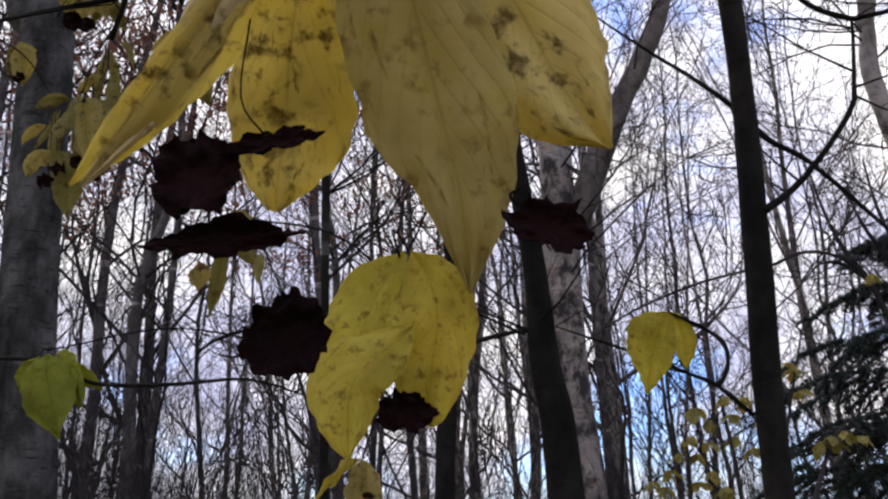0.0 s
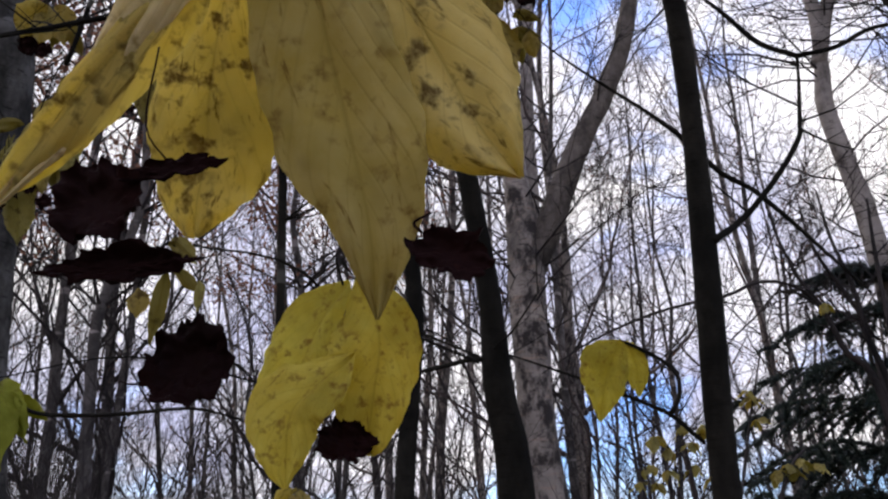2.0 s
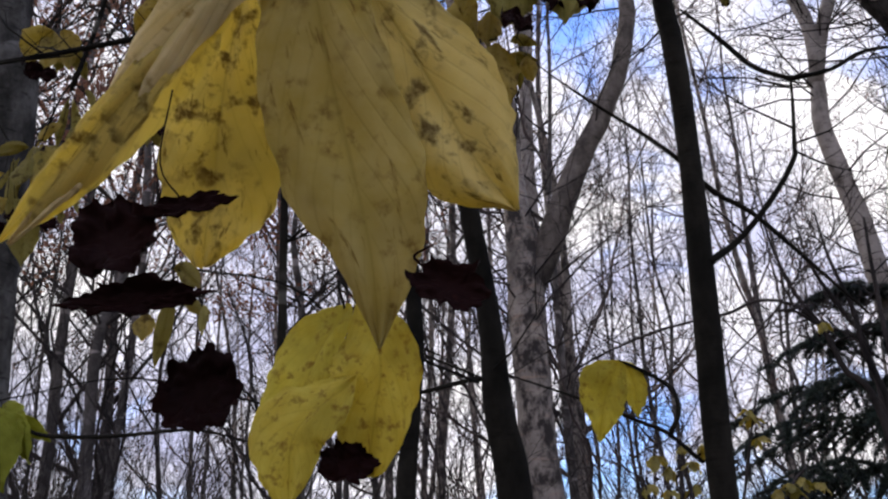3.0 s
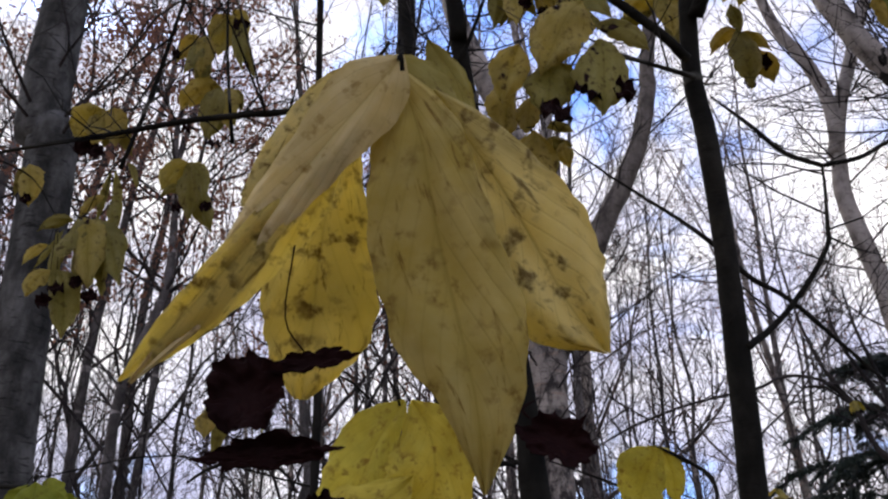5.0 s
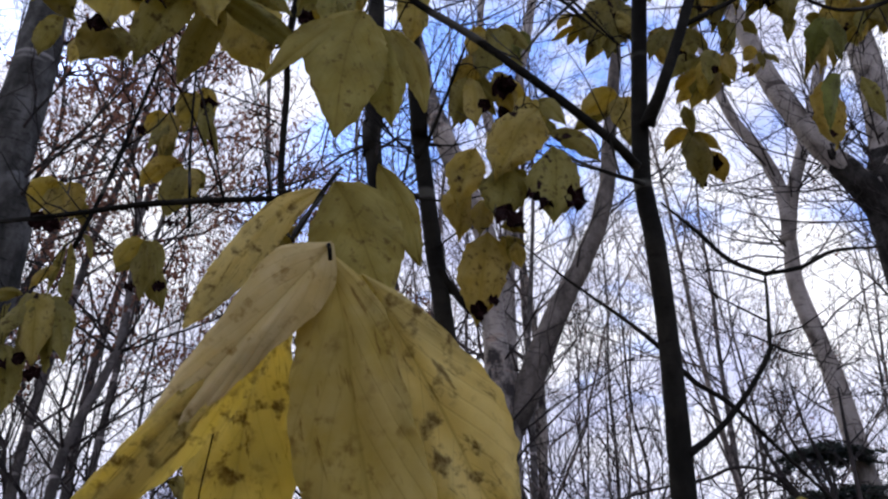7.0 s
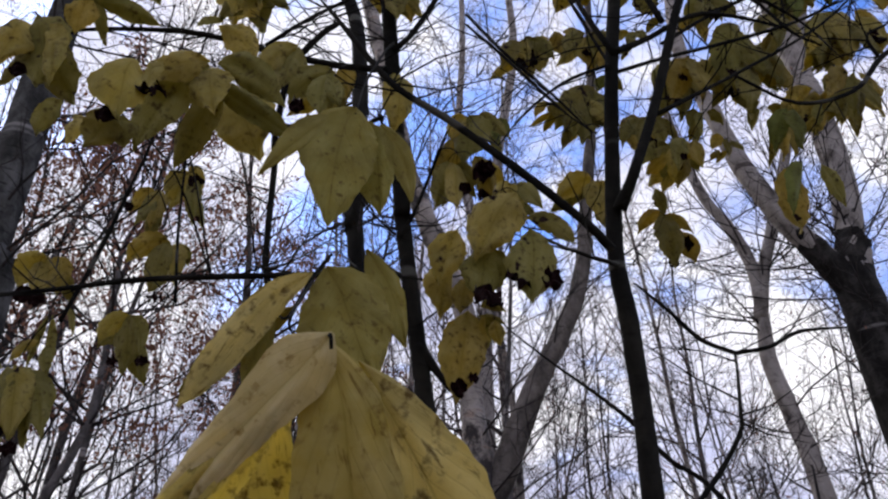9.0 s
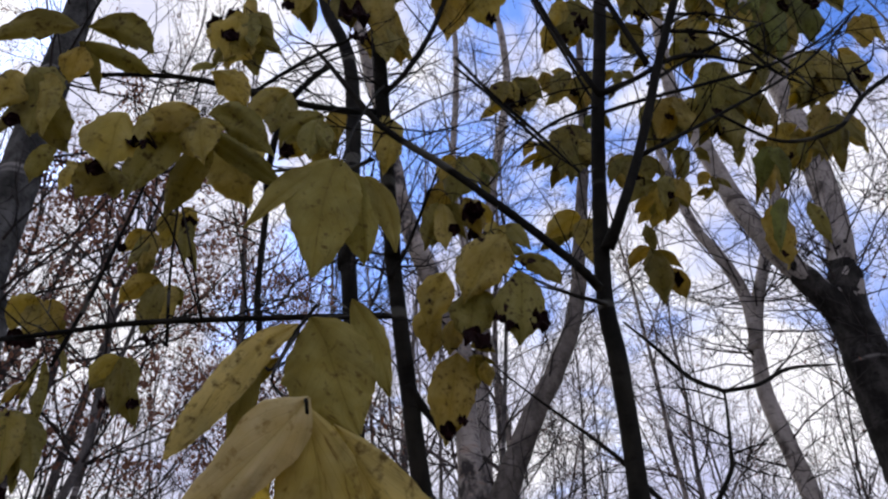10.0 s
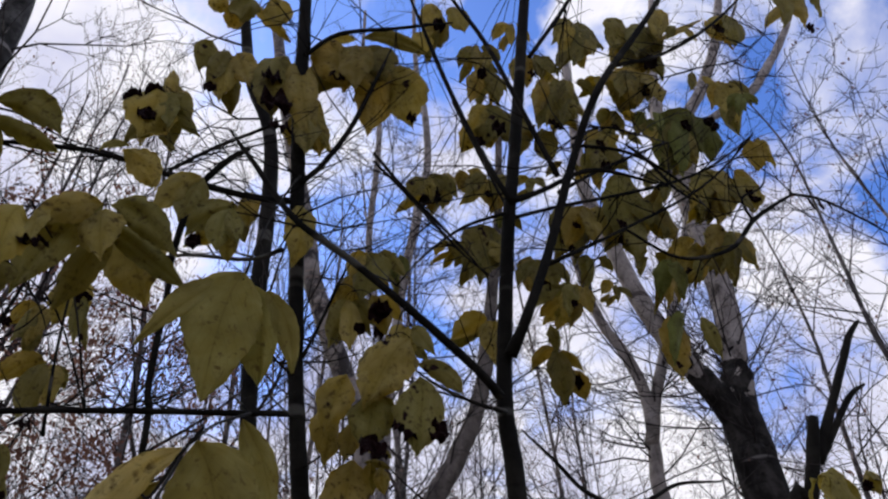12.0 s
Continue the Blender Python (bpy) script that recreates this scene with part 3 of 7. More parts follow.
def russet_tree(at, height, seed):
    """A slim tree that still holds its small brown leaves."""
    rnd = random.Random(seed)
    tree = thing("russet_tree", at, "slim tree still holding many small withered brown leaves", "tree")
    line = [(0.03 * i * rnd.uniform(-1, 1), 0.03 * i * rnd.uniform(-1, 1), height * i / 10 - 0.05, 0.07 * (1 - 0.085 * i)) for i in range(11)]
    bm = bmesh.new()
    tube(bm, flow(line, 3), 8, 0.08, seed)
    part("trunk", bm, FAR_BARK, tree)
    bm, spots = bmesh.new(), []
    for k in range(30):
        s = 0.46 + 0.5 * k / 30
        a = k * 2.4
        shoot(bm, line[int(s * 10)][:3], (math.cos(a), math.sin(a), 0.7), 2.0 * (1.2 - s) + 0.5, 0.016, rnd, 3, 0.3, 0.12, 2, 6, 0.5, spots)
    tagged(part("branch_work", bm, TWIG, tree), kind="stuff")
    bm = bmesh.new()
    for p in spots:
        for _ in range(rnd.choice((0, 2, 4, 8))):
            flake(bm, Vector(p) + Vector([rnd.gauss(0, 0.06) for _ in range(3)]), rnd.uniform(0.018, 0.042), rnd)
    tagged(part("crown", bm, RUSSET, tree, "thin crown of small brown leaves"), kind="stuff")
    return tree


russet_tree((-2.5, 6.3, 0), 8.9, 3)
russet_tree((-4.3, 7.4, 0), 9.6, 4)
russet_tree((-1.3, 8.2, 0), 8.6, 5)


def spruce(at, height, spread, seed):
    """A young spruce: trunk and tiers of drooping boughs with needled sprays."""
    rnd = random.Random(seed)
    tree = thing("spruce_tree", at, "young dark green spruce with drooping needled boughs", "tree")
    bm = bmesh.new()
    tube(bm, [(0, 0, height * i / 8 - 0.05, 0.05 * (1 - 0.115 * i)) for i in range(9)], 8, 0.05)
    part("trunk", bm, OLD_BARK, tree)
    z, tier = 0.5, 0
    while z < height - 0.1:
        reach = spread * (1 - z / height) ** 0.8 + 0.12
        count = 6
        for k in range(count):
            a = math.tau * k / count + tier * 0.7 + rnd.uniform(-0.2, 0.2)
            out_way = Vector((math.cos(a), math.sin(a), 0))
            side = Vector((-math.sin(a), math.cos(a), 0))
            length = reach * rnd.uniform(0.75, 1.1)
            bm = bmesh.new()
            spine = []
            for i in range(9):
                s = i / 8
                spine.append(out_way * length * s + Vector((0, 0, z + 0.10 * length * math.sin(s * 2.6) - 0.24 * length * s * s)))
            tube(bm, [(*p, 0.009 * (1 - 0.1 * i)) for i, p in enumerate(spine)], 4, 0)
            rays = [(p, (side * w * rnd.uniform(0.6, 1.1) + out_way * 0.8 + Vector((0, 0, rnd.uniform(-0.5, 0.05)))).normalized(), length * 0.34 * (1.05 - i / 9) + 0.05) for i, p in enumerate(spine) if i for w in (-1, 1)] + [(spine[-1], out_way, 0.12)]
            for p, way, size in rays:
                n = max(6, int(size * 85))
                for j in range(n):
                    q = p + way * size * (j / n) + Vector((0, 0, -0.3 * size * (j / n) ** 2))
                    for _ in range(8):
                        d = (way * 0.7 + Vector([rnd.gauss(0, 0.6) for _ in range(3)])).normalized()
                        e = d.orthogonal().normalized() * 0.0085
                        tip = q + d * rnd.uniform(0.03, 0.055)
                        bm.faces.new([bm.verts.new(q - e), bm.verts.new(q + e), bm.verts.new(tip)])
            part("bough", bm, NEEDLE, tree, smooth=False)
        z += rnd.uniform(0.26, 0.36)
        tier += 1
    return tree


spruce((3.318, 5.3, 0), 3.5, 2.5, 8)

# ---- the saplings and birches that stand close ----
SAPLINGS = "dark saplings with yellow leaves"
right_sapling = thing("sapling_tree", (0.82, 1.75, 0), "slim dark-barked sapling with faint pale rings and yellow leaves", "tree", SAPLINGS)
trunk_line = [(0.76, 1.733, 1.545, 0.0320), (0.767, 1.665, 2.031, 0.0313), (0.773, 1.608, 2.433, 0.0267), (0.758, 1.548, 2.715, 0.0268), (0.745, 1.517, 2.936, 0.0247)]
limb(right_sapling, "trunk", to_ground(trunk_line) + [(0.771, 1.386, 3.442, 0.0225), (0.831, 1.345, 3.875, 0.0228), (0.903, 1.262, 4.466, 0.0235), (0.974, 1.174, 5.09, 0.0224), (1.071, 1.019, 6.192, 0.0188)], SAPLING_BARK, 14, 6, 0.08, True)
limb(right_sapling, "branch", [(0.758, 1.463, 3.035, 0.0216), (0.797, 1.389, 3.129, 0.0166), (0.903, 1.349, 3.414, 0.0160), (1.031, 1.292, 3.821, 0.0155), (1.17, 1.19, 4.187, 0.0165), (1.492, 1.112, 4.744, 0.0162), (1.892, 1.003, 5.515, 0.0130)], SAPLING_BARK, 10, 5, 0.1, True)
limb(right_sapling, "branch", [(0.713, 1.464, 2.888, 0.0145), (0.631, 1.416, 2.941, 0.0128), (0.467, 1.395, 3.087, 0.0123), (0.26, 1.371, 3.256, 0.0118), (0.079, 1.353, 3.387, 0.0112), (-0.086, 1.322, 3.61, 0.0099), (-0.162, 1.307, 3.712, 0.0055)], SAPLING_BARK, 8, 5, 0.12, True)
limb(right_sapling, "branch", [(0.782, 1.626, 2.161, 0.0101), (0.865, 1.669, 2.22, 0.0084), (0.922, 1.661, 2.272, 0.0077), (0.994, 1.649, 2.356, 0.0072), (1.047, 1.638, 2.436, 0.0073), (1.055, 1.632, 2.477, 0.0066), (1.068, 1.617, 2.587, 0.0060), (1.072, 1.607, 2.654, 0.0061)], SAPLING_BARK, 8, 5, 0.12, True)
limb(right_sapling, "branch", [(1.072, 1.607, 2.654, 0.0068), (0.979, 1.602, 2.691, 0.0068), (0.898, 1.591, 2.774, 0.0062), (0.807, 1.579, 2.858, 0.0047)], SAPLING_BARK, 7, 5, 0.12)
limb(right_sapling, "branch", [(1.072, 1.607, 2.654, 0.0068), (1.179, 1.604, 2.678, 0.0061), (1.283, 1.597, 2.73, 0.0062), (1.429, 1.594, 2.748, 0.0046)], SAPLING_BARK, 7, 5, 0.12)
limb(right_sapling, "branch", [(1.186, 1.722, 2.058, 0.0027), (1.078, 1.706, 2.17, 0.0048), (0.942, 1.686, 2.308, 0.0062), (0.851, 1.678, 2.367, 0.0070), (0.768, 1.666, 2.457, 0.0070), (0.682, 1.655, 2.529, 0.0057), (0.601, 1.647, 2.587, 0.0050), (0.478, 1.634, 2.681, 0.0036), (0.389, 1.623, 2.761, 0.0022)], SAPLING_BARK, 7, 5, 0.12)
limb(right_sapling, "branch", [(0.733, 1.739, 1.722, 0.0057), (0.663, 1.73, 1.785, 0.0051), (0.608, 1.726, 1.812, 0.0045), (0.458, 1.717, 1.873, 0.0039), (0.306, 1.709, 1.928, 0.0032)], SAPLING_BARK, 7, 5, 0.1, True)
limb(right_sapling, "branch", [(0.663, 1.73, 1.785, 0.0051), (0.688, 1.723, 1.834, 0.0051), (0.681, 1.716, 1.885, 0.0045), (0.644, 1.712, 1.912, 0.0039), (0.6, 1.71, 1.926, 0.0033)], SAPLING_BARK, 6, 4, 0.1, True)
limb(right_sapling, "branch", [(0.792, 1.343, 3.601, 0.0135), (0.911, 1.333, 3.673, 0.0099), (1.12, 1.314, 3.807, 0.0093), (1.406, 1.318, 3.779, 0.0063)], SAPLING_BARK, 7, 5, 0.15, True)
limb(right_sapling, "branch", [(0.875, 1.361, 3.328, 0.0081), (1.176, 1.334, 3.525, 0.0058), (1.535, 1.297, 3.783, 0.0053), (1.84, 1.251, 4.112, 0.0034)], SAPLING_BARK, 6, 5, 0.15, True)
limb(right_sapling, "branch", [(0.792, 1.345, 3.589, 0.0115), (0.692, 1.315, 3.804, 0.0090), (0.574, 1.269, 4.128, 0.0096), (0.451, 1.212, 4.536, 0.0080), (0.363, 1.172, 4.819, 0.0060)], SAPLING_BARK, 7, 5, 0.12, True)
limb(right_sapling, "branch", [(0.953, 1.288, 3.706, 0.0109), (0.861, 1.252, 3.966, 0.0104), (0.728, 1.198, 4.345, 0.0100), (0.596, 1.163, 4.595, 0.0081), (0.502, 1.134, 4.8, 0.0060)], SAPLING_BARK, 7, 5, 0.12, True)
limb(right_sapling, "branch", [(0.769, 1.351, 3.547, 0.0066), (0.619, 1.363, 3.462, 0.0055), (0.488, 1.381, 3.329, 0.0044), (0.401, 1.399, 3.202, 0.0034)], SAPLING_BARK, 6, 5, 0.12, True)
limb(right_sapling, "branch", [(1.036, 1.282, 3.895, 0.0083), (1.261, 1.281, 3.899, 0.0063), (1.446, 1.296, 3.794, 0.0052), (1.565, 1.319, 3.629, 0.0031)], SAPLING_BARK, 6, 5, 0.12, True)
limb(right_sapling, "branch", [(0.739, 1.507, 2.868, 0.0083), (0.63, 1.431, 2.834, 0.0058), (0.531, 1.425, 2.872, 0.0051), (0.446, 1.418, 2.922, 0.0037)], SAPLING_BARK, 6, 5, 0.12, True)

limb(right_sapling, "branch", [(1.275, 1.464, 3.677, 0.0052), (1.471, 1.478, 3.578, 0.0062), (1.698, 1.467, 3.653, 0.0086), (1.839, 1.445, 3.813, 0.0112), (1.974, 1.429, 3.923, 0.0104), (2.074, 1.419, 3.993, 0.0094)], SAPLING_BARK, 7, 5, 0.12, True)
limb(right_sapling, "branch", [(1.839, 1.445, 3.813, 0.0078), (1.821, 1.429, 3.926, 0.0057), (1.934, 1.417, 4.007, 0.0047), (1.994, 1.398, 4.145, 0.0036)], SAPLING_BARK, 6, 4, 0.12, True)
limb(right_sapling, "branch", [(2.074, 1.419, 3.993, 0.0070), (2.207, 1.42, 3.989, 0.0059), (2.369, 1.43, 3.918, 0.0047), (2.543, 1.444, 3.814, 0.0035)], SAPLING_BARK, 6, 4, 0.12, True)
limb(right_sapling, "branch", [(0.937, 1.266, 4.439, 0.0105), (1.095, 1.222, 4.747, 0.0100), (1.304, 1.159, 5.201, 0.0082)], SAPLING_BARK, 6, 4, 0.12, True)
limb(right_sapling, "branch", [(1.283, 1.194, 4.372, 0.0104), (1.512, 1.176, 4.503, 0.0084), (1.826, 1.134, 4.804, 0.0078), (2.194, 1.068, 5.273, 0.0057)], SAPLING_BARK, 6, 4, 0.12, True)
limb(right_sapling, "branch", [(0.85, 1.5, 3.693, 0.0082), (1.04, 1.5, 3.793, 0.0075), (1.308, 1.5, 3.914, 0.0078), (1.624, 1.5, 4.077, 0.0071), (1.866, 1.5, 4.258, 0.0062), (2.134, 1.5, 4.532, 0.004)], SAPLING_BARK, 6, 4, 0.15, True)
limb(right_sapling, "branch", [(1.426, 1.5, 4.27, 0.0061), (1.516, 1.5, 4.156, 0.0072), (1.592, 1.5, 4.009, 0.007), (1.686, 1.5, 3.941, 0.0046)], SAPLING_BARK, 6, 4, 0.15, True)
limb(right_sapling, "branch", [(1.175, 1.5, 4.247, 0.0072), (1.328, 1.5, 4.366, 0.0062), (1.448, 1.5, 4.369, 0.0062), (1.643, 1.5, 4.336, 0.0038)], SAPLING_BARK, 6, 4, 0.15, True)
limb(right_sapling, "branch", [(1.727, 1.5, 4.865, 0.0033), (1.897, 1.5, 4.978, 0.0052), (2.037, 1.5, 5.075, 0.0053), (2.286, 1.5, 5.226, 0.0049), (2.599, 1.5, 5.602, 0.004)], SAPLING_BARK, 6, 4, 0.15, True)
limb(right_sapling, "branch", [(1.054, 1.5, 3.877, 0.0076), (1.266, 1.5, 4.062, 0.0069), (1.48, 1.5, 4.225, 0.0073), (1.631, 1.5, 4.341, 0.005)], SAPLING_BARK, 6, 4, 0.15, True)
limb(right_sapling, "branch", [(0.665, 1.5, 4.372, 0.0072), (0.723, 1.5, 4.152, 0.0073), (0.776, 1.5, 3.95, 0.007), (0.85, 1.5, 3.693, 0.0082)], SAPLING_BARK, 6, 4, 0.15, True)
limb(right_sapling, "branch", [(0.337, 1.5, 3.899, 0.0052), (0.463, 1.5, 3.736, 0.0061), (0.599, 1.5, 3.544, 0.0058), (0.673, 1.5, 3.449, 0.0038), (0.746, 1.5, 3.383, 0.0028)], SAPLING_BARK, 6, 4, 0.15, True)
mid_sapling = thing("sapling_tree", (0.32, 1.8, 0), "leaning dark-barked sapling with yellow leaves", "tree", SAPLINGS)
mid_line = [(0.314, 1.792, 1.557, 0.0413), (0.282, 1.75, 1.854, 0.0350), (0.263, 1.713, 2.117, 0.0267), (0.177, 1.63, 2.706, 0.0236), (0.127, 1.579, 3.075, 0.0234), (0.128, 1.559, 3.073, 0.0237), (0.09, 1.498, 3.502, 0.0241), (0.046, 1.426, 4.019, 0.0260), (0.017, 1.353, 4.537, 0.0253), (-0.025, 1.263, 5.18, 0.0232), (-0.096, 1.131, 6.116, 0.0179)]
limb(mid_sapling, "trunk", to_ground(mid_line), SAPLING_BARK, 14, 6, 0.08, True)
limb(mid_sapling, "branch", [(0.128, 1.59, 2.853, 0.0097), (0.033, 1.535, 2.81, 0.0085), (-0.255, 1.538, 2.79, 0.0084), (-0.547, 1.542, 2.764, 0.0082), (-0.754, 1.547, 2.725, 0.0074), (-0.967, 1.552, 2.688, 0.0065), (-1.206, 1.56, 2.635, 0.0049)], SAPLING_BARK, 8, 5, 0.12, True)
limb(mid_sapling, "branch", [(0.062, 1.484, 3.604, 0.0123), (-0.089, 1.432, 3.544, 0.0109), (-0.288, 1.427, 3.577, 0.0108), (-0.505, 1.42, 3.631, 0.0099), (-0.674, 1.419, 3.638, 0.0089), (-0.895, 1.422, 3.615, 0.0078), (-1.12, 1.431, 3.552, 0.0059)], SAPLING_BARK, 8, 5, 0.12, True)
limb(mid_sapling, "branch", [(0.079, 1.456, 3.663, 0.0105), (0.151, 1.441, 3.767, 0.0098), (0.238, 1.413, 3.966, 0.0103), (0.311, 1.378, 4.213, 0.0099), (0.376, 1.345, 4.448, 0.0081)], SAPLING_BARK, 7, 5, 0.12, True)
limb(mid_sapling, "branch", [(0.123, 1.573, 2.974, 0.0081), (0.161, 1.562, 3.051, 0.0066), (0.215, 1.539, 3.214, 0.0061), (0.282, 1.509, 3.428, 0.0055)], SAPLING_BARK, 6, 5, 0.12, True)
limb(mid_sapling, "branch", [(0.181, 1.628, 2.651, 0.0170), (0.228, 1.637, 2.589, 0.0122), (0.273, 1.646, 2.527, 0.0075)], SAPLING_BARK, 8, 4, 0.15)
limb(mid_sapling, "branch", [(-0.328, 1.423, 3.606, 0.0063), (-0.207, 1.406, 3.73, 0.0066), (-0.056, 1.388, 3.856, 0.0059), (-0.004, 1.381, 3.909, 0.0040)], SAPLING_BARK, 6, 5, 0.12, True)
limb(mid_sapling, "branch", [(0.057, 1.459, 3.352, 0.0079), (-0.038, 1.466, 3.3, 0.0069), (-0.202, 1.467, 3.291, 0.0067), (-0.317, 1.471, 3.263, 0.0050)], SAPLING_BARK, 6, 5, 0.12, True)
limb(mid_sapling, "branch", [(0.28, 1.74, 1.93, 0.0079), (0.217, 1.74, 1.926, 0.0059), (0.137, 1.743, 1.909, 0.0059), (0.046, 1.745, 1.893, 0.0039)], SAPLING_BARK, 6, 4, 0.12, True)
limb(mid_sapling, "branch", [(0.031, 1.365, 4.305, 0.0099), (0.162, 1.341, 4.478, 0.0091), (0.391, 1.327, 4.58, 0.0083), (0.637, 1.311, 4.689, 0.0061)], SAPLING_BARK, 6, 5, 0.12, True)
limb(mid_sapling, "branch", [(0.321, 1.394, 3.813, 0.0060), (0.445, 1.417, 3.654, 0.0058), (0.601, 1.44, 3.484, 0.0057), (0.716, 1.46, 3.343, 0.0046)], SAPLING_BARK, 6, 5, 0.12, True)

left_sapling = thing("sapling_tree", (-0.55, 2.1, 0), "thin dark sapling stem with bent top", "tree", SAPLINGS)
thin_line = [(-0.251, 1.813, 2.629, 0.0105), (-0.281, 1.757, 3.027, 0.0106), (-0.29, 1.713, 3.344, 0.0113), (-0.292, 1.647, 3.448, 0.0120), (-0.268, 1.609, 3.718, 0.0128), (-0.187, 1.587, 3.88, 0.0113), (-0.118, 1.575, 3.96, 0.0105)]
limb(left_sapling, "trunk", to_ground(thin_line), SAPLING_BARK, 8, 6, 0.12, True)
limb(left_sapling, "branch", [(-0.771, 1.653, 2.689, 0.0060), (-0.718, 1.625, 2.892, 0.0062), (-0.671, 1.591, 3.131, 0.0057), (-0.647, 1.572, 3.266, 0.0050), (-0.632, 1.549, 3.43, 0.0034)], SAPLING_BARK, 6, 5, 0.12, True)
limb(left_sapling, "branch", [(-0.482, 1.643, 2.759, 0.0053), (-0.514, 1.609, 3.004, 0.0048), (-0.536, 1.566, 3.309, 0.0042)], SAPLING_BARK, 6, 5, 0.12, True)

limb(left_sapling, "branch", [(-0.916, 1.6, 1.868, 0.0047), (-0.773, 1.6, 1.858, 0.0047), (-0.724, 1.6, 1.832, 0.0047), (-0.675, 1.6, 1.806, 0.0045), (-0.528, 1.6, 1.8, 0.0042), (-0.383, 1.6, 1.808, 0.004), (-0.302, 1.6, 1.793, 0.0035), (-0.234, 1.845, 1.79, 0.0048)], SAPLING_BARK, 6, 5, 0.15)
limb(left_sapling, "branch", [(-0.47, 1.6, 1.865, 0.0024), (-0.437, 1.6, 1.889, 0.0036), (-0.385, 1.6, 1.908, 0.0036), (-0.329, 1.6, 1.91, 0.0036), (-0.281, 1.6, 1.895, 0.0036), (-0.242, 1.6, 1.847, 0.003), (-0.27, 1.68, 1.793, 0.003)], SAPLING_BARK, 6, 5, 0.15)
far_sapling = thing("sapling_tree", (0.0, 3.0, 0), "straight dark sapling trunk behind the leaves", "tree", SAPLINGS)
far_line = [(0.031, 2.9, 1.593, 0.0386), (0.064, 2.9, 2.064, 0.0354), (0.082, 2.9, 2.565, 0.0340), (-0.067, 2.9, 4.178, 0.0428), (-0.065, 2.9, 4.065, 0.0436), (-0.083, 2.9, 5.051, 0.0469), (-0.161, 2.9, 5.809, 0.0443), (-0.378, 2.9, 6.491, 0.0404), (-0.645, 2.9, 8.193, 0.0342)]
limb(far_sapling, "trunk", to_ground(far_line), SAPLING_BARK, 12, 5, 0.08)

# ---- old trees ----
OLD = "old birches"
left_birch = thing("birch_tree", (-2.0, 3.2, 0), "old grey birch with rough dark bark, leaning", "tree", OLD)
left_line = [(-1.741, 3.2, 2.29, 0.1111), (-1.774, 3.2, 2.595, 0.1170), (-1.874, 3.2, 3.83, 0.1229), (-1.962, 3.2, 3.978, 0.1226), (-2.013, 3.2, 4.852, 0.1161), (-2.045, 3.2, 5.148, 0.1136), (-2.087, 3.2, 5.863, 0.1017), (-2.16, 3.2, 6.978, 0.1000), (-2.291, 3.2, 7.887, 0.0974), (-2.683, 3.2, 10.119, 0.0918)]
limb(left_birch, "trunk", to_ground([(-1.657, 3.2, 1.642, 0.1196), (-1.741, 3.2, 2.29, 0.1220), (-1.784, 3.2, 2.755, 0.1164), (-1.798, 3.2, 2.948, 0.0953), (-1.804, 3.2, 3.09, 0.0653)]), OLD_BARK, 18, 6, 0.10, label="grey lower trunk with level marks")
limb(left_birch, "upper_trunk", left_line, OLD_BARK, 18, 6, 0.07)

mid_birch = thing("birch_tree", (1.0, 5.2, 0), "forked birch with peeling pale bark", "tree", OLD)
birch_line = [(0.904, 5.2, 1.899, 0.1397), (0.879, 5.2, 2.49, 0.1229), (0.88, 5.2, 3.132, 0.1287), (0.895, 5.2, 3.476, 0.1277), (0.854, 5.2, 4.17, 0.0949), (0.848, 5.2, 4.825, 0.0854), (0.76, 5.2, 5.277, 0.0902), (0.548, 5.2, 5.874, 0.0967), (0.307, 5.2, 6.617, 0.0920), (0.247, 5.2, 6.942, 0.0939), (0.082, 5.2, 7.919, 0.0841), (-0.276, 5.2, 9.735, 0.0758), (-0.739, 5.2, 12.724, 0.0586)]
limb(mid_birch, "trunk", to_ground(birch_line), BIRCH_BARK, 18, 8, 0.2)
limb(mid_birch, "limb", [(0.921, 5.2, 3.388, 0.1065), (1.047, 5.2, 3.65, 0.0960), (1.298, 5.2, 4.256, 0.0914), (1.61, 5.2, 4.861, 0.0770), (1.802, 5.2, 5.294, 0.0745), (1.939, 5.2, 5.812, 0.0673), (1.96, 5.2, 6.032, 0.0656), (2.097, 5.2, 6.781, 0.0585), (2.283, 5.2, 8.03, 0.0495), (2.468, 5.2, 9.898, 0.0368)], LIMB_BARK, 16, 8, 0.22)

right_birch = thing("birch_tree", (4.2, 5.0, 0), "forked birch with pale limbs and dark rough bark", "tree", OLD)
fork_line = [(4.181, 4.9, 4.433, 0.1899), (4.2, 4.9, 4.951, 0.1814), (4.198, 4.9, 5.349, 0.1685), (4.25, 4.9, 5.598, 0.1206), (4.354, 4.9, 5.932, 0.0760)]
limb(right_birch, "trunk", to_ground(fork_line), ROUGH_BARK, 16, 6, 0.12)
limb(right_birch, "limb", [(4.16, 4.9, 5.2, 0.125), (4.07, 4.9, 5.47, 0.115), (3.97, 4.9, 5.64, 0.105), (3.70, 4.9, 6.11, 0.100), (3.50, 4.9, 6.74, 0.096), (3.36, 4.9, 7.56, 0.088), (3.232, 4.9, 8.26, 0.0777), (3.347, 4.9, 9.723, 0.0652), (3.576, 4.9, 12.101, 0.0425)], PALE_BARK, 16, 8, 0.2)
limb(right_birch, "bark", [(4.19, 4.9, 5.1, 0.120), (4.07, 4.9, 5.47, 0.124), (3.99, 4.9, 5.60, 0.112), (3.90, 4.9, 5.75, 0.104), (3.81, 4.9, 5.91, 0.092)], ROUGH_BARK, 16, 8, 0.28, label="dark rough bark on the limb's foot")
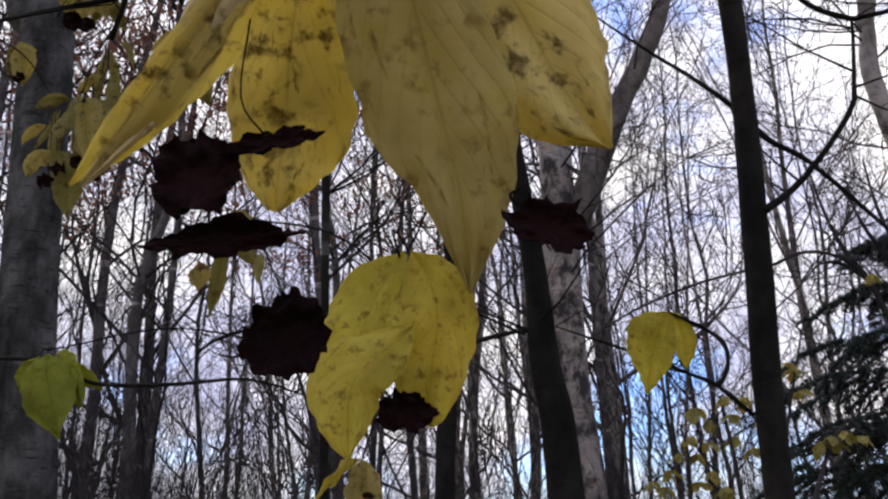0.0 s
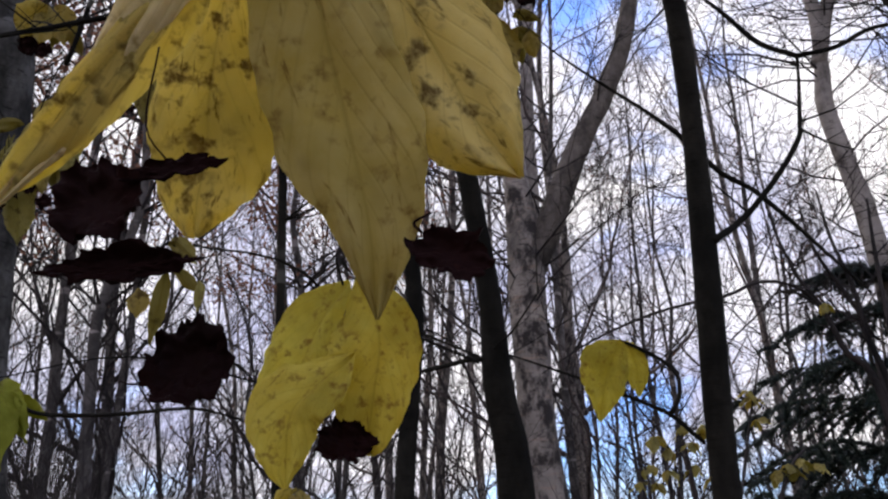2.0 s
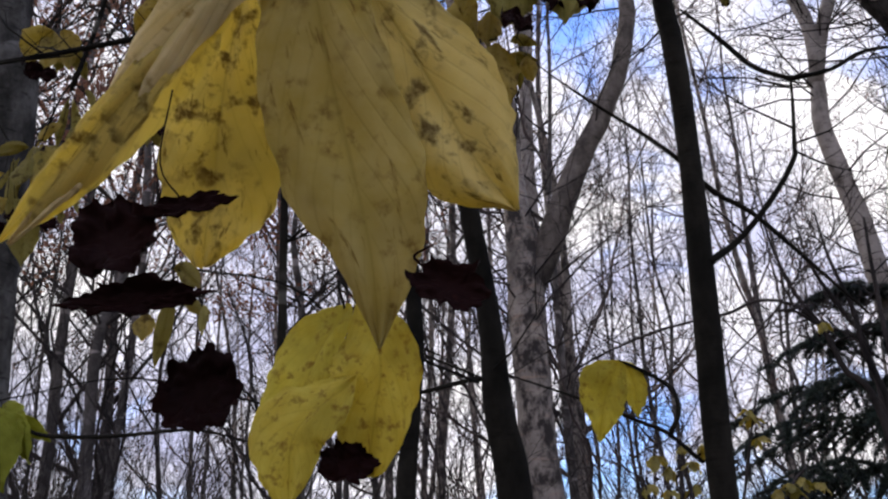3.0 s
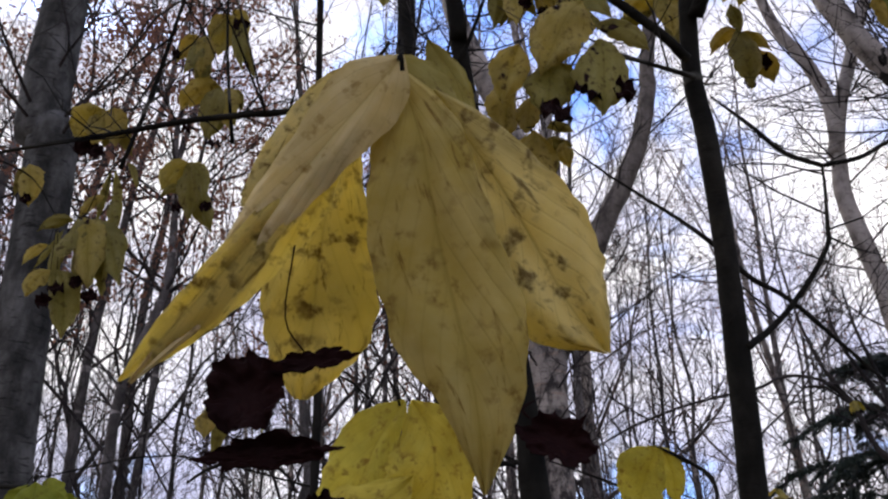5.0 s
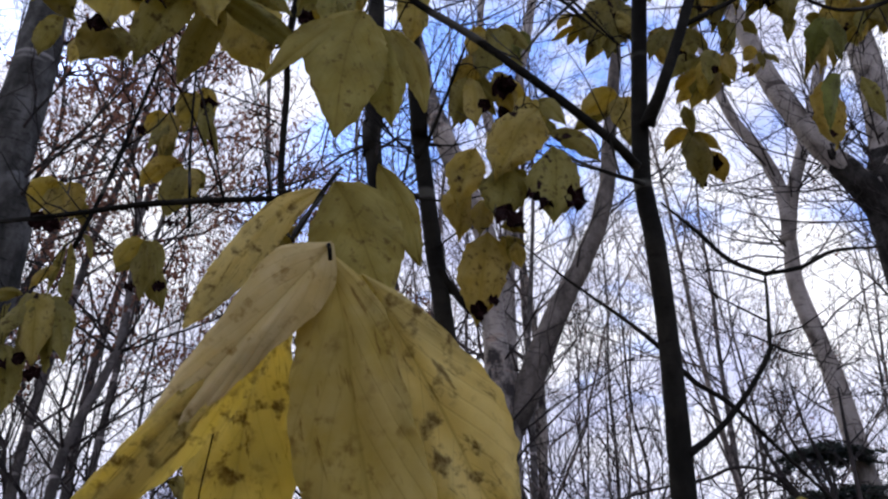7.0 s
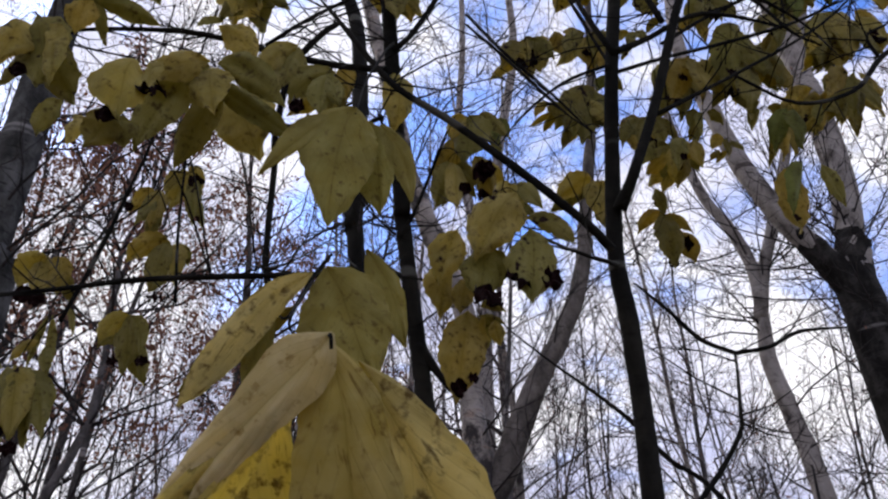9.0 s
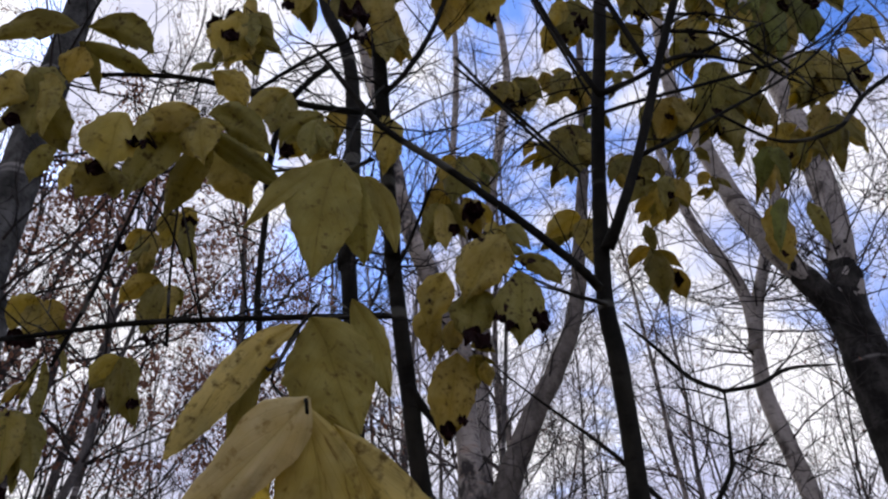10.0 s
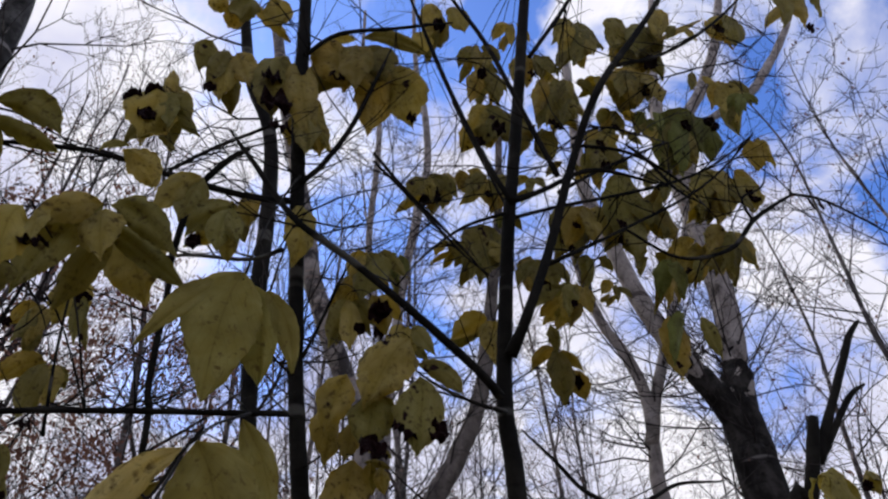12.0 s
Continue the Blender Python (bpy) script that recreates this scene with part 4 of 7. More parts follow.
limb(right_birch, "bark", [(4.19, 4.9, 5.3, 0.150), (4.28, 4.9, 5.66, 0.146), (4.34, 4.9, 5.88, 0.126), (4.385, 4.9, 6.10, 0.112)], ROUGH_BARK, 16, 8, 0.30, label="dark rough bark on the limb's foot")
limb(right_birch, "limb", [(4.203, 4.9, 5.38, 0.1537), (4.354, 4.9, 5.932, 0.1249), (4.477, 4.9, 6.662, 0.1281), (4.545, 4.9, 7.405, 0.1306), (4.538, 4.9, 8.239, 0.1130), (4.53, 4.9, 9.428, 0.0944), (4.837, 4.9, 11.252, 0.0742), (5.414, 4.9, 13.518, 0.0475)], PALE_BARK, 16, 8, 0.3)
limb(right_birch, "limb", [(4.546, 4.9, 7.809, 0.0835), (4.736, 4.9, 8.908, 0.0772), (5.01, 4.9, 9.983, 0.0838), (5.643, 4.9, 11.126, 0.0829), (6.36, 4.9, 12.744, 0.0738), (7.367, 4.9, 15.624, 0.0543)], PALE_BARK, 12, 6, 0.25)
limb(right_birch, "limb", [(4.911, 4.88, 9.619, 0.0518), (5.514, 4.88, 10.221, 0.0546), (6.258, 4.88, 10.94, 0.0662), (6.767, 4.88, 11.604, 0.0695), (7.603, 4.88, 12.923, 0.0617), (8.311, 4.88, 14.186, 0.0512), (9.334, 4.88, 16.437, 0.0346)], PALE_BARK, 12, 6, 0.25)
limb(right_birch, "limb", [(6.272, 4.88, 12.503, 0.0363), (6.684, 4.88, 13.098, 0.0283), (7.11, 4.88, 13.936, 0.0249), (7.571, 4.88, 15.201, 0.016)], PALE_BARK, 12, 6, 0.25)

pale_birch = thing("birch_tree", (3.6, 5.6, 0), "slender pale birch with two thin arms", "tree", OLD)
pale_line = [(3.627, 5.4, 3.61, 0.0805), (3.571, 5.4, 4.24, 0.0735), (3.506, 5.4, 4.824, 0.0691), (3.556, 5.4, 5.225, 0.0593), (3.612, 5.4, 5.813, 0.0602), (3.509, 5.4, 6.288, 0.0581), (3.319, 5.4, 6.719, 0.0508), (3.206, 5.4, 7.474, 0.0455), (3.138, 5.4, 8.296, 0.0323)]
limb(pale_birch, "trunk", to_ground(pale_line), PALE_BARK, 14, 6, 0.09)
limb(pale_birch, "limb", [(3.537, 5.4, 5.243, 0.0664), (3.726, 5.4, 5.819, 0.0592), (3.976, 5.4, 6.391, 0.0566), (4.387, 5.4, 7.365, 0.0552), (4.971, 5.4, 8.834, 0.0479), (5.454, 5.4, 10.142, 0.0373)], PALE_BARK, 12, 5, 0.09)

twin_birch = thing("birch_tree", (0.6, 9.0, 0), "far slender birch with two curving pale stems", "tree", OLD)
limb(twin_birch, "trunk", to_ground([(1.623, 9, 6.414, 0.0911), (1.761, 9, 8.501, 0.0855), (1.946, 9, 10.259, 0.0796), (2.225, 9, 11.936, 0.0812), (2.45, 9, 13.389, 0.0757), (2.459, 9, 15.017, 0.0694), (2.302, 9, 16.855, 0.0578), (2.294, 9, 20.035, 0.0435)]), PALE_BARK, 10, 5, 0.1)
limb(twin_birch, "limb", [(1.761, 9, 8.501, 0.0684), (1.435, 9, 9.606, 0.0587), (1.35, 9, 11.279, 0.0587), (1.466, 9, 13.281, 0.0589), (1.458, 9, 15.477, 0.0527), (1.109, 9, 16.48, 0.0500), (1.081, 9, 18.994, 0.0345)], PALE_BARK, 10, 5, 0.1)

dead_tree = thing("dead_tree", (2.1, 2.6, 0), "broken dark dead stem with two stubby arms", "tree")
limb(dead_tree, "trunk", to_ground([(2.156, 2.239, 2.834, 0.0326), (2.25, 2.207, 3.056, 0.0309), (2.328, 2.18, 3.251, 0.0286), (2.378, 2.157, 3.412, 0.0246)]), SAPLING_BARK, 10, 4, 0.15)
limb(dead_tree, "limb", [(2.33, 2.184, 3.226, 0.0237), (2.457, 2.157, 3.414, 0.0210), (2.659, 2.111, 3.741, 0.0185), (2.74, 2.093, 3.872, 0.0163), (2.814, 2.082, 3.951, 0.0097)], SAPLING_BARK, 9, 4, 0.15)
limb(dead_tree, "limb", [(2.342, 2.185, 3.215, 0.0213), (2.456, 2.166, 3.349, 0.0171), (2.611, 2.14, 3.536, 0.0140), (2.716, 2.13, 3.608, 0.0065)], SAPLING_BARK, 9, 4, 0.15)

arching = thing("arching_shrub", (3.4, 3.5, 0), "dark leafless shrub with long arching stems", "shrub")
for line in ([(2.179, 3.4, 1.576, 0.0191), (2.188, 3.4, 1.904, 0.0173), (2.148, 3.4, 2.204, 0.0166), (2.055, 3.4, 2.311, 0.0142), (1.994, 3.4, 2.512, 0.0118), (1.902, 3.4, 2.682, 0.0094), (1.848, 3.4, 2.877, 0.0068), (1.818, 3.4, 3.088, 0.0042)],
             [(2.227, 3.4, 1.574, 0.0179), (2.225, 3.4, 1.903, 0.0161), (2.21, 3.4, 2.205, 0.0153), (2.164, 3.4, 2.396, 0.0130), (2.159, 3.4, 2.619, 0.0107), (2.106, 3.4, 2.871, 0.0082), (2.09, 3.4, 3.113, 0.0042)],
             [(2.241, 3.5, 1.578, 0.0148), (2.249, 3.5, 2.017, 0.0129), (2.244, 3.5, 2.444, 0.0121), (2.173, 3.5, 2.615, 0.0109), (2.079, 3.5, 2.822, 0.0083), (2.048, 3.5, 2.974, 0.0056), (2.04, 3.5, 3.194, 0.0029)],
             [(2.235, 3.3, 1.571, 0.0151), (2.235, 3.3, 1.938, 0.0133), (2.223, 3.3, 2.388, 0.0114), (2.242, 3.3, 2.741, 0.0092), (2.27, 3.3, 3.03, 0.0054)]):
    limb(arching, "stem", to_ground(line), TWIG, 7, 4, 0.1)
limb(arching, "stem", [(2.027, 3.4, 2.435, 0.0105), (1.937, 3.4, 2.585, 0.0093), (1.823, 3.4, 2.647, 0.0080), (1.697, 3.4, 2.65, 0.0080), (1.561, 3.4, 2.595, 0.0079), (1.396, 3.4, 2.563, 0.0066), (1.174, 3.4, 2.506, 0.0065), (0.896, 3.4, 2.394, 0.0052), (0.648, 3.4, 2.246, 0.0025)], TWIG, 6, 4, 0.1)
limb(arching, "stem", [(1.968, 3.4, 2.532, 0.0066), (1.875, 3.4, 2.598, 0.0066), (1.78, 3.4, 2.592, 0.0053), (1.667, 3.4, 2.485, 0.0052), (1.513, 3.4, 2.354, 0.0039), (1.406, 3.4, 2.175, 0.0025)], TWIG, 6, 4, 0.1)
bare_crown(arching, 20, 57, 0.55, 1.9)
bare_crown(left_birch, 26, 51, 1.3)
bare_crown(mid_birch, 46, 52, 1.3)
bare_crown(right_birch, 60, 53, 1.4)
bare_crown(pale_birch, 50, 54, 1.2)
bare_crown(twin_birch, 50, 55, 1.6)
bare_crown(far_sapling, 14, 56, 0.8)


# ---- yellow leaves on the saplings ----
BLADES = []
for k in range(10):
    bm = blade(1.0, (0.58, 0.66, 0.52, 0.70, 0.62)[k % 5], 40 + k, (0.20, 0.10, 0.30, 0.16, 0.36)[k % 5], (-0.35, 0.25, -0.2, -0.5, 0.1)[k % 5], 0.10, 0.03, 10, 3, (0.46, 0.52, 0.48)[k % 3], 0.006, (0.60, 0.68, 0.72)[k % 3], (0.0, 0.15, -0.12)[k % 3], 0.10)
    me = bpy.data.meshes.new("leaflet")
    for f in bm.faces:
        f.smooth = True
    bm.to_mesh(me)
    bm.free()
    me.materials.append(OLIVE if k % 2 else GOLD)
    BLADES.append(me)
SHRIVELLED = []
for k in range(3):
    bm = blade(1.0, 1.0, 70 + k, 0.15, 0.3, 0.26, 0.10, 12, 4, 0.5, 0.05, 0.42)
    me = bpy.data.meshes.new("shrivelled_leaflet")
    bm.to_mesh(me)
    bm.free()
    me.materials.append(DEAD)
    SHRIVELLED.append(me)


def stalk(parent, name, line, mat, sides=5, label=""):
    """A thin stem through points in the world, as a part."""
    where, p = Vector((0, 0, 0)), parent
    while p:
        where += p.location
        p = p.parent
    bm = bmesh.new()
    tube(bm, flow([(q[0] - where.x, q[1] - where.y, q[2] - where.z, q[3]) for q in line], 4), sides, 0.1)
    return part(name, bm, mat, parent, label)


def cluster(at, size, count, seed, droop=60, turn=None, thin=0.0016):
    """A compound leaf that hangs from the nearest branch: a stalk and its leaflets."""
    rnd = random.Random(seed)
    at = Vector(at)
    tree, spot, r = min(HOLDS, key=lambda h: (h[1] - at - Vector((0, 0, 0.05))).length)
    mid = spot.lerp(at, 0.55) + Vector((0, 0, 0.12 * (spot - at).length))
    stem = stalk(tree, "leaf_stalk", [(*spot, thin * 1.3), (*mid, thin), (*at, thin * 0.8)], TWIG)
    first = rnd.uniform(0, 360) if turn is None else turn
    for k in range(count):
        a = radians(first + 360 * k / count + rnd.uniform(-22, 22))
        d = radians(droop + rnd.uniform(-25, 22))
        way = Vector((math.cos(a) * math.cos(d), math.sin(a) * math.cos(d), -math.sin(d)))
        leaf = new("leaflet", rnd.choice(BLADES))
        s = size * rnd.uniform(0.6, 1.02)
        face = Vector((math.cos(a) * 0.7, math.sin(a) * 0.7, 0.9)) + Vector([rnd.gauss(0, 0.3) for _ in range(3)])
        put(leaf, aim(at + way * size * 0.06, at + way, face) @ Matrix.Diagonal((s, s, s, 1)), stem)
        if rnd.random() < 0.32:
            dry = new("shrivelled_leaflet", rnd.choice(SHRIVELLED))
            s = size * rnd.uniform(0.10, 0.20)
            at_edge = at + way * size * rnd.uniform(0.8, 1.0)
            put(dry, aim(at_edge, at_edge + way, (rnd.gauss(0, 1), -1, rnd.gauss(0, 1))) @ Matrix.Diagonal((s, s, s, 1)), stem)


def sheet(parent, mat, seed, spine, left, right, face, bends, wavy=0.17, tooth=0.05, steps=44, across=11, thick=0.0005):
    """A leaflet along a bent midrib, with its own half width at each side, edges that curl back by the bends, waves and uneven teeth."""
    where, p = Vector((0, 0, 0)), parent
    while p:
        where += p.location
        p = p.parent
    rows = flow([(x - where.x, y - where.y, z - where.z, a, b) for (x, y, z), a, b in zip(spine, left, right)], max(2, steps // (len(spine) - 1)))
    rnd = random.Random(seed)
    off = Vector((rnd.uniform(0, 50), rnd.uniform(0, 50), seed))
    full = max(left) + max(right)
    bm = bmesh.new()
    uv = bm.loops.layers.uv.new("UVMap")
    layers = []
    for side in (1, -1):
        grid = []
        for i, q in enumerate(rows):
            u = i / (len(rows) - 1)
            here = Vector(q[:3])
            ahead = (Vector(rows[min(i + 1, len(rows) - 1)][:3]) - Vector(rows[max(i - 1, 0)][:3])).normalized()
            out_way = Vector(face) - ahead * ahead.dot(Vector(face))
            out_way.normalize()
            over = ahead.cross(out_way)
            row = []
            for j in range(-across, across + 1):
                v = j / across
                half, bend = (q[3], bends[0]) if v < 0 else (q[4], bends[1])
                ragged = 1 + tooth * (0.5 * math.sin(u * 61 + seed + (v > 0)) + 1.6 * noise.noise(Vector((u * 9, v > 0, seed * 1.3)) + off)) * abs(v)
                half = max(half, 0.0008) * ragged * (min(1.0, math.sqrt(u / 0.09 + 0.02)) if u < 0.09 else 1)
                turn = bend * abs(v) + 1e-4
                wide = half * abs(v) * math.sin(turn) / turn
                back = half * abs(v) * (1 - math.cos(turn)) / turn
                lift = wavy * full * 0.5 * (noise.noise(Vector((u * 3.2, v * 1.5, 0)) + off) + 0.5 * abs(v) * noise.noise(Vector((u * 9, v * 2.5, 7)) + off) + 0.12 * math.sin(44 * u - 20 * abs(v)) * abs(v)) * min(1.0, 6 * u)
                rib = -0.035 * full * math.exp(-((v * 4) ** 2))
                p = here + over * (-wide if v > 0 else wide) + out_way * (lift - back + rib + side * thick / 2)
                row.append((bm.verts.new(p), u, 0.5 + v * 0.5))
            grid.append(row)
        layers.append(grid)
    for grid, side in zip(layers, (1, -1)):
        for a, b in zip(grid, grid[1:]):
            for j in range(2 * across):
                quad = [a[j], b[j], b[j + 1], a[j + 1]]
                if side < 0:
                    quad.reverse()
                f = bm.faces.new([k[0] for k in quad])
                for loop, k in zip(f.loops, quad):
                    loop[uv].uv = k[1:]
    return part("leaflet", bm, mat, parent)


LEAVES = ((FROND_GOLD, FROND_OLIVE), (FROND_OLIVE, FROND_GOLD), (FROND_GREEN, FROND_OLIVE), (LIME, LIME))


def frond(hub, leaves, seed, pods=(), tone=0):
    """A compound leaf on a stalk from the nearest branch: each leaflet hangs from its base to its tip; dry bits cling to it."""
    rnd = random.Random(seed)
    hub = Vector(hub)
    tree, spot, r = min(HOLDS, key=lambda h: (h[1] - hub - Vector((0, 0, 0.08))).length)
    mid = spot.lerp(hub, 0.55) + Vector((0, 0, 0.10 * (spot - hub).length))
    stem = stalk(tree, "leaf_stalk", [(*spot, 0.003), (*mid, 0.0022), (*hub, 0.0016)], SAPLING_BARK)
    for x, y, z, tx, ty, tz, half in leaves:
        base, tip, half = Vector((x, y, z)), Vector((tx, ty, tz)), half * 1.1
        way = tip - base
        bow = Vector((rnd.uniform(-0.06, 0.06), -0.05, 0.07 + 0.10 * abs(way.x) / way.length)) * way.length
        spine = [base.lerp(tip, s) + bow * 4 * s * (1 - s) for s in (0, 0.25, 0.5, 0.75, 0.92, 1)]
        fat = rnd.uniform(0.92, 1.08)
        left = [half * k for k in (0.12, 0.80, 1.06 * fat, 0.80 / fat, 0.26, 0.02)]
        right = [half * k for k in (0.12, 0.86 * fat, 1.02, 0.72 * fat, 0.22, 0.02)]
        face = (rnd.uniform(-0.3, 0.3), -0.85, -0.45 + rnd.uniform(-0.25, 0.25))
        mat = LEAVES[tone][0 if rnd.random() < 0.65 else 1]
        sheet(stem, mat, seed * 7 + len(stem.children), spine, left, right, face, (rnd.uniform(0.2, 1.1), rnd.uniform(0.2, 1.1)), 0.30, 0.09, 25, 5)
        stalk(stem, "leaflet_stalk", [(*hub, 0.0013), (*(hub.lerp(base, 0.5) + Vector((0, 0, 0.01))), 0.0012), (*base, 0.001)], SAPLING_BARK, 4)
    for k in range(2 if 2 < len(leaves) < 5 else 0):
        x, y, z, tx, ty, tz, half = leaves[(k * 2 + 1) % len(leaves)]
        base = hub + Vector((rnd.uniform(-0.02, 0.02), 0.04, -0.02))
        tip = Vector((x, y, z)).lerp(Vector((tx, ty, tz)), rnd.uniform(0.7, 0.95)) + Vector((rnd.choice((-1, 1)) * half * rnd.uniform(0.6, 1.2), 0.08, rnd.uniform(-0.02, 0.03)))
        spine = [base.lerp(tip, q) + Vector((0, 0, 0.12 * (tip - base).length * q * (1 - q))) for q in (0, 0.3, 0.65, 0.9, 1)]
        sheet(stem, LEAVES[tone][1], seed * 11 + k, spine, [half * q for q in (0.1, 0.7, 0.8, 0.3, 0.02)], [half * q for q in (0.1, 0.75, 0.75, 0.25, 0.02)], (rnd.uniform(-0.6, 0.6), -0.8, rnd.uniform(-0.6, 0.2)), (rnd.uniform(0.3, 1.2), rnd.uniform(0.3, 1.2)), 0.30, 0.09, 20, 4)
    for x, y, z, size in pods:
        dry = new("shrivelled_leaflet", rnd.choice(SHRIVELLED))
        at = Vector((x, y, z)) - Vector((0.5 * size, 0, 0))
        put(dry, aim(at, at + Vector((1, 0, rnd.uniform(-0.5, 0.5))), (0, -1, rnd.gauss(0, 0.4))) @ Matrix.Diagonal((size, size, size, 1)), stem)


shrub = thing("yellow_shrub", (2.0, 3.5, 0), "thin shrub with a few small yellow leaves", "shrub")
shrub_stems = [[(1.275, 3.4, 1.314, 0.0115), (1.269, 3.4, 1.576, 0.0107), (1.256, 3.4, 1.809, 0.0085), (1.235, 3.4, 2.003, 0.0049)], [(1.481, 3.4, 1.31, 0.0104), (1.575, 3.4, 1.568, 0.0095), (1.69, 3.4, 1.798, 0.0073), (1.781, 3.4, 1.891, 0.0037)], [(1.068, 3.4, 1.319, 0.0104), (1.057, 3.4, 1.581, 0.0095), (1.069, 3.4, 1.767, 0.0060), (1.048, 3.4, 1.886, 0.0037)], [(1.367, 3.4, 1.312, 0.0092), (1.477, 3.4, 1.756, 0.0072), (1.589, 3.4, 2.118, 0.0050), (1.668, 3.4, 2.347, 0.0026)]]
for line in shrub_stems:
    limb(shrub, "stem", to_ground(line), TWIG, 6, 4, 0.1)


def sprig(at, size, count, seed):
    """A few small leaves on the shrub's twigs."""
    before = list(HOLDS)
    HOLDS[:] = [(shrub, Vector(q[:3]), 0.003) for line in shrub_stems for q in line]
    cluster(at, size, count, seed, 40)
    HOLDS[:] = before


sprig((1.778, 3, 2.423), 0.071, 4, 80)
cluster((-0.036, 0.899, 1.589), 0.07, 3, 87)
sprig((1.274, 3.4, 1.928), 0.083, 5, 88)
sprig((1.173, 3.4, 1.907), 0.083, 5, 89)
sprig((1.392, 3.4, 1.901), 0.073, 4, 90)
sprig((1.078, 3.4, 1.837), 0.073, 4, 91)
sprig((0.976, 3.4, 1.699), 0.077, 5, 92)
sprig((1.694, 3.4, 1.822), 0.087, 5, 93)
sprig((1.589, 3.4, 2.118), 0.085, 4, 94)
sprig((1.167, 3.4, 1.694), 0.072, 4, 95)
sprig((0.899, 3.4, 1.655), 0.072, 4, 96)
sprig((1.284, 3.4, 1.832), 0.083, 4, 97)
sprig((1.101, 3.4, 1.65), 0.081, 4, 98)
sprig((1.815, 3.4, 1.819), 0.073, 4, 99)
cluster((1.888, 1.728, 2.873), 0.19, 3, 201)
cluster((2.377, 2.002, 3.08), 0.1, 3, 202)
sprig((1.118, 3.4, 1.957), 0.084, 5, 401)
sprig((1.248, 3.4, 2.002), 0.079, 5, 402)
sprig((1.334, 3.4, 2), 0.074, 4, 403)
sprig((1.033, 3.4, 1.768), 0.077, 5, 404)
sprig((1.105, 3.4, 1.766), 0.072, 4, 405)
sprig((1.349, 3.4, 1.783), 0.077, 4, 406)
sprig((1.642, 3.4, 1.799), 0.082, 5, 407)
sprig((1.747, 3.4, 1.844), 0.083, 5, 408)
sprig((1.584, 3.4, 2.018), 0.079, 4, 409)
sprig((1.568, 3.4, 2.143), 0.075, 3, 410)
sprig((1.205, 3.4, 1.625), 0.081, 5, 411)
sprig((0.944, 3.4, 1.631), 0.076, 4, 412)
sprig((1.159, 3.4, 1.812), 0.078, 4, 413)
cluster((1.437, 1.165, 2.566), 0.167, 3, 301)

frond((-0.359, 0.72, 2.676), [(-0.364, 0.709, 2.653, -0.345, 0.668, 2.472, 0.047), (-0.343, 0.716, 2.66, -0.319, 0.678, 2.54, 0.02)], 100, [(-0.316, 0.685, 2.548, 0.046), (-0.368, 0.685, 2.497, 0.034)], 1)
frond((-0.288, 0.85, 2.841), [(-0.285, 0.833, 2.81, -0.384, 0.815, 2.712, 0.032), (-0.294, 0.867, 2.838, -0.396, 0.881, 2.602, 0.044), (-0.287, 0.861, 2.826, -0.254, 0.828, 2.658, 0.042), (-0.277, 0.851, 2.826, -0.125, 0.824, 2.684, 0.034)], 101, [], 0)
frond((-0.286, 1.0, 2.931), [(-0.28, 0.987, 2.905, -0.181, 0.945, 2.658, 0.063)], 102, [], 0)
frond((-0.409, 0.8, 2.623), [(-0.41, 0.789, 2.602, -0.45, 0.813, 2.539, 0.032), (-0.404, 0.813, 2.622, -0.392, 0.828, 2.558, 0.027)], 103, [], 1)
frond((-0.785, 1.3, 3.181), [(-0.759, 1.312, 3.127, -0.73, 1.277, 2.98, 0.023), (-0.791, 1.292, 3.159, -0.82, 1.293, 3.021, 0.027)], 104, [], 0)
frond((-0.443, 1.3, 3.566), [(-0.451, 1.309, 3.541, -0.327, 1.328, 3.401, 0.048), (-0.435, 1.315, 3.57, -0.497, 1.272, 3.478, 0.012)], 105, [], 0)
frond((-0.767, 1.0, 3.138), [(-0.762, 1.004, 3.131, -0.695, 1.008, 2.894, 0.06), (-0.786, 1.0, 3.108, -0.767, 0.964, 2.914, 0.048), (-0.726, 0.999, 3.081, -0.638, 0.956, 2.844, 0.032)], 106, [(-0.716, 0.965, 2.901, 0.035)], 0)
frond((-0.685, 1.0, 3.306), [(-0.669, 1.017, 3.235, -0.68, 1.037, 3.118, 0.034), (-0.674, 1.002, 3.296, -0.48, 0.976, 3.167, 0.037), (-0.703, 1.016, 3.313, -0.891, 1.012, 3.223, 0.04)], 107, [], 0)
frond((-0.086, 1.2, 3.252), [(-0.076, 1.215, 3.257, -0.195, 1.233, 3.134, 0.034), (-0.094, 1.2, 3.225, -0.101, 1.183, 3.051, 0.037), (-0.087, 1.204, 3.237, -0.053, 1.188, 3.088, 0.031)], 108, [(-0.159, 1.165, 3.064, 0.041)], 1)
frond((-0.195, 1.25, 3.421), [(-0.193, 1.236, 3.388, -0.281, 1.211, 3.18, 0.042), (-0.192, 1.263, 3.413, -0.217, 1.216, 3.169, 0.043)], 109, [], 0)
frond((-0.408, 1.35, 3.952), [(-0.424, 1.332, 3.902, -0.424, 1.332, 3.631, 0.072), (-0.376, 1.341, 3.89, -0.29, 1.334, 3.753, 0.034), (-0.399, 1.349, 3.915, -0.348, 1.326, 3.683, 0.031)], 110, [(-0.418, 1.315, 3.749, 0.06)], 0)
frond((0.091, 1.45, 3.576), [(0.092, 1.47, 3.582, 0.093, 1.436, 3.264, 0.051)], 111, [], 0)
frond((0.083, 1.5, 4.142), [(0.094, 1.497, 4.098, 0.138, 1.463, 3.835, 0.047), (0.073, 1.505, 4.127, 0.028, 1.477, 3.891, 0.047)], 112, [], 1)
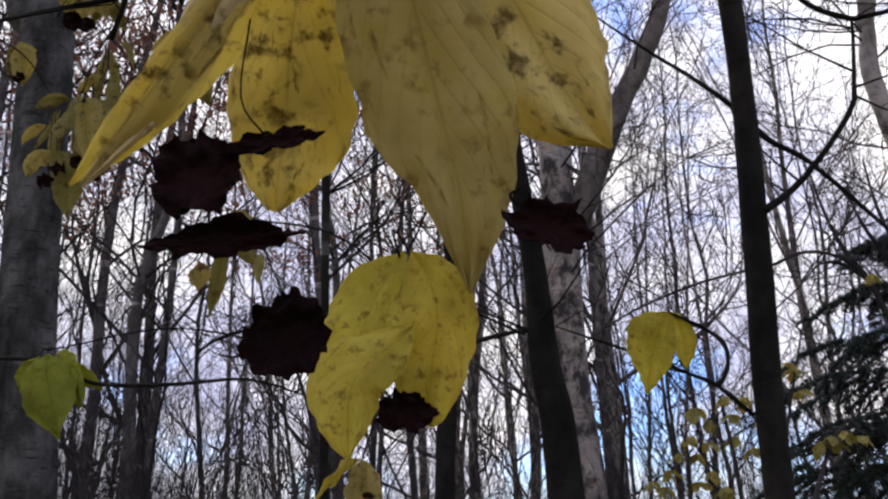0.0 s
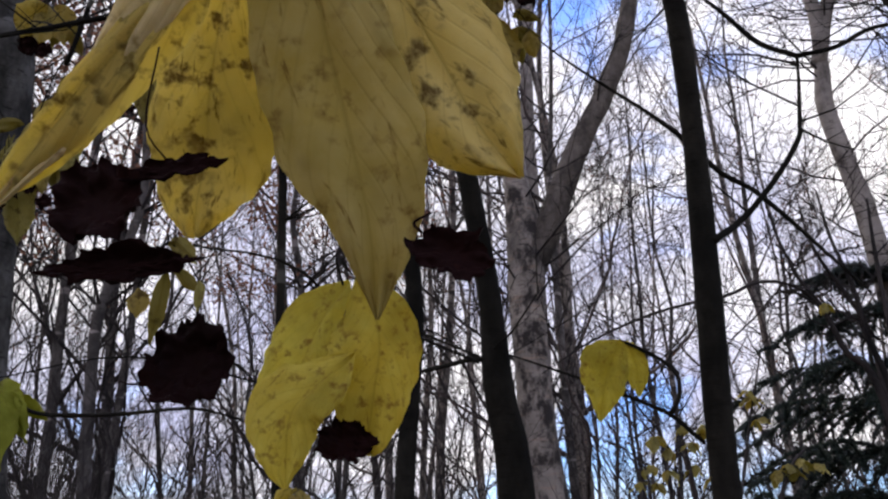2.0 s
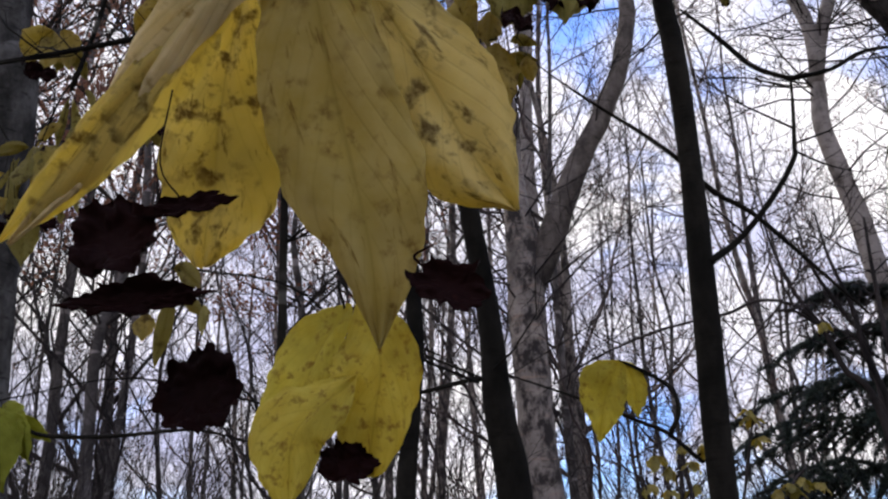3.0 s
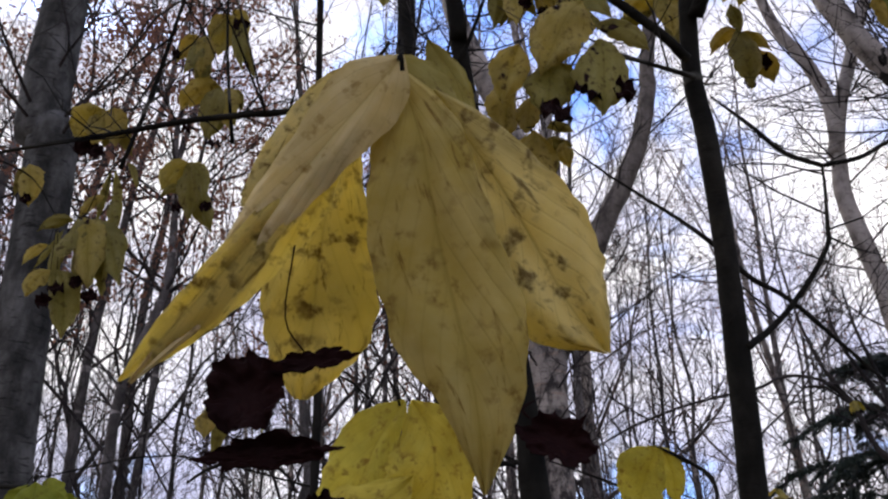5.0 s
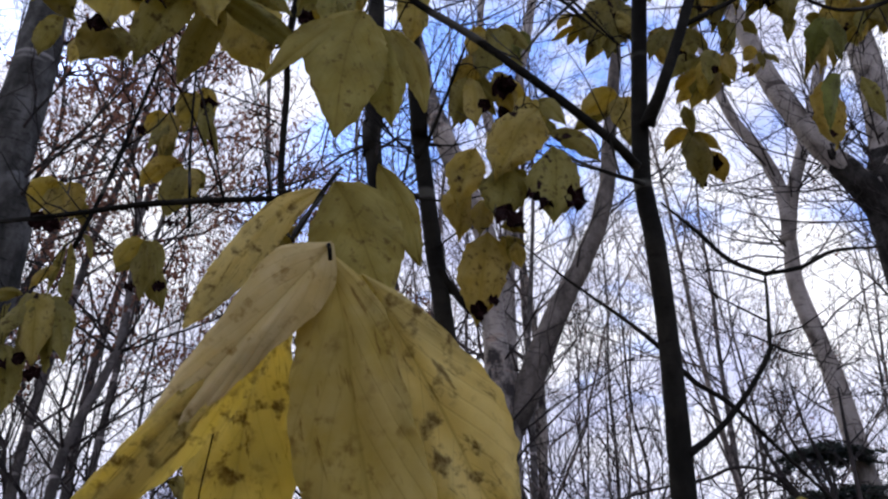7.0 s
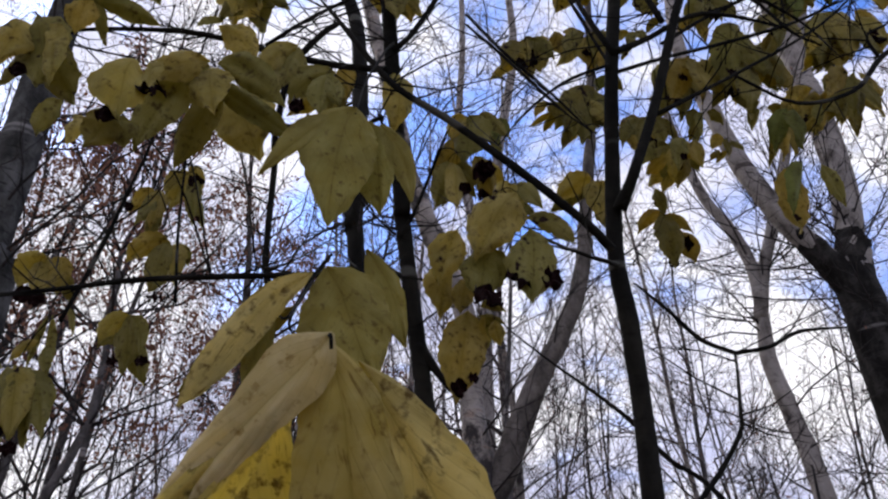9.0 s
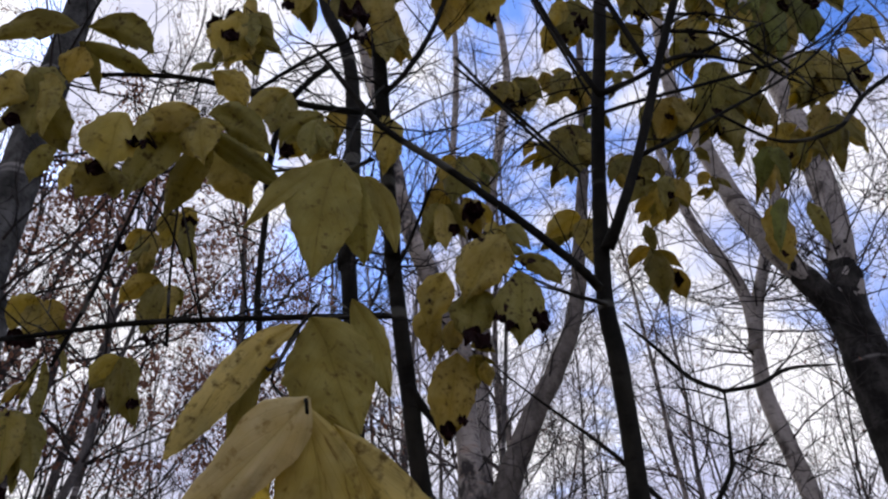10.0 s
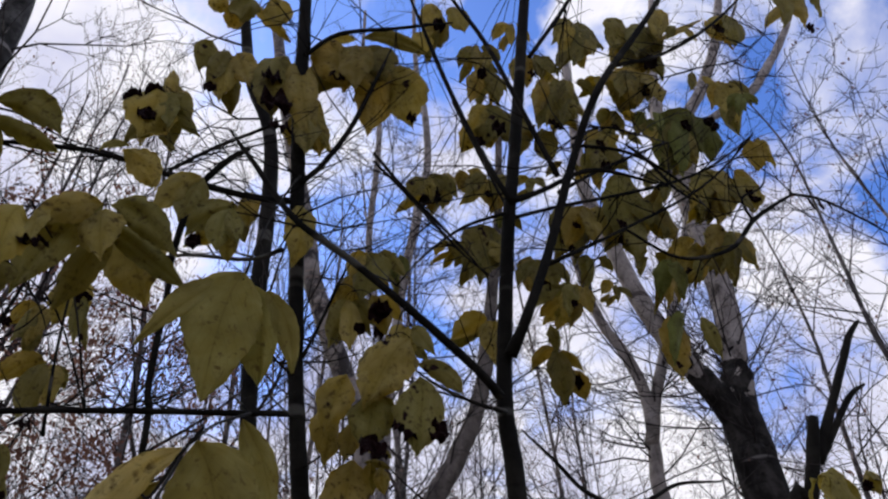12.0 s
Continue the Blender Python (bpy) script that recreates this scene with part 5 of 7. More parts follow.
frond((-0.983, 1.9, 3.092), [(-0.984, 1.894, 3.075, -1.044, 1.904, 2.957, 0.043), (-0.965, 1.893, 3.069, -0.913, 1.888, 2.924, 0.039), (-0.992, 1.916, 3.091, -0.972, 1.874, 2.906, 0.04)], 113, [(-0.997, 1.865, 2.908, 0.056), (-0.953, 1.865, 2.898, 0.049)], 0)
frond((-0.688, 1.9, 2.887), [(-0.683, 1.882, 2.863, -0.734, 1.851, 2.743, 0.029), (-0.694, 1.911, 2.881, -0.663, 1.91, 2.671, 0.049), (-0.674, 1.889, 2.859, -0.612, 1.866, 2.707, 0.024)], 114, [(-0.603, 1.865, 2.696, 0.04), (-0.686, 1.865, 2.687, 0.033)], 0)
frond((-0.745, 2.0, 3.487), [(-0.737, 1.987, 3.459, -0.777, 1.974, 3.277, 0.038), (-0.729, 1.982, 3.455, -0.729, 1.987, 3.275, 0.032), (-0.756, 2.016, 3.477, -0.839, 2.042, 3.389, 0.028)], 115, [(-0.811, 1.965, 3.353, 0.035)], 0)
frond((-0.666, 2.0, 3.605), [(-0.674, 2.009, 3.589, -0.696, 2.036, 3.408, 0.047), (-0.631, 1.981, 3.522, -0.579, 1.954, 3.275, 0.03), (-0.664, 2.019, 3.607, -0.593, 2.031, 3.489, 0.031), (-0.68, 1.996, 3.563, -0.728, 2.022, 3.478, 0.028)], 116, [(-0.602, 1.965, 3.477, 0.061)], 0)
frond((-0.615, 1.9, 3.177), [(-0.625, 1.905, 3.167, -0.75, 1.92, 3.085, 0.037), (-0.62, 1.892, 3.157, -0.632, 1.857, 2.929, 0.038), (-0.607, 1.898, 3.153, -0.562, 1.859, 2.959, 0.037), (-0.595, 1.895, 3.14, -0.552, 1.922, 3.082, 0.022)], 117, [(-0.611, 1.865, 2.92, 0.049), (-0.695, 1.865, 2.971, 0.035)], 0)
frond((-1.012, 2.0, 2.752), [(-1.03, 1.993, 2.73, -1.026, 1.944, 2.559, 0.048), (-1.008, 1.982, 2.73, -0.935, 1.945, 2.478, 0.057), (-1.004, 2.011, 2.739, -0.909, 1.99, 2.473, 0.047), (-0.975, 1.992, 2.716, -0.849, 1.949, 2.485, 0.04)], 118, [(-0.931, 1.965, 2.469, 0.046), (-0.978, 1.965, 2.5, 0.04)], 0)
frond((-1.099, 2.0, 2.739), [(-1.07, 2.019, 2.571, -1.005, 2.003, 2.346, 0.046), (-1.073, 1.988, 2.556, -1.103, 1.943, 2.451, 0.027), (-1.034, 1.982, 2.718, -1.117, 1.946, 2.663, 0.019), (-1.107, 2.007, 2.649, -1.148, 1.969, 2.564, 0.014)], 119, [(-1.058, 1.965, 2.438, 0.046), (-1.032, 1.965, 2.491, 0.046)], 0)
frond((-1.239, 2.0, 2.951), [(-1.216, 1.982, 2.926, -1.176, 1.971, 2.761, 0.039), (-1.236, 1.99, 2.921, -1.262, 2.02, 2.834, 0.029)], 120, [(-1.188, 1.965, 2.792, 0.035)], 0)
frond((-1.061, 2.2, 3.087), [(-1.056, 2.185, 2.93, -1.123, 2.177, 2.839, 0.019), (-1.043, 2.211, 2.925, -1.007, 2.194, 2.806, 0.025), (-1.022, 2.22, 3.086, -0.964, 2.208, 2.967, 0.012)], 121, [], 0)
frond((0.384, 1.32, 2.959), [(0.421, 1.31, 2.94, 0.298, 1.293, 2.692, 0.069), (0.444, 1.301, 2.812, 0.424, 1.285, 2.574, 0.065), (0.258, 1.31, 2.803, 0.213, 1.331, 2.642, 0.043), (0.321, 1.333, 2.776, 0.307, 1.323, 2.602, 0.058), (0.435, 1.301, 2.849, 0.547, 1.272, 2.748, 0.029)], 122, [(0.406, 1.285, 2.657, 0.073), (0.329, 1.285, 2.604, 0.077), (0.483, 1.285, 2.648, 0.056)], 1)
frond((0.434, 1.38, 3.049), [(0.437, 1.37, 3.027, 0.495, 1.336, 2.909, 0.024), (0.432, 1.369, 3.026, 0.405, 1.389, 2.9, 0.036), (0.421, 1.366, 3.018, 0.363, 1.32, 2.89, 0.022)], 123, [], 0)
frond((0.332, 1.45, 3.393), [(0.329, 1.467, 3.395, 0.3, 1.462, 3.177, 0.058), (0.353, 1.47, 3.395, 0.448, 1.452, 3.286, 0.022), (0.321, 1.466, 3.388, 0.269, 1.468, 3.28, 0.029)], 124, [(0.351, 1.415, 3.107, 0.06)], 1)
frond((0.286, 1.45, 3.211), [(0.258, 1.462, 3.187, 0.219, 1.471, 3.002, 0.037), (0.268, 1.45, 3.172, 0.272, 1.407, 2.952, 0.034), (0.332, 1.438, 3.189, 0.383, 1.458, 3.054, 0.034), (0.284, 1.466, 3.179, 0.349, 1.49, 3.114, 0.024)], 125, [(0.368, 1.415, 3.12, 0.054), (0.299, 1.415, 3.038, 0.039)], 0)
frond((0.293, 1.4, 2.631), [(0.291, 1.393, 2.617, 0.258, 1.396, 2.367, 0.053)], 126, [(0.263, 1.365, 2.384, 0.042), (0.295, 1.365, 2.417, 0.026)], 0)
frond((0.358, 1.5, 2.713), [(0.38, 1.512, 2.668, 0.391, 1.513, 2.591, 0.021), (0.342, 1.513, 2.709, 0.41, 1.505, 2.69, 0.015), (0.352, 1.506, 2.674, 0.332, 1.511, 2.599, 0.013)], 127, [], 0)
frond((0.799, 1.7, 3.39), [(0.778, 1.691, 3.365, 0.647, 1.715, 3.268, 0.039), (0.811, 1.718, 3.376, 0.781, 1.674, 3.161, 0.043), (0.808, 1.719, 3.382, 0.868, 1.746, 3.305, 0.028)], 128, [], 0)
frond((0.726, 1.75, 4.262), [(0.671, 1.757, 4.204, 0.576, 1.71, 3.944, 0.047), (0.699, 1.766, 4.234, 0.653, 1.726, 3.937, 0.048), (0.752, 1.769, 4.267, 0.794, 1.772, 4.076, 0.048), (0.775, 1.732, 4.222, 0.836, 1.696, 4.136, 0.021)], 129, [(0.622, 1.715, 3.995, 0.073)], 0)
frond((0.902, 1.7, 4.164), [(0.896, 1.705, 4.148, 0.847, 1.701, 3.927, 0.065), (0.907, 1.71, 4.148, 0.951, 1.734, 4.018, 0.042)], 130, [(0.838, 1.665, 3.998, 0.041)], 0)
frond((0.866, 1.7, 3.868), [(0.849, 1.689, 3.834, 0.687, 1.639, 3.536, 0.058), (0.867, 1.717, 3.848, 0.754, 1.668, 3.5, 0.059), (0.878, 1.715, 3.834, 0.854, 1.674, 3.586, 0.044), (0.864, 1.712, 3.849, 0.754, 1.725, 3.742, 0.035)], 131, [(0.79, 1.665, 3.711, 0.038)], 1)
frond((0.987, 1.7, 3.733), [(0.991, 1.715, 3.731, 0.984, 1.709, 3.518, 0.058)], 132, [], 0)
frond((1.319, 2.0, 3.895), [(1.318, 2.015, 3.89, 1.177, 1.981, 3.651, 0.048), (1.313, 2.007, 3.881, 1.237, 1.983, 3.621, 0.048), (1.331, 2.016, 3.881, 1.373, 2.028, 3.758, 0.029)], 133, [(1.253, 1.965, 3.729, 0.042)], 1)
frond((1.296, 2.2, 3.837), [(1.253, 2.199, 3.678, 1.123, 2.191, 3.541, 0.029), (1.239, 2.181, 3.662, 1.219, 2.134, 3.331, 0.057), (1.273, 2.204, 3.671, 1.365, 2.193, 3.564, 0.031), (1.313, 2.215, 3.584, 1.352, 2.213, 3.426, 0.048), (1.242, 2.186, 3.801, 1.239, 2.165, 3.624, 0.034)], 134, [(1.307, 2.165, 3.488, 0.066), (1.239, 2.165, 3.384, 0.046)], 1)
frond((1.309, 1.75, 4.151), [(1.259, 1.761, 4.101, 1.121, 1.753, 3.796, 0.066), (1.27, 1.73, 4.065, 1.193, 1.747, 3.749, 0.063), (1.364, 1.763, 4.151, 1.342, 1.72, 3.878, 0.052), (1.307, 1.752, 4.113, 1.285, 1.732, 3.831, 0.047)], 135, [(1.166, 1.715, 3.833, 0.063), (1.233, 1.715, 3.939, 0.055)], 0)
frond((1.648, 1.75, 4.423), [(1.587, 1.761, 4.406, 1.429, 1.736, 4.018, 0.075), (1.57, 1.739, 4.181, 1.475, 1.728, 3.77, 0.091), (1.667, 1.769, 4.305, 1.639, 1.726, 3.958, 0.069), (1.633, 1.735, 4.145, 1.684, 1.734, 3.938, 0.057), (1.554, 1.765, 4.193, 1.444, 1.756, 3.872, 0.058)], 136, [(1.541, 1.715, 4.223, 0.059), (1.424, 1.715, 3.907, 0.046)], 1)
frond((1.787, 1.8, 4.079), [(1.836, 1.797, 4.059, 1.658, 1.816, 3.672, 0.067), (1.675, 1.811, 3.853, 1.562, 1.766, 3.587, 0.044), (1.669, 1.815, 3.89, 1.545, 1.781, 3.632, 0.021), (1.833, 1.792, 4.035, 1.801, 1.809, 3.813, 0.048)], 137, [(1.73, 1.765, 3.794, 0.073)], 0)
frond((1.628, 1.8, 3.591), [(1.62, 1.797, 3.57, 1.557, 1.811, 3.276, 0.073)], 138, [], 1)
frond((2.164, 1.75, 4.591), [(2.088, 1.737, 4.516, 1.883, 1.757, 4.143, 0.072), (2.116, 1.737, 4.52, 1.983, 1.699, 4.139, 0.072), (2.179, 1.75, 4.524, 2.177, 1.727, 4.243, 0.068), (2.177, 1.752, 4.569, 2.3, 1.774, 4.424, 0.052)], 139, [(2.184, 1.715, 4.315, 0.081), (2.083, 1.715, 4.323, 0.05)], 0)
frond((2.059, 1.8, 4.154), [(2.041, 1.808, 4.139, 1.855, 1.759, 3.92, 0.037), (2.042, 1.792, 4.121, 1.947, 1.786, 3.825, 0.049), (2.07, 1.799, 4.117, 2.113, 1.807, 3.925, 0.044), (2.043, 1.799, 4.129, 1.868, 1.755, 3.812, 0.034)], 140, [], 0)
frond((2.007, 1.75, 4.9), [(1.97, 1.74, 4.85, 1.79, 1.758, 4.479, 0.071), (2.01, 1.744, 4.862, 1.98, 1.756, 4.571, 0.066)], 141, [(1.871, 1.715, 4.609, 0.063)], 0)
frond((1.483, 1.7, 4.672), [(1.485, 1.719, 4.674, 1.369, 1.72, 4.392, 0.057), (1.489, 1.707, 4.657, 1.486, 1.706, 4.4, 0.052)], 142, [(1.419, 1.665, 4.478, 0.05)], 0)
frond((2.413, 1.75, 4.922), [(2.36, 1.743, 4.851, 2.338, 1.766, 4.608, 0.061), (2.423, 1.749, 4.893, 2.468, 1.772, 4.677, 0.061)], 143, [], 0)
frond((-0.282, 1.45, 4.484), [(-0.328, 1.442, 4.433, -0.347, 1.462, 4.239, 0.041), (-0.273, 1.461, 4.394, -0.246, 1.461, 4.065, 0.068), (-0.227, 1.448, 4.383, -0.142, 1.409, 4.109, 0.05), (-0.257, 1.461, 4.405, -0.304, 1.44, 4.125, 0.036)], 144, [(-0.278, 1.415, 4.087, 0.051)], 0)
frond((-0.535, 1.7, 4.586), [(-0.574, 1.706, 4.432, -0.513, 1.667, 4.017, 0.095), (-0.502, 1.683, 4.542, -0.458, 1.645, 4.175, 0.024), (-0.466, 1.712, 4.436, -0.365, 1.677, 4.173, 0.038)], 145, [(-0.602, 1.665, 4.298, 0.075), (-0.53, 1.665, 4.33, 0.085)], 0)
frond((-0.007, 1.4, 4.375), [(-0.026, 1.416, 4.371, -0.046, 1.396, 3.925, 0.086), (0.037, 1.403, 4.354, 0.117, 1.381, 3.754, 0.063), (0.044, 1.405, 3.99, 0.087, 1.362, 3.707, 0.046), (-0.049, 1.396, 4.313, -0.114, 1.421, 4.104, 0.049)], 146, [(-0.068, 1.365, 4.143, 0.078), (-0.029, 1.365, 3.965, 0.124), (-0.008, 1.365, 3.849, 0.081)], 1)
frond((0.208, 1.4, 4.584), [(0.124, 1.387, 4.512, 0.204, 1.39, 4.159, 0.105), (0.266, 1.393, 4.506, 0.355, 1.367, 4.238, 0.071), (0.236, 1.381, 4.488, 0.238, 1.333, 4.091, 0.061)], 147, [(0.169, 1.365, 4.218, 0.062)], 0)
frond((0.394, 1.4, 4.446), [(0.378, 1.418, 4.445, 0.303, 1.434, 3.962, 0.089), (0.415, 1.412, 4.445, 0.471, 1.427, 4.048, 0.099)], 148, [(0.455, 1.365, 4.022, 0.043)], 1)
frond((0.253, 1.45, 4.69), [(0.268, 1.468, 4.696, 0.564, 1.431, 4.573, 0.035), (0.242, 1.453, 4.655, 0.123, 1.443, 4.538, 0.025)], 149, [], 0)
frond((0.879, 1.6, 4.588), [(0.868, 1.603, 4.563, 0.824, 1.628, 4.265, 0.077), (0.909, 1.61, 4.535, 0.969, 1.638, 4.326, 0.066), (0.843, 1.585, 4.519, 0.761, 1.587, 4.309, 0.045)], 150, [(0.883, 1.565, 4.345, 0.069), (0.788, 1.565, 4.208, 0.057)], 1)
frond((0.9, 1.6, 5.055), [(0.868, 1.607, 4.849, 0.782, 1.617, 4.564, 0.049), (0.896, 1.605, 4.852, 0.93, 1.621, 4.626, 0.049), (0.889, 1.592, 5.007, 0.839, 1.616, 4.807, 0.044)], 151, [(0.839, 1.565, 4.742, 0.053)], 0)
frond((1.231, 1.6, 4.906), [(1.227, 1.596, 4.87, 1.161, 1.594, 4.434, 0.099), (1.26, 1.616, 4.893, 1.308, 1.622, 4.598, 0.061), (1.185, 1.592, 4.829, 1.063, 1.561, 4.46, 0.049)], 152, [(1.151, 1.565, 4.43, 0.051)], 0)
frond((1.462, 1.6, 5.526), [(1.456, 1.593, 5.475, 1.347, 1.593, 5.011, 0.086), (1.493, 1.62, 5.515, 1.525, 1.642, 5.255, 0.056), (1.414, 1.596, 5.45, 1.277, 1.578, 5.058, 0.049)], 153, [], 0)
frond((1.778, 1.65, 5.227), [(1.778, 1.663, 5.214, 1.681, 1.635, 4.824, 0.115), (1.787, 1.646, 5.174, 1.792, 1.598, 4.832, 0.066), (1.729, 1.637, 5.145, 1.58, 1.631, 4.857, 0.059)], 154, [(1.723, 1.615, 4.917, 0.058), (1.77, 1.615, 4.978, 0.07)], 0)
frond((1.904, 1.65, 5.812), [(1.808, 1.658, 5.758, 1.67, 1.657, 5.364, 0.082), (1.929, 1.645, 5.703, 1.949, 1.671, 5.402, 0.059), (1.918, 1.655, 5.739, 1.77, 1.617, 5.279, 0.066)], 155, [(1.841, 1.615, 5.248, 0.086)], 0)
frond((2.134, 1.75, 5.034), [(2.091, 1.733, 4.969, 1.753, 1.761, 4.438, 0.112), (2.161, 1.77, 5.031, 2.118, 1.793, 4.672, 0.103), (2.118, 1.754, 4.99, 1.852, 1.729, 4.414, 0.078)], 156, [(2.149, 1.715, 4.882, 0.095), (1.984, 1.715, 4.823, 0.07)], 2)
frond((2.496, 1.8, 5.581), [(2.432, 1.784, 5.48, 2.362, 1.754, 5.012, 0.079), (2.501, 1.789, 5.529, 2.592, 1.813, 5.33, 0.06), (2.484, 1.816, 5.542, 2.315, 1.828, 5.233, 0.047)], 157, [(2.477, 1.765, 5.374, 0.066)], 0)
frond((-0.143, 1.55, 3.704), [(-0.131, 1.536, 3.578, -0.099, 1.505, 3.464, 0.042), (-0.095, 1.542, 3.685, -0.064, 1.568, 3.532, 0.032), (-0.167, 1.537, 3.567, -0.192, 1.55, 3.482, 0.027)], 158, [], 0)
frond((0.647, 1.5, 5.22), [(0.578, 1.507, 4.936, 0.527, 1.501, 4.691, 0.048), (0.636, 1.518, 5.217, 0.584, 1.489, 4.856, 0.062), (0.718, 1.501, 5.209, 0.743, 1.464, 4.906, 0.056)], 159, [(0.623, 1.465, 4.926, 0.065)], 0)
frond((2.384, 1.6, 5.965), [(2.08, 1.584, 5.802, 1.882, 1.536, 5.345, 0.066), (2.531, 1.593, 5.953, 2.399, 1.552, 5.484, 0.076), (2.456, 1.582, 5.912, 2.353, 1.612, 5.669, 0.048)], 160, [(2.371, 1.565, 5.687, 0.08)], 1)
frond((-0.24, 1.45, 4.885), [(-0.239, 1.442, 4.839, -0.253, 1.463, 4.654, 0.065), (-0.144, 1.458, 4.888, -0.086, 1.467, 4.659, 0.061), (-0.322, 1.456, 4.816, -0.37, 1.482, 4.727, 0.05)], 161, [], 1)
frond((1.145, 1.7, 4.63), [(1.134, 1.715, 4.622, 1.034, 1.723, 4.377, 0.048), (1.153, 1.702, 4.586, 1.167, 1.708, 4.332, 0.053)], 162, [], 1)
frond((1.583, 1.7, 4.793), [(1.459, 1.709, 4.569, 1.356, 1.703, 4.353, 0.043), (1.482, 1.7, 4.562, 1.445, 1.662, 4.28, 0.043), (1.723, 1.714, 4.814, 1.74, 1.703, 4.617, 0.04)], 163, [(1.424, 1.665, 4.421, 0.052)], 0)
frond((-0.787, 1.6, 1.88), [(-0.777, 1.583, 1.869, -0.709, 1.546, 1.689, 0.052), (-0.777, 1.615, 1.876, -0.685, 1.585, 1.747, 0.029), (-0.8, 1.596, 1.867, -0.815, 1.6, 1.775, 0.035)], 164, [], 3)
frond((0.282, 1.45, 2.785), [(0.266, 1.464, 2.788, 0.23, 1.441, 2.621, 0.046), (0.297, 1.445, 2.754, 0.275, 1.429, 2.627, 0.03)], 165, [], 0)
frond((0.859, 1.639, 5.127), [(0.833, 1.637, 5.106, 0.757, 1.647, 4.894, 0.035), (0.859, 1.666, 5.141, 0.836, 1.711, 4.986, 0.037), (0.879, 1.668, 5.177, 0.848, 1.625, 4.813, 0.04), (0.875, 1.622, 5.079, 0.984, 1.652, 5.036, 0.042)], 300, [], 0)
frond((1.231, 1.619, 4.739), [(1.188, 1.592, 4.666, 1.071, 1.58, 4.386, 0.037), (1.227, 1.625, 4.746, 1.159, 1.587, 4.476, 0.039), (1.237, 1.621, 4.719, 1.181, 1.573, 4.443, 0.033), (1.258, 1.627, 4.745, 1.316, 1.587, 4.552, 0.039)], 301, [(1.177, 1.579, 4.425, 0.045)], 1)
frond((1.543, 1.705, 5.74), [(1.523, 1.727, 5.742, 1.345, 1.717, 5.43, 0.064), (1.542, 1.706, 5.735, 1.482, 1.713, 5.291, 0.06), (1.553, 1.688, 5.678, 1.603, 1.657, 5.354, 0.064)], 302, [], 1)
frond((1.941, 1.74, 5.692), [(1.926, 1.759, 5.719, 1.701, 1.739, 5.314, 0.057), (1.921, 1.736, 5.659, 1.753, 1.72, 5.186, 0.066), (1.96, 1.755, 5.703, 1.918, 1.756, 5.355, 0.07), (1.988, 1.762, 5.724, 1.968, 1.715, 5.262, 0.07)], 303, [], 1)
frond((1.312, 1.784, 4.137), [(1.284, 1.777, 4.111, 1.154, 1.788, 3.912, 0.057), (1.296, 1.759, 4.1, 1.26, 1.765, 3.877, 0.052), (1.33, 1.777, 4.132, 1.46, 1.816, 3.982, 0.045)], 304, [], 1)
frond((1.562, 1.764, 4.204), [(1.55, 1.782, 4.213, 1.394, 1.814, 4.076, 0.046), (1.554, 1.77, 4.191, 1.425, 1.774, 3.926, 0.044), (1.573, 1.773, 4.204, 1.553, 1.781, 3.986, 0.053), (1.596, 1.782, 4.221, 1.695, 1.82, 4.046, 0.053)], 305, [], 0)
frond((2.04, 1.717, 4.397), [(2.021, 1.726, 4.399, 1.775, 1.681, 4.116, 0.05), (2.05, 1.731, 4.405, 1.94, 1.744, 4.105, 0.055), (2.06, 1.712, 4.394, 2.097, 1.669, 4.152, 0.044)], 306, [], 0)
frond((1.791, 1.525, 3.834), [(1.782, 1.542, 3.842, 1.639, 1.525, 3.673, 0.042), (1.818, 1.555, 3.869, 1.769, 1.588, 3.657, 0.034), (1.794, 1.509, 3.811, 1.796, 1.47, 3.638, 0.034)], 307, [], 0)
frond((0.842, 1.612, 4.073), [(0.815, 1.596, 4.038, 0.709, 1.572, 3.852, 0.032), (0.832, 1.588, 4.038, 0.843, 1.618, 3.93, 0.027), (0.85, 1.585, 4.038, 0.915, 1.563, 3.924, 0.03)], 308, [], 1)
frond((1.068, 1.736, 3.755), [(1.035, 1.712, 3.709, 0.908, 1.693, 3.529, 0.03), (1.057, 1.73, 3.736, 0.978, 1.701, 3.52, 0.031), (1.064, 1.717, 3.727, 1.069, 1.707, 3.564, 0.031), (1.092, 1.745, 3.764, 1.133, 1.709, 3.592, 0.035)], 309, [(1.023, 1.696, 3.567, 0.05)], 1)
frond((1.12, 1.72, 3.598), [(1.097, 1.715, 3.578, 0.961, 1.688, 3.438, 0.034), (1.102, 1.69, 3.556, 1.098, 1.732, 3.44, 0.029), (1.133, 1.71, 3.587, 1.208, 1.729, 3.526, 0.032)], 310, [], 1)
frond((0.779, 1.695, 3.763), [(0.757, 1.686, 3.743, 0.684, 1.731, 3.629, 0.031), (0.765, 1.675, 3.724, 0.718, 1.643, 3.499, 0.032), (0.782, 1.69, 3.743, 0.814, 1.738, 3.604, 0.03), (0.79, 1.676, 3.74, 0.862, 1.64, 3.561, 0.037)], 311, [], 0)
frond((0.364, 1.664, 3.376), [(0.345, 1.639, 3.352, 0.288, 1.603, 3.174, 0.029), (0.36, 1.675, 3.377, 0.325, 1.667, 3.239, 0.036), (0.365, 1.637, 3.339, 0.413, 1.668, 3.229, 0.031), (0.383, 1.689, 3.393, 0.49, 1.735, 3.345, 0.029)], 312, [(0.39, 1.624, 3.202, 0.045)], 0)
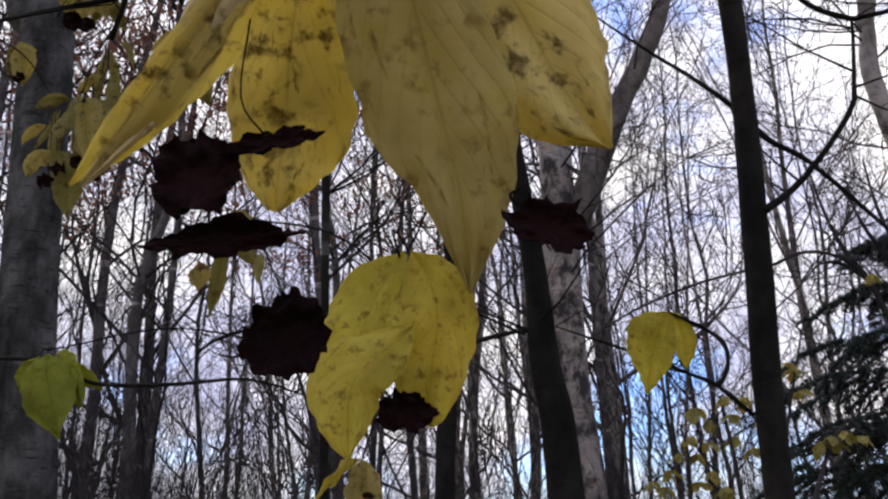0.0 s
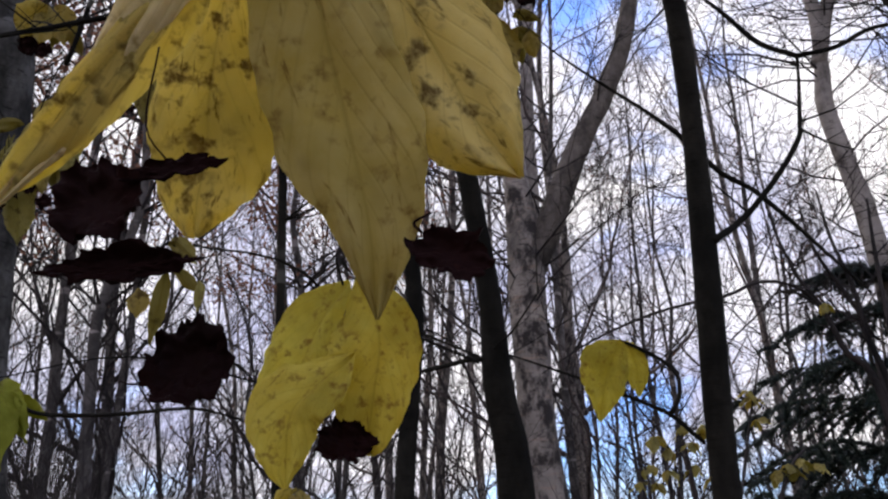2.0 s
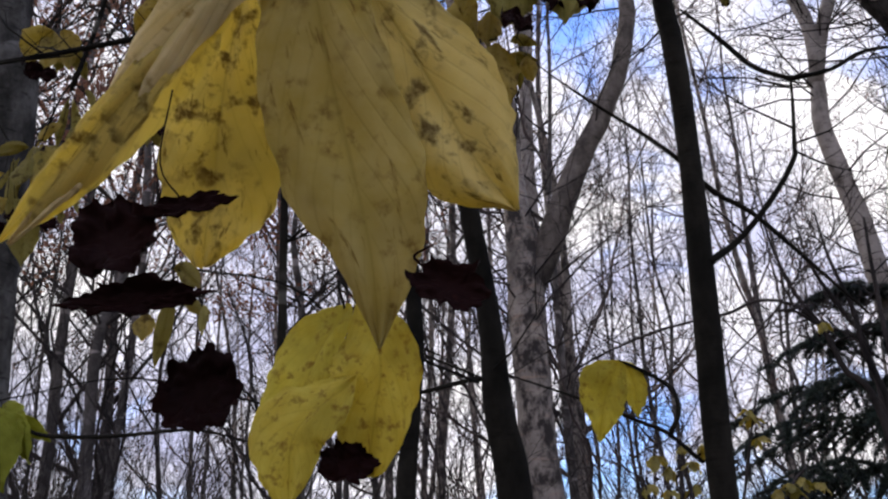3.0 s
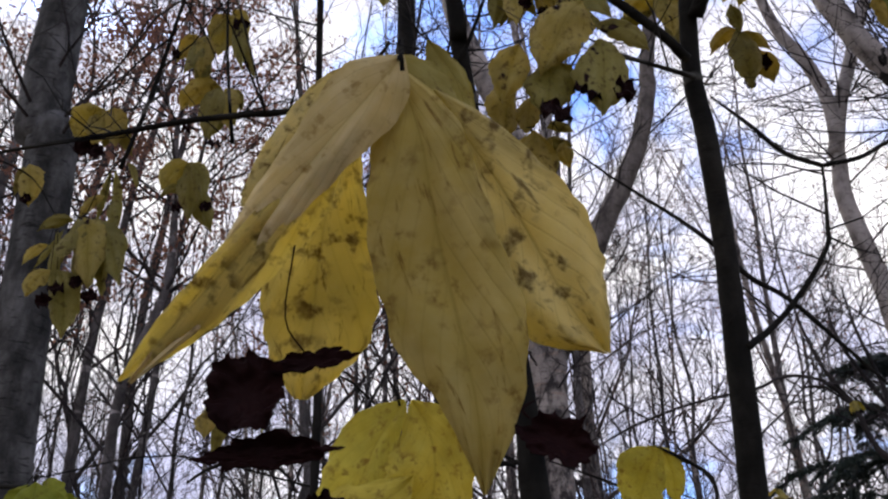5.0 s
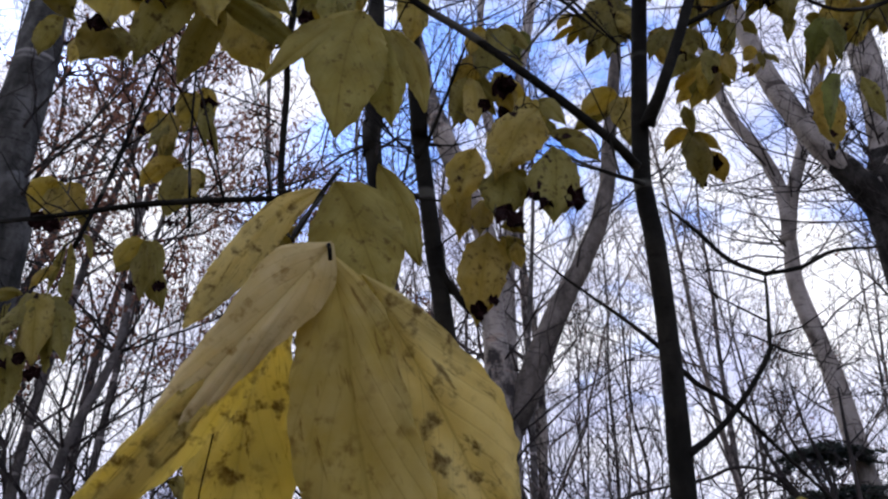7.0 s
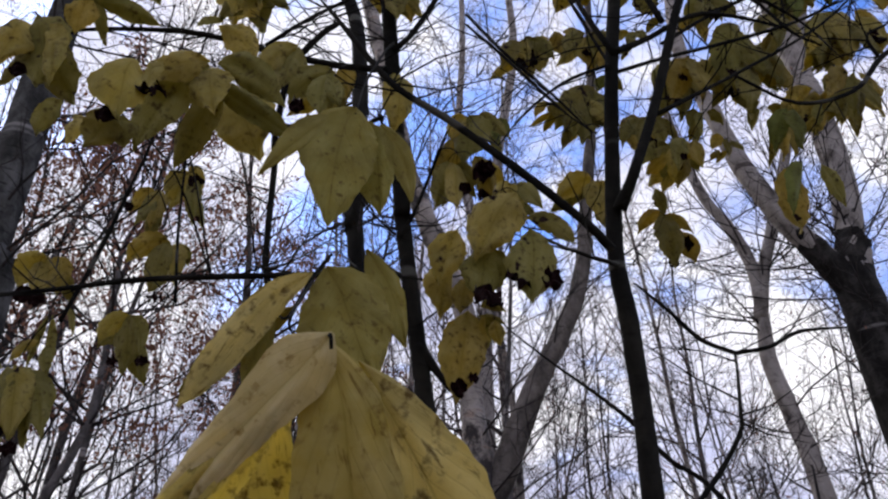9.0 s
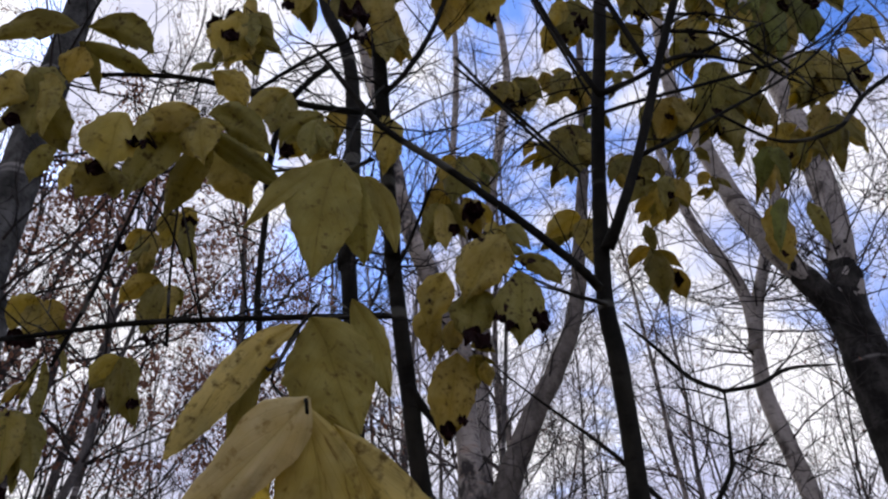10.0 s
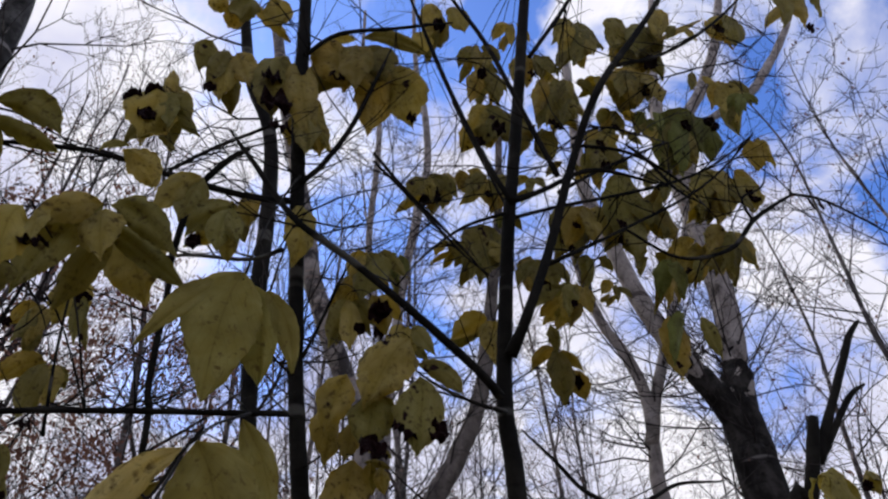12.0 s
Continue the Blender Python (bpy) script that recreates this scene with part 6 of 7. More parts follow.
frond((0.61, 1.728, 4.151), [(0.585, 1.709, 4.102, 0.49, 1.664, 3.878, 0.034), (0.604, 1.706, 4.111, 0.603, 1.686, 3.934, 0.026), (0.622, 1.701, 4.112, 0.702, 1.668, 3.954, 0.027)], 313, [(0.572, 1.688, 3.944, 0.048)], 1)
frond((1.374, 1.614, 4.374), [(1.343, 1.609, 4.34, 1.282, 1.634, 4.192, 0.039), (1.361, 1.6, 4.337, 1.31, 1.587, 4.11, 0.038), (1.398, 1.623, 4.37, 1.485, 1.62, 4.24, 0.041)], 314, [(1.352, 1.574, 4.187, 0.055)], 1)
frond((1.662, 1.593, 4.248), [(1.661, 1.62, 4.279, 1.527, 1.605, 4.114, 0.034), (1.64, 1.568, 4.21, 1.54, 1.54, 3.95, 0.03), (1.7, 1.618, 4.264, 1.706, 1.577, 4.058, 0.032)], 315, [(1.566, 1.553, 4.059, 0.043)], 1)
frond((1.228, 1.754, 5.355), [(1.198, 1.755, 5.322, 1.076, 1.746, 5.024, 0.036), (1.232, 1.783, 5.383, 1.153, 1.775, 5.094, 0.044), (1.234, 1.749, 5.346, 1.234, 1.735, 5.055, 0.039), (1.235, 1.728, 5.28, 1.309, 1.689, 5.05, 0.042)], 316, [(1.179, 1.714, 5.086, 0.052)], 1)
frond((1.645, 1.783, 4.996), [(1.6, 1.761, 4.946, 1.508, 1.768, 4.784, 0.032), (1.618, 1.765, 4.943, 1.543, 1.803, 4.732, 0.036), (1.636, 1.765, 4.948, 1.621, 1.763, 4.702, 0.037), (1.677, 1.794, 5.005, 1.771, 1.822, 4.929, 0.036)], 317, [(1.588, 1.743, 4.752, 0.05)], 1)
frond((0.99, 1.726, 4.706), [(0.957, 1.705, 4.666, 0.856, 1.72, 4.477, 0.04), (0.975, 1.713, 4.67, 0.933, 1.733, 4.505, 0.033), (0.982, 1.697, 4.637, 1.02, 1.734, 4.508, 0.037), (1.02, 1.743, 4.725, 1.086, 1.709, 4.54, 0.044)], 318, [], 1)
frond((-0.211, 0.9, 1.889), [(-0.211, 0.9, 1.885, -0.171, 0.89, 1.855, 0.014), (-0.242, 0.9, 1.829, -0.236, 0.89, 1.787, 0.014), (-0.169, 0.9, 1.836, -0.165, 0.89, 1.794, 0.007)], 400, [], 0)
frond((1.051, 1.566, 5.289), [(1.039, 1.584, 5.299, 0.926, 1.586, 5.094, 0.03), (1.037, 1.54, 5.232, 1.02, 1.57, 5.058, 0.026), (1.081, 1.588, 5.333, 1.142, 1.6, 5.18, 0.024)], 401, [], 1)
frond((1.155, 1.716, 4.578), [(1.122, 1.691, 4.523, 1.031, 1.722, 4.475, 0.019), (1.177, 1.726, 4.593, 1.223, 1.723, 4.512, 0.027)], 402, [], 0)
frond((1.306, 1.812, 4.52), [(1.3, 1.836, 4.533, 1.219, 1.885, 4.454, 0.02), (1.31, 1.791, 4.482, 1.353, 1.794, 4.394, 0.022)], 403, [], 2)
frond((1.567, 1.701, 5.164), [(1.55, 1.714, 5.152, 1.493, 1.763, 5.104, 0.027), (1.569, 1.707, 5.161, 1.549, 1.713, 5.004, 0.029), (1.579, 1.691, 5.149, 1.602, 1.701, 4.977, 0.025)], 404, [], 0)
frond((1.483, 1.567, 4.458), [(1.479, 1.591, 4.472, 1.435, 1.637, 4.402, 0.02), (1.495, 1.567, 4.439, 1.553, 1.554, 4.36, 0.018)], 405, [], 1)
frond((1.66, 1.565, 4.666), [(1.627, 1.552, 4.629, 1.584, 1.588, 4.559, 0.026), (1.686, 1.574, 4.684, 1.672, 1.538, 4.478, 0.021)], 406, [], 2)
frond((2.056, 1.52, 5.559), [(2.004, 1.502, 5.48, 1.938, 1.536, 5.38, 0.032), (2.093, 1.541, 5.581, 2.11, 1.522, 5.391, 0.029)], 407, [], 1)
frond((2.054, 1.556, 5.091), [(2.018, 1.545, 5.054, 1.903, 1.52, 4.836, 0.031), (2.048, 1.534, 5.045, 2.073, 1.498, 4.876, 0.025)], 408, [], 1)
frond((2.219, 1.51, 4.925), [(2.176, 1.498, 4.876, 2.105, 1.543, 4.778, 0.027), (2.189, 1.492, 4.868, 2.116, 1.517, 4.673, 0.031), (2.265, 1.536, 4.961, 2.287, 1.525, 4.843, 0.034)], 409, [], 2)
frond((1.594, 1.806, 3.928), [(1.584, 1.82, 3.926, 1.497, 1.795, 3.766, 0.021), (1.606, 1.805, 3.918, 1.701, 1.812, 3.878, 0.025)], 410, [], 0)
frond((1.262, 1.703, 3.766), [(1.246, 1.707, 3.752, 1.163, 1.663, 3.606, 0.023), (1.245, 1.68, 3.726, 1.188, 1.637, 3.555, 0.017), (1.257, 1.674, 3.725, 1.315, 1.689, 3.675, 0.02)], 411, [], 2)
frond((0.99, 1.85, 4.118), [(0.979, 1.863, 4.125, 0.946, 1.894, 4.053, 0.024), (1.009, 1.858, 4.122, 1.059, 1.904, 4.072, 0.019)], 412, [], 2)
frond((1.648, 1.569, 3.705), [(1.642, 1.585, 3.708, 1.565, 1.601, 3.636, 0.023), (1.638, 1.562, 3.686, 1.599, 1.574, 3.571, 0.022), (1.649, 1.558, 3.68, 1.674, 1.547, 3.608, 0.017)], 413, [], 1)
frond((1.277, 1.532, 4.767), [(1.275, 1.561, 4.796, 1.165, 1.528, 4.55, 0.024), (1.257, 1.507, 4.708, 1.205, 1.46, 4.488, 0.024), (1.28, 1.516, 4.722, 1.374, 1.535, 4.71, 0.026)], 414, [], 1)
frond((1.028, 1.876, 5.268), [(1.012, 1.886, 5.267, 0.934, 1.899, 5.099, 0.023), (1.035, 1.899, 5.277, 1.004, 1.885, 5.054, 0.023), (1.06, 1.906, 5.306, 1.129, 1.95, 5.24, 0.024)], 415, [], 1)
frond((0.642, 1.576, 3.622), [(0.634, 1.595, 3.627, 0.575, 1.598, 3.541, 0.015), (0.647, 1.594, 3.639, 0.654, 1.629, 3.586, 0.022), (0.661, 1.6, 3.637, 0.69, 1.625, 3.593, 0.02)], 416, [], 1)
frond((0.432, 1.561, 3.503), [(0.424, 1.579, 3.507, 0.365, 1.563, 3.393, 0.021), (0.427, 1.535, 3.472, 0.424, 1.492, 3.297, 0.023), (0.439, 1.533, 3.468, 0.467, 1.533, 3.384, 0.024)], 417, [], 2)
frond((0.267, 1.563, 3.294), [(0.255, 1.545, 3.274, 0.22, 1.59, 3.242, 0.019), (0.279, 1.57, 3.298, 0.326, 1.583, 3.223, 0.021)], 418, [], 0)
frond((1.378, 1.784, 3.704), [(1.353, 1.771, 3.681, 1.262, 1.726, 3.581, 0.022), (1.369, 1.772, 3.683, 1.334, 1.743, 3.568, 0.02), (1.382, 1.77, 3.682, 1.389, 1.722, 3.58, 0.019)], 419, [], 1)
frond((0.996, 1.573, 4.044), [(0.987, 1.587, 4.055, 0.917, 1.626, 4.009, 0.02), (1.005, 1.592, 4.067, 0.971, 1.578, 3.924, 0.018), (1.016, 1.583, 4.06, 1.033, 1.554, 3.956, 0.018)], 420, [], 1)
frond((2.722, 1.75, 6.341), [(2.728, 1.749, 6.295, 2.619, 1.752, 5.888, 0.061), (2.675, 1.757, 6.252, 2.472, 1.718, 5.877, 0.034)], 430, [], 1)
frond((3.688, 1.8, 7.257), [(3.414, 1.78, 7.015, 3.173, 1.76, 6.325, 0.086), (3.654, 1.791, 7.169, 3.445, 1.806, 6.516, 0.106), (3.807, 1.808, 7.152, 3.676, 1.806, 6.747, 0.071)], 431, [(3.425, 1.765, 6.422, 0.073)], 1)
frond((1.474, 1.6, 5.478), [(1.451, 1.602, 5.437, 1.349, 1.605, 5.12, 0.062), (1.468, 1.586, 5.384, 1.458, 1.571, 5.122, 0.049)], 432, [], 1)
frond((1.769, 1.7, 4.873), [(1.736, 1.686, 4.816, 1.662, 1.709, 4.663, 0.031), (1.755, 1.682, 4.801, 1.769, 1.698, 4.684, 0.029)], 433, [], 2)
frond((1.491, 1.6, 4.209), [(1.434, 1.583, 4.154, 1.311, 1.588, 3.763, 0.063), (1.472, 1.593, 4.107, 1.473, 1.576, 3.839, 0.058), (1.459, 1.614, 3.932, 1.35, 1.565, 3.62, 0.051)], 434, [(1.339, 1.565, 3.825, 0.041)], 1)
frond((1.225, 1.6, 3.97), [(1.198, 1.582, 3.924, 1.088, 1.606, 3.679, 0.054), (1.23, 1.6, 3.93, 1.193, 1.558, 3.681, 0.046)], 435, [(1.14, 1.565, 3.771, 0.035)], 0)
frond((1.583, 1.65, 3.771), [(1.58, 1.669, 3.77, 1.485, 1.695, 3.555, 0.037), (1.577, 1.635, 3.73, 1.535, 1.618, 3.502, 0.036)], 436, [], 2)
frond((1.582, 1.65, 3.491), [(1.597, 1.635, 3.448, 1.6, 1.61, 3.231, 0.03), (1.544, 1.655, 3.473, 1.41, 1.618, 3.189, 0.036)], 437, [], 2)
frond((1.122, 1.6, 3.509), [(1.107, 1.608, 3.497, 1.026, 1.562, 3.303, 0.033), (1.129, 1.587, 3.482, 1.135, 1.602, 3.363, 0.026)], 438, [(1.058, 1.565, 3.373, 0.028)], 1)
frond((1.253, 1.6, 4.78), [(1.223, 1.596, 4.737, 1.118, 1.58, 4.43, 0.046), (1.273, 1.604, 4.763, 1.266, 1.592, 4.516, 0.041)], 439, [], 1)
frond((2.109, 1.75, 4.5), [(2.034, 1.745, 4.453, 1.833, 1.698, 4.094, 0.06), (2.167, 1.759, 4.481, 2.194, 1.786, 4.326, 0.05), (2.113, 1.769, 4.489, 2.034, 1.772, 4.231, 0.056)], 440, [(2.175, 1.715, 4.316, 0.049)], 1)
frond((2.022, 1.75, 4.133), [(1.953, 1.744, 4.092, 1.83, 1.723, 3.857, 0.046), (2.022, 1.758, 4.108, 1.975, 1.762, 3.884, 0.046), (2.036, 1.735, 4.061, 2.011, 1.703, 3.849, 0.033)], 441, [], 1)

sprays(right_sapling, 130, 21, 0.34)
sprays(mid_sapling, 90, 22, 0.32)
sprays(left_sapling, 20, 23, 0.28)


# ---- the leaves that hang close before the lens ----
hanging = thing("hanging_leaves", (0.038, 0.323, 1.878), "drooping compound leaf, pale yellow with brown stains", "leaf")


sheet(hanging, YELLOW, 6, [(-0.011, 0.4, 1.905), (-0.026, 0.42, 1.862), (-0.036, 0.44, 1.808), (-0.04, 0.455, 1.763), (-0.044, 0.46, 1.733), (-0.046, 0.465, 1.711)], [0.0049, 0.0247, 0.0407, 0.0371, 0.0246, 0.0055], [0.0049, 0.0255, 0.044, 0.0452, 0.0278, 0.0055], (-0.1, -0.85, -0.5), (0.3, 0.35))
sheet(hanging, YELLOW, 7, [(-0.006, 0.345, 1.855), (-0.043, 0.36, 1.814), (-0.088, 0.38, 1.769), (-0.124, 0.4, 1.736), (-0.154, 0.412, 1.709)], [0.0036, 0.0107, 0.0128, 0.0107, 0.0011], [0.005, 0.0256, 0.0241, 0.0143, 0.0011], (-0.15, -0.85, -0.55), (0.3, 0.2))
sheet(hanging, PALE, 4, [(0.05, 0.345, 1.889), (0.088, 0.365, 1.836), (0.118, 0.385, 1.788), (0.14, 0.4, 1.752), (0.165, 0.42, 1.727)], [0.0074, 0.0275, 0.0402, 0.0365, 0.0011], [0.0074, 0.0323, 0.0468, 0.0336, 0.0011], (0.15, -0.85, -0.5), (0.3, 0.45))
# centre leaflet coloured as shaded, the left one after it as lit
sheet(hanging, SHADED_OCHRE, 3, [(0.026, 0.337, 1.901), (0.041, 0.345, 1.848), (0.051, 0.36, 1.79), (0.064, 0.375, 1.731), (0.074, 0.39, 1.683), (0.078, 0.4, 1.633)], [0.0103, 0.035, 0.0471, 0.0437, 0.0208, 0.001], [0.0125, 0.0303, 0.0391, 0.0444, 0.0309, 0.001], (0.0, -0.9, -0.4), (0.45, 0.45))
sheet(hanging, LIT_PALE, 5, [(0.03, 0.325, 1.902), (0.01, 0.33, 1.876), (-0.025, 0.345, 1.839), (-0.06, 0.365, 1.801), (-0.092, 0.39, 1.761), (-0.146, 0.41, 1.707)], [0.0086, 0.03, 0.0234, 0.0195, 0.0157, 0.0011], [0.0086, 0.0239, 0.0212, 0.015, 0.0112, 0.0011], (-0.1, -0.92, -0.3), (0.4, 0.35))
stalk(hanging, "leaf_stalk", [(0.03, 0.322, 1.886, 0.0015), (0.028, 0.32, 1.897, 0.0015), (0.017, 0.397, 1.93, 0.0015), (-0.023, 0.535, 2.023, 0.0018), (-0.029, 0.532, 2.043, 0.0019), (-0.027, 0.71, 2.213, 0.0024)], SAPLING_BARK, 8)

upper = thing("hanging_leaves", (-0.009, 0.706, 2.245), "compound leaf with broad drooping olive-yellow leaflets", "leaf")
sheet(upper, DUSKY, 10, [(0.045, 0.75, 2.304), (0.076, 0.755, 2.254), (0.096, 0.76, 2.2), (0.108, 0.765, 2.145)], [0.0065, 0.032, 0.0282, 0.0023], [0.0065, 0.024, 0.0157, 0.0023], (0.3, -0.9, -0.3), (0.3, 0.5))
sheet(upper, DUSKY, 20, [(-0.049, 0.75, 2.197), (-0.098, 0.755, 2.157), (-0.145, 0.76, 2.115), (-0.191, 0.765, 2.062)], [0.0038, 0.0241, 0.0266, 0.0022], [0.0038, 0.0211, 0.0207, 0.0022], (-0.1, -0.9, -0.4), (0.3, 0.3))
sheet(upper, DUSKY, 11, [(-0.079, 0.745, 2.18), (-0.093, 0.75, 2.145), (-0.101, 0.755, 2.104), (-0.108, 0.76, 2.07)], [0.004, 0.0158, 0.0155, 0.0023], [0.004, 0.019, 0.0186, 0.0023], (-0.1, -0.9, -0.4), (0.3, 0.3))
sheet(upper, PALE, 9, [(-0.028, 0.705, 2.224), (-0.075, 0.71, 2.186), (-0.121, 0.72, 2.122), (-0.157, 0.73, 2.067), (-0.181, 0.735, 2.029)], [0.0064, 0.0237, 0.0274, 0.0193, 0.0022], [0.0064, 0.0205, 0.0259, 0.0178, 0.0022], (-0.1, -0.9, -0.4), (0.35, 0.3))
sheet(upper, DUSKY, 8, [(-0.01, 0.7, 2.233), (0.012, 0.695, 2.192), (0.031, 0.69, 2.138), (0.047, 0.69, 2.095), (0.068, 0.69, 2.047)], [0.0129, 0.0615, 0.0701, 0.052, 0.0029], [0.0146, 0.0568, 0.0594, 0.0387, 0.0029], (0.1, -0.9, -0.35), (0.5, 0.5))
stalk(upper, "leaf_stalk", [(-0.004, 0.704, 2.258, 0.0025), (-0.031, 0.71, 2.212, 0.0028), (-0.057, 0.718, 2.156, 0.0023), (-0.078, 0.744, 2.185, 0.0016)], SAPLING_BARK, 7)
stalk(upper, "leaf_stalk", [(-0.017, 0.707, 2.234, 0.0024), (-0.016, 1.075, 2.49, 0.0029), (0.033, 1.535, 2.81, 0.0047)], SAPLING_BARK, 6)

broad = thing("hanging_leaves", (-0.001, 0.651, 2.488), "broad drooping olive-yellow leaf", "leaf")
sheet(broad, DUSKY, 14, [(0.055, 0.665, 2.488), (0.085, 0.675, 2.451), (0.103, 0.685, 2.405), (0.109, 0.69, 2.353)], [0.0083, 0.0231, 0.0212, 0.0016], [0.0083, 0.0182, 0.0131, 0.0016], (0.2, -0.8, -0.4), (0.3, 0.4))
sheet(broad, DUSKY, 19, [(0.034, 0.67, 2.5), (0.05, 0.675, 2.442), (0.058, 0.68, 2.376), (0.061, 0.685, 2.321)], [0.0118, 0.0345, 0.032, 0.0016], [0.0118, 0.0279, 0.0208, 0.0016], (0.1, -0.85, -0.5), (0.3, 0.3))
sheet(broad, DUSKY, 13, [(-0.019, 0.65, 2.486), (-0.048, 0.645, 2.447), (-0.078, 0.64, 2.403), (-0.113, 0.635, 2.338)], [0.0115, 0.0272, 0.0202, 0.0015], [0.0115, 0.0192, 0.014, 0.0015], (-0.15, -0.85, -0.45), (0.3, 0.3))
sheet(broad, DUSKY, 12, [(0.013, 0.65, 2.509), (0.001, 0.645, 2.459), (-0.006, 0.64, 2.392), (-0.009, 0.638, 2.327), (-0.01, 0.636, 2.257)], [0.0282, 0.0629, 0.056, 0.0315, 0.0022], [0.0299, 0.0533, 0.0575, 0.0391, 0.0022], (0.0, -0.9, -0.4), (0.45, 0.45))
stalk(broad, "leaf_stalk", [(0.016, 0.651, 2.493, 0.0022), (0.023, 0.832, 2.785, 0.0023), (0.056, 1.249, 3.406, 0.0033), (0.082, 1.459, 3.714, 0.0048)], SAPLING_BARK, 6)

low = thing("hanging_leaves", (0.006, 0.944, 1.841), "bright yellow lobed leaf with brown freckles", "leaf")
sheet(low, LEMON, 16, [(0.009, 0.965, 1.855), (-0.023, 0.96, 1.806), (-0.047, 0.955, 1.745), (-0.065, 0.95, 1.688), (-0.081, 0.95, 1.647)], [0.0165, 0.0601, 0.0628, 0.0487, 0.0021], [0.0135, 0.0293, 0.0428, 0.0417, 0.0021], (-0.3, -1, 0.2), (0.4, 0.0))
sheet(low, LEMON, 15, [(0.02, 0.945, 1.849), (0.043, 0.945, 1.807), (0.051, 0.945, 1.755), (0.043, 0.945, 1.698), (0.035, 0.945, 1.634), (0.034, 0.945, 1.629)], [0.0118, 0.0449, 0.0654, 0.0557, 0.0204, 0.002], [0.0118, 0.0493, 0.0626, 0.0529, 0.0204, 0.002], (0.3, -1, -0.4), (0.2, 0.5))
sheet(low, LEMON, 17, [(0.023, 0.905, 1.742), (-0.014, 0.9, 1.708), (-0.048, 0.9, 1.675), (-0.056, 0.9, 1.627), (-0.053, 0.9, 1.584)], [0.0082, 0.0467, 0.0737, 0.04, 0.0019], [0.0082, 0.04, 0.0434, 0.031, 0.0019], (-0.4, -1, 0.4), (0.15, 0.3))
single = thing("hanging_leaves", (0.558, 1.677, 1.941), "lone bright yellow leaf on a looped stalk", "leaf")
sheet(single, LEMON, 31, [(0.56, 1.68, 1.948), (0.532, 1.68, 1.906), (0.511, 1.68, 1.855), (0.5, 1.68, 1.812), (0.489, 1.68, 1.767)], [0.0153, 0.0658, 0.0551, 0.0273, 0.0025], [0.0153, 0.0379, 0.045, 0.0298, 0.0025], (-0.1, -1, 0.2), (0.3, 0.2))
sheet(single, LEMON, 32, [(0.569, 1.69, 1.948), (0.584, 1.69, 1.911), (0.589, 1.69, 1.868), (0.585, 1.69, 1.821)], [0.0103, 0.0382, 0.0328, 0.0025], [0.0154, 0.0357, 0.0303, 0.0025], (0.3, -1, 0.2), (0.2, 0.4))
stalk(single, "leaf_stalk", [(0.561, 1.687, 1.947, 0.0032), (0.631, 1.691, 1.913, 0.0038), (0.675, 1.697, 1.872, 0.0038), (0.679, 1.704, 1.823, 0.0038), (0.654, 1.71, 1.784, 0.0044)], SAPLING_BARK, 6)
stalk(low, "leaf_stalk", [(0.004, 0.944, 1.841, 0.0018), (-0.001, 0.959, 1.882, 0.0015), (0.053, 1.359, 1.909, 0.0021), (0.234, 1.712, 1.913, 0.0038)], SAPLING_BARK, 6)


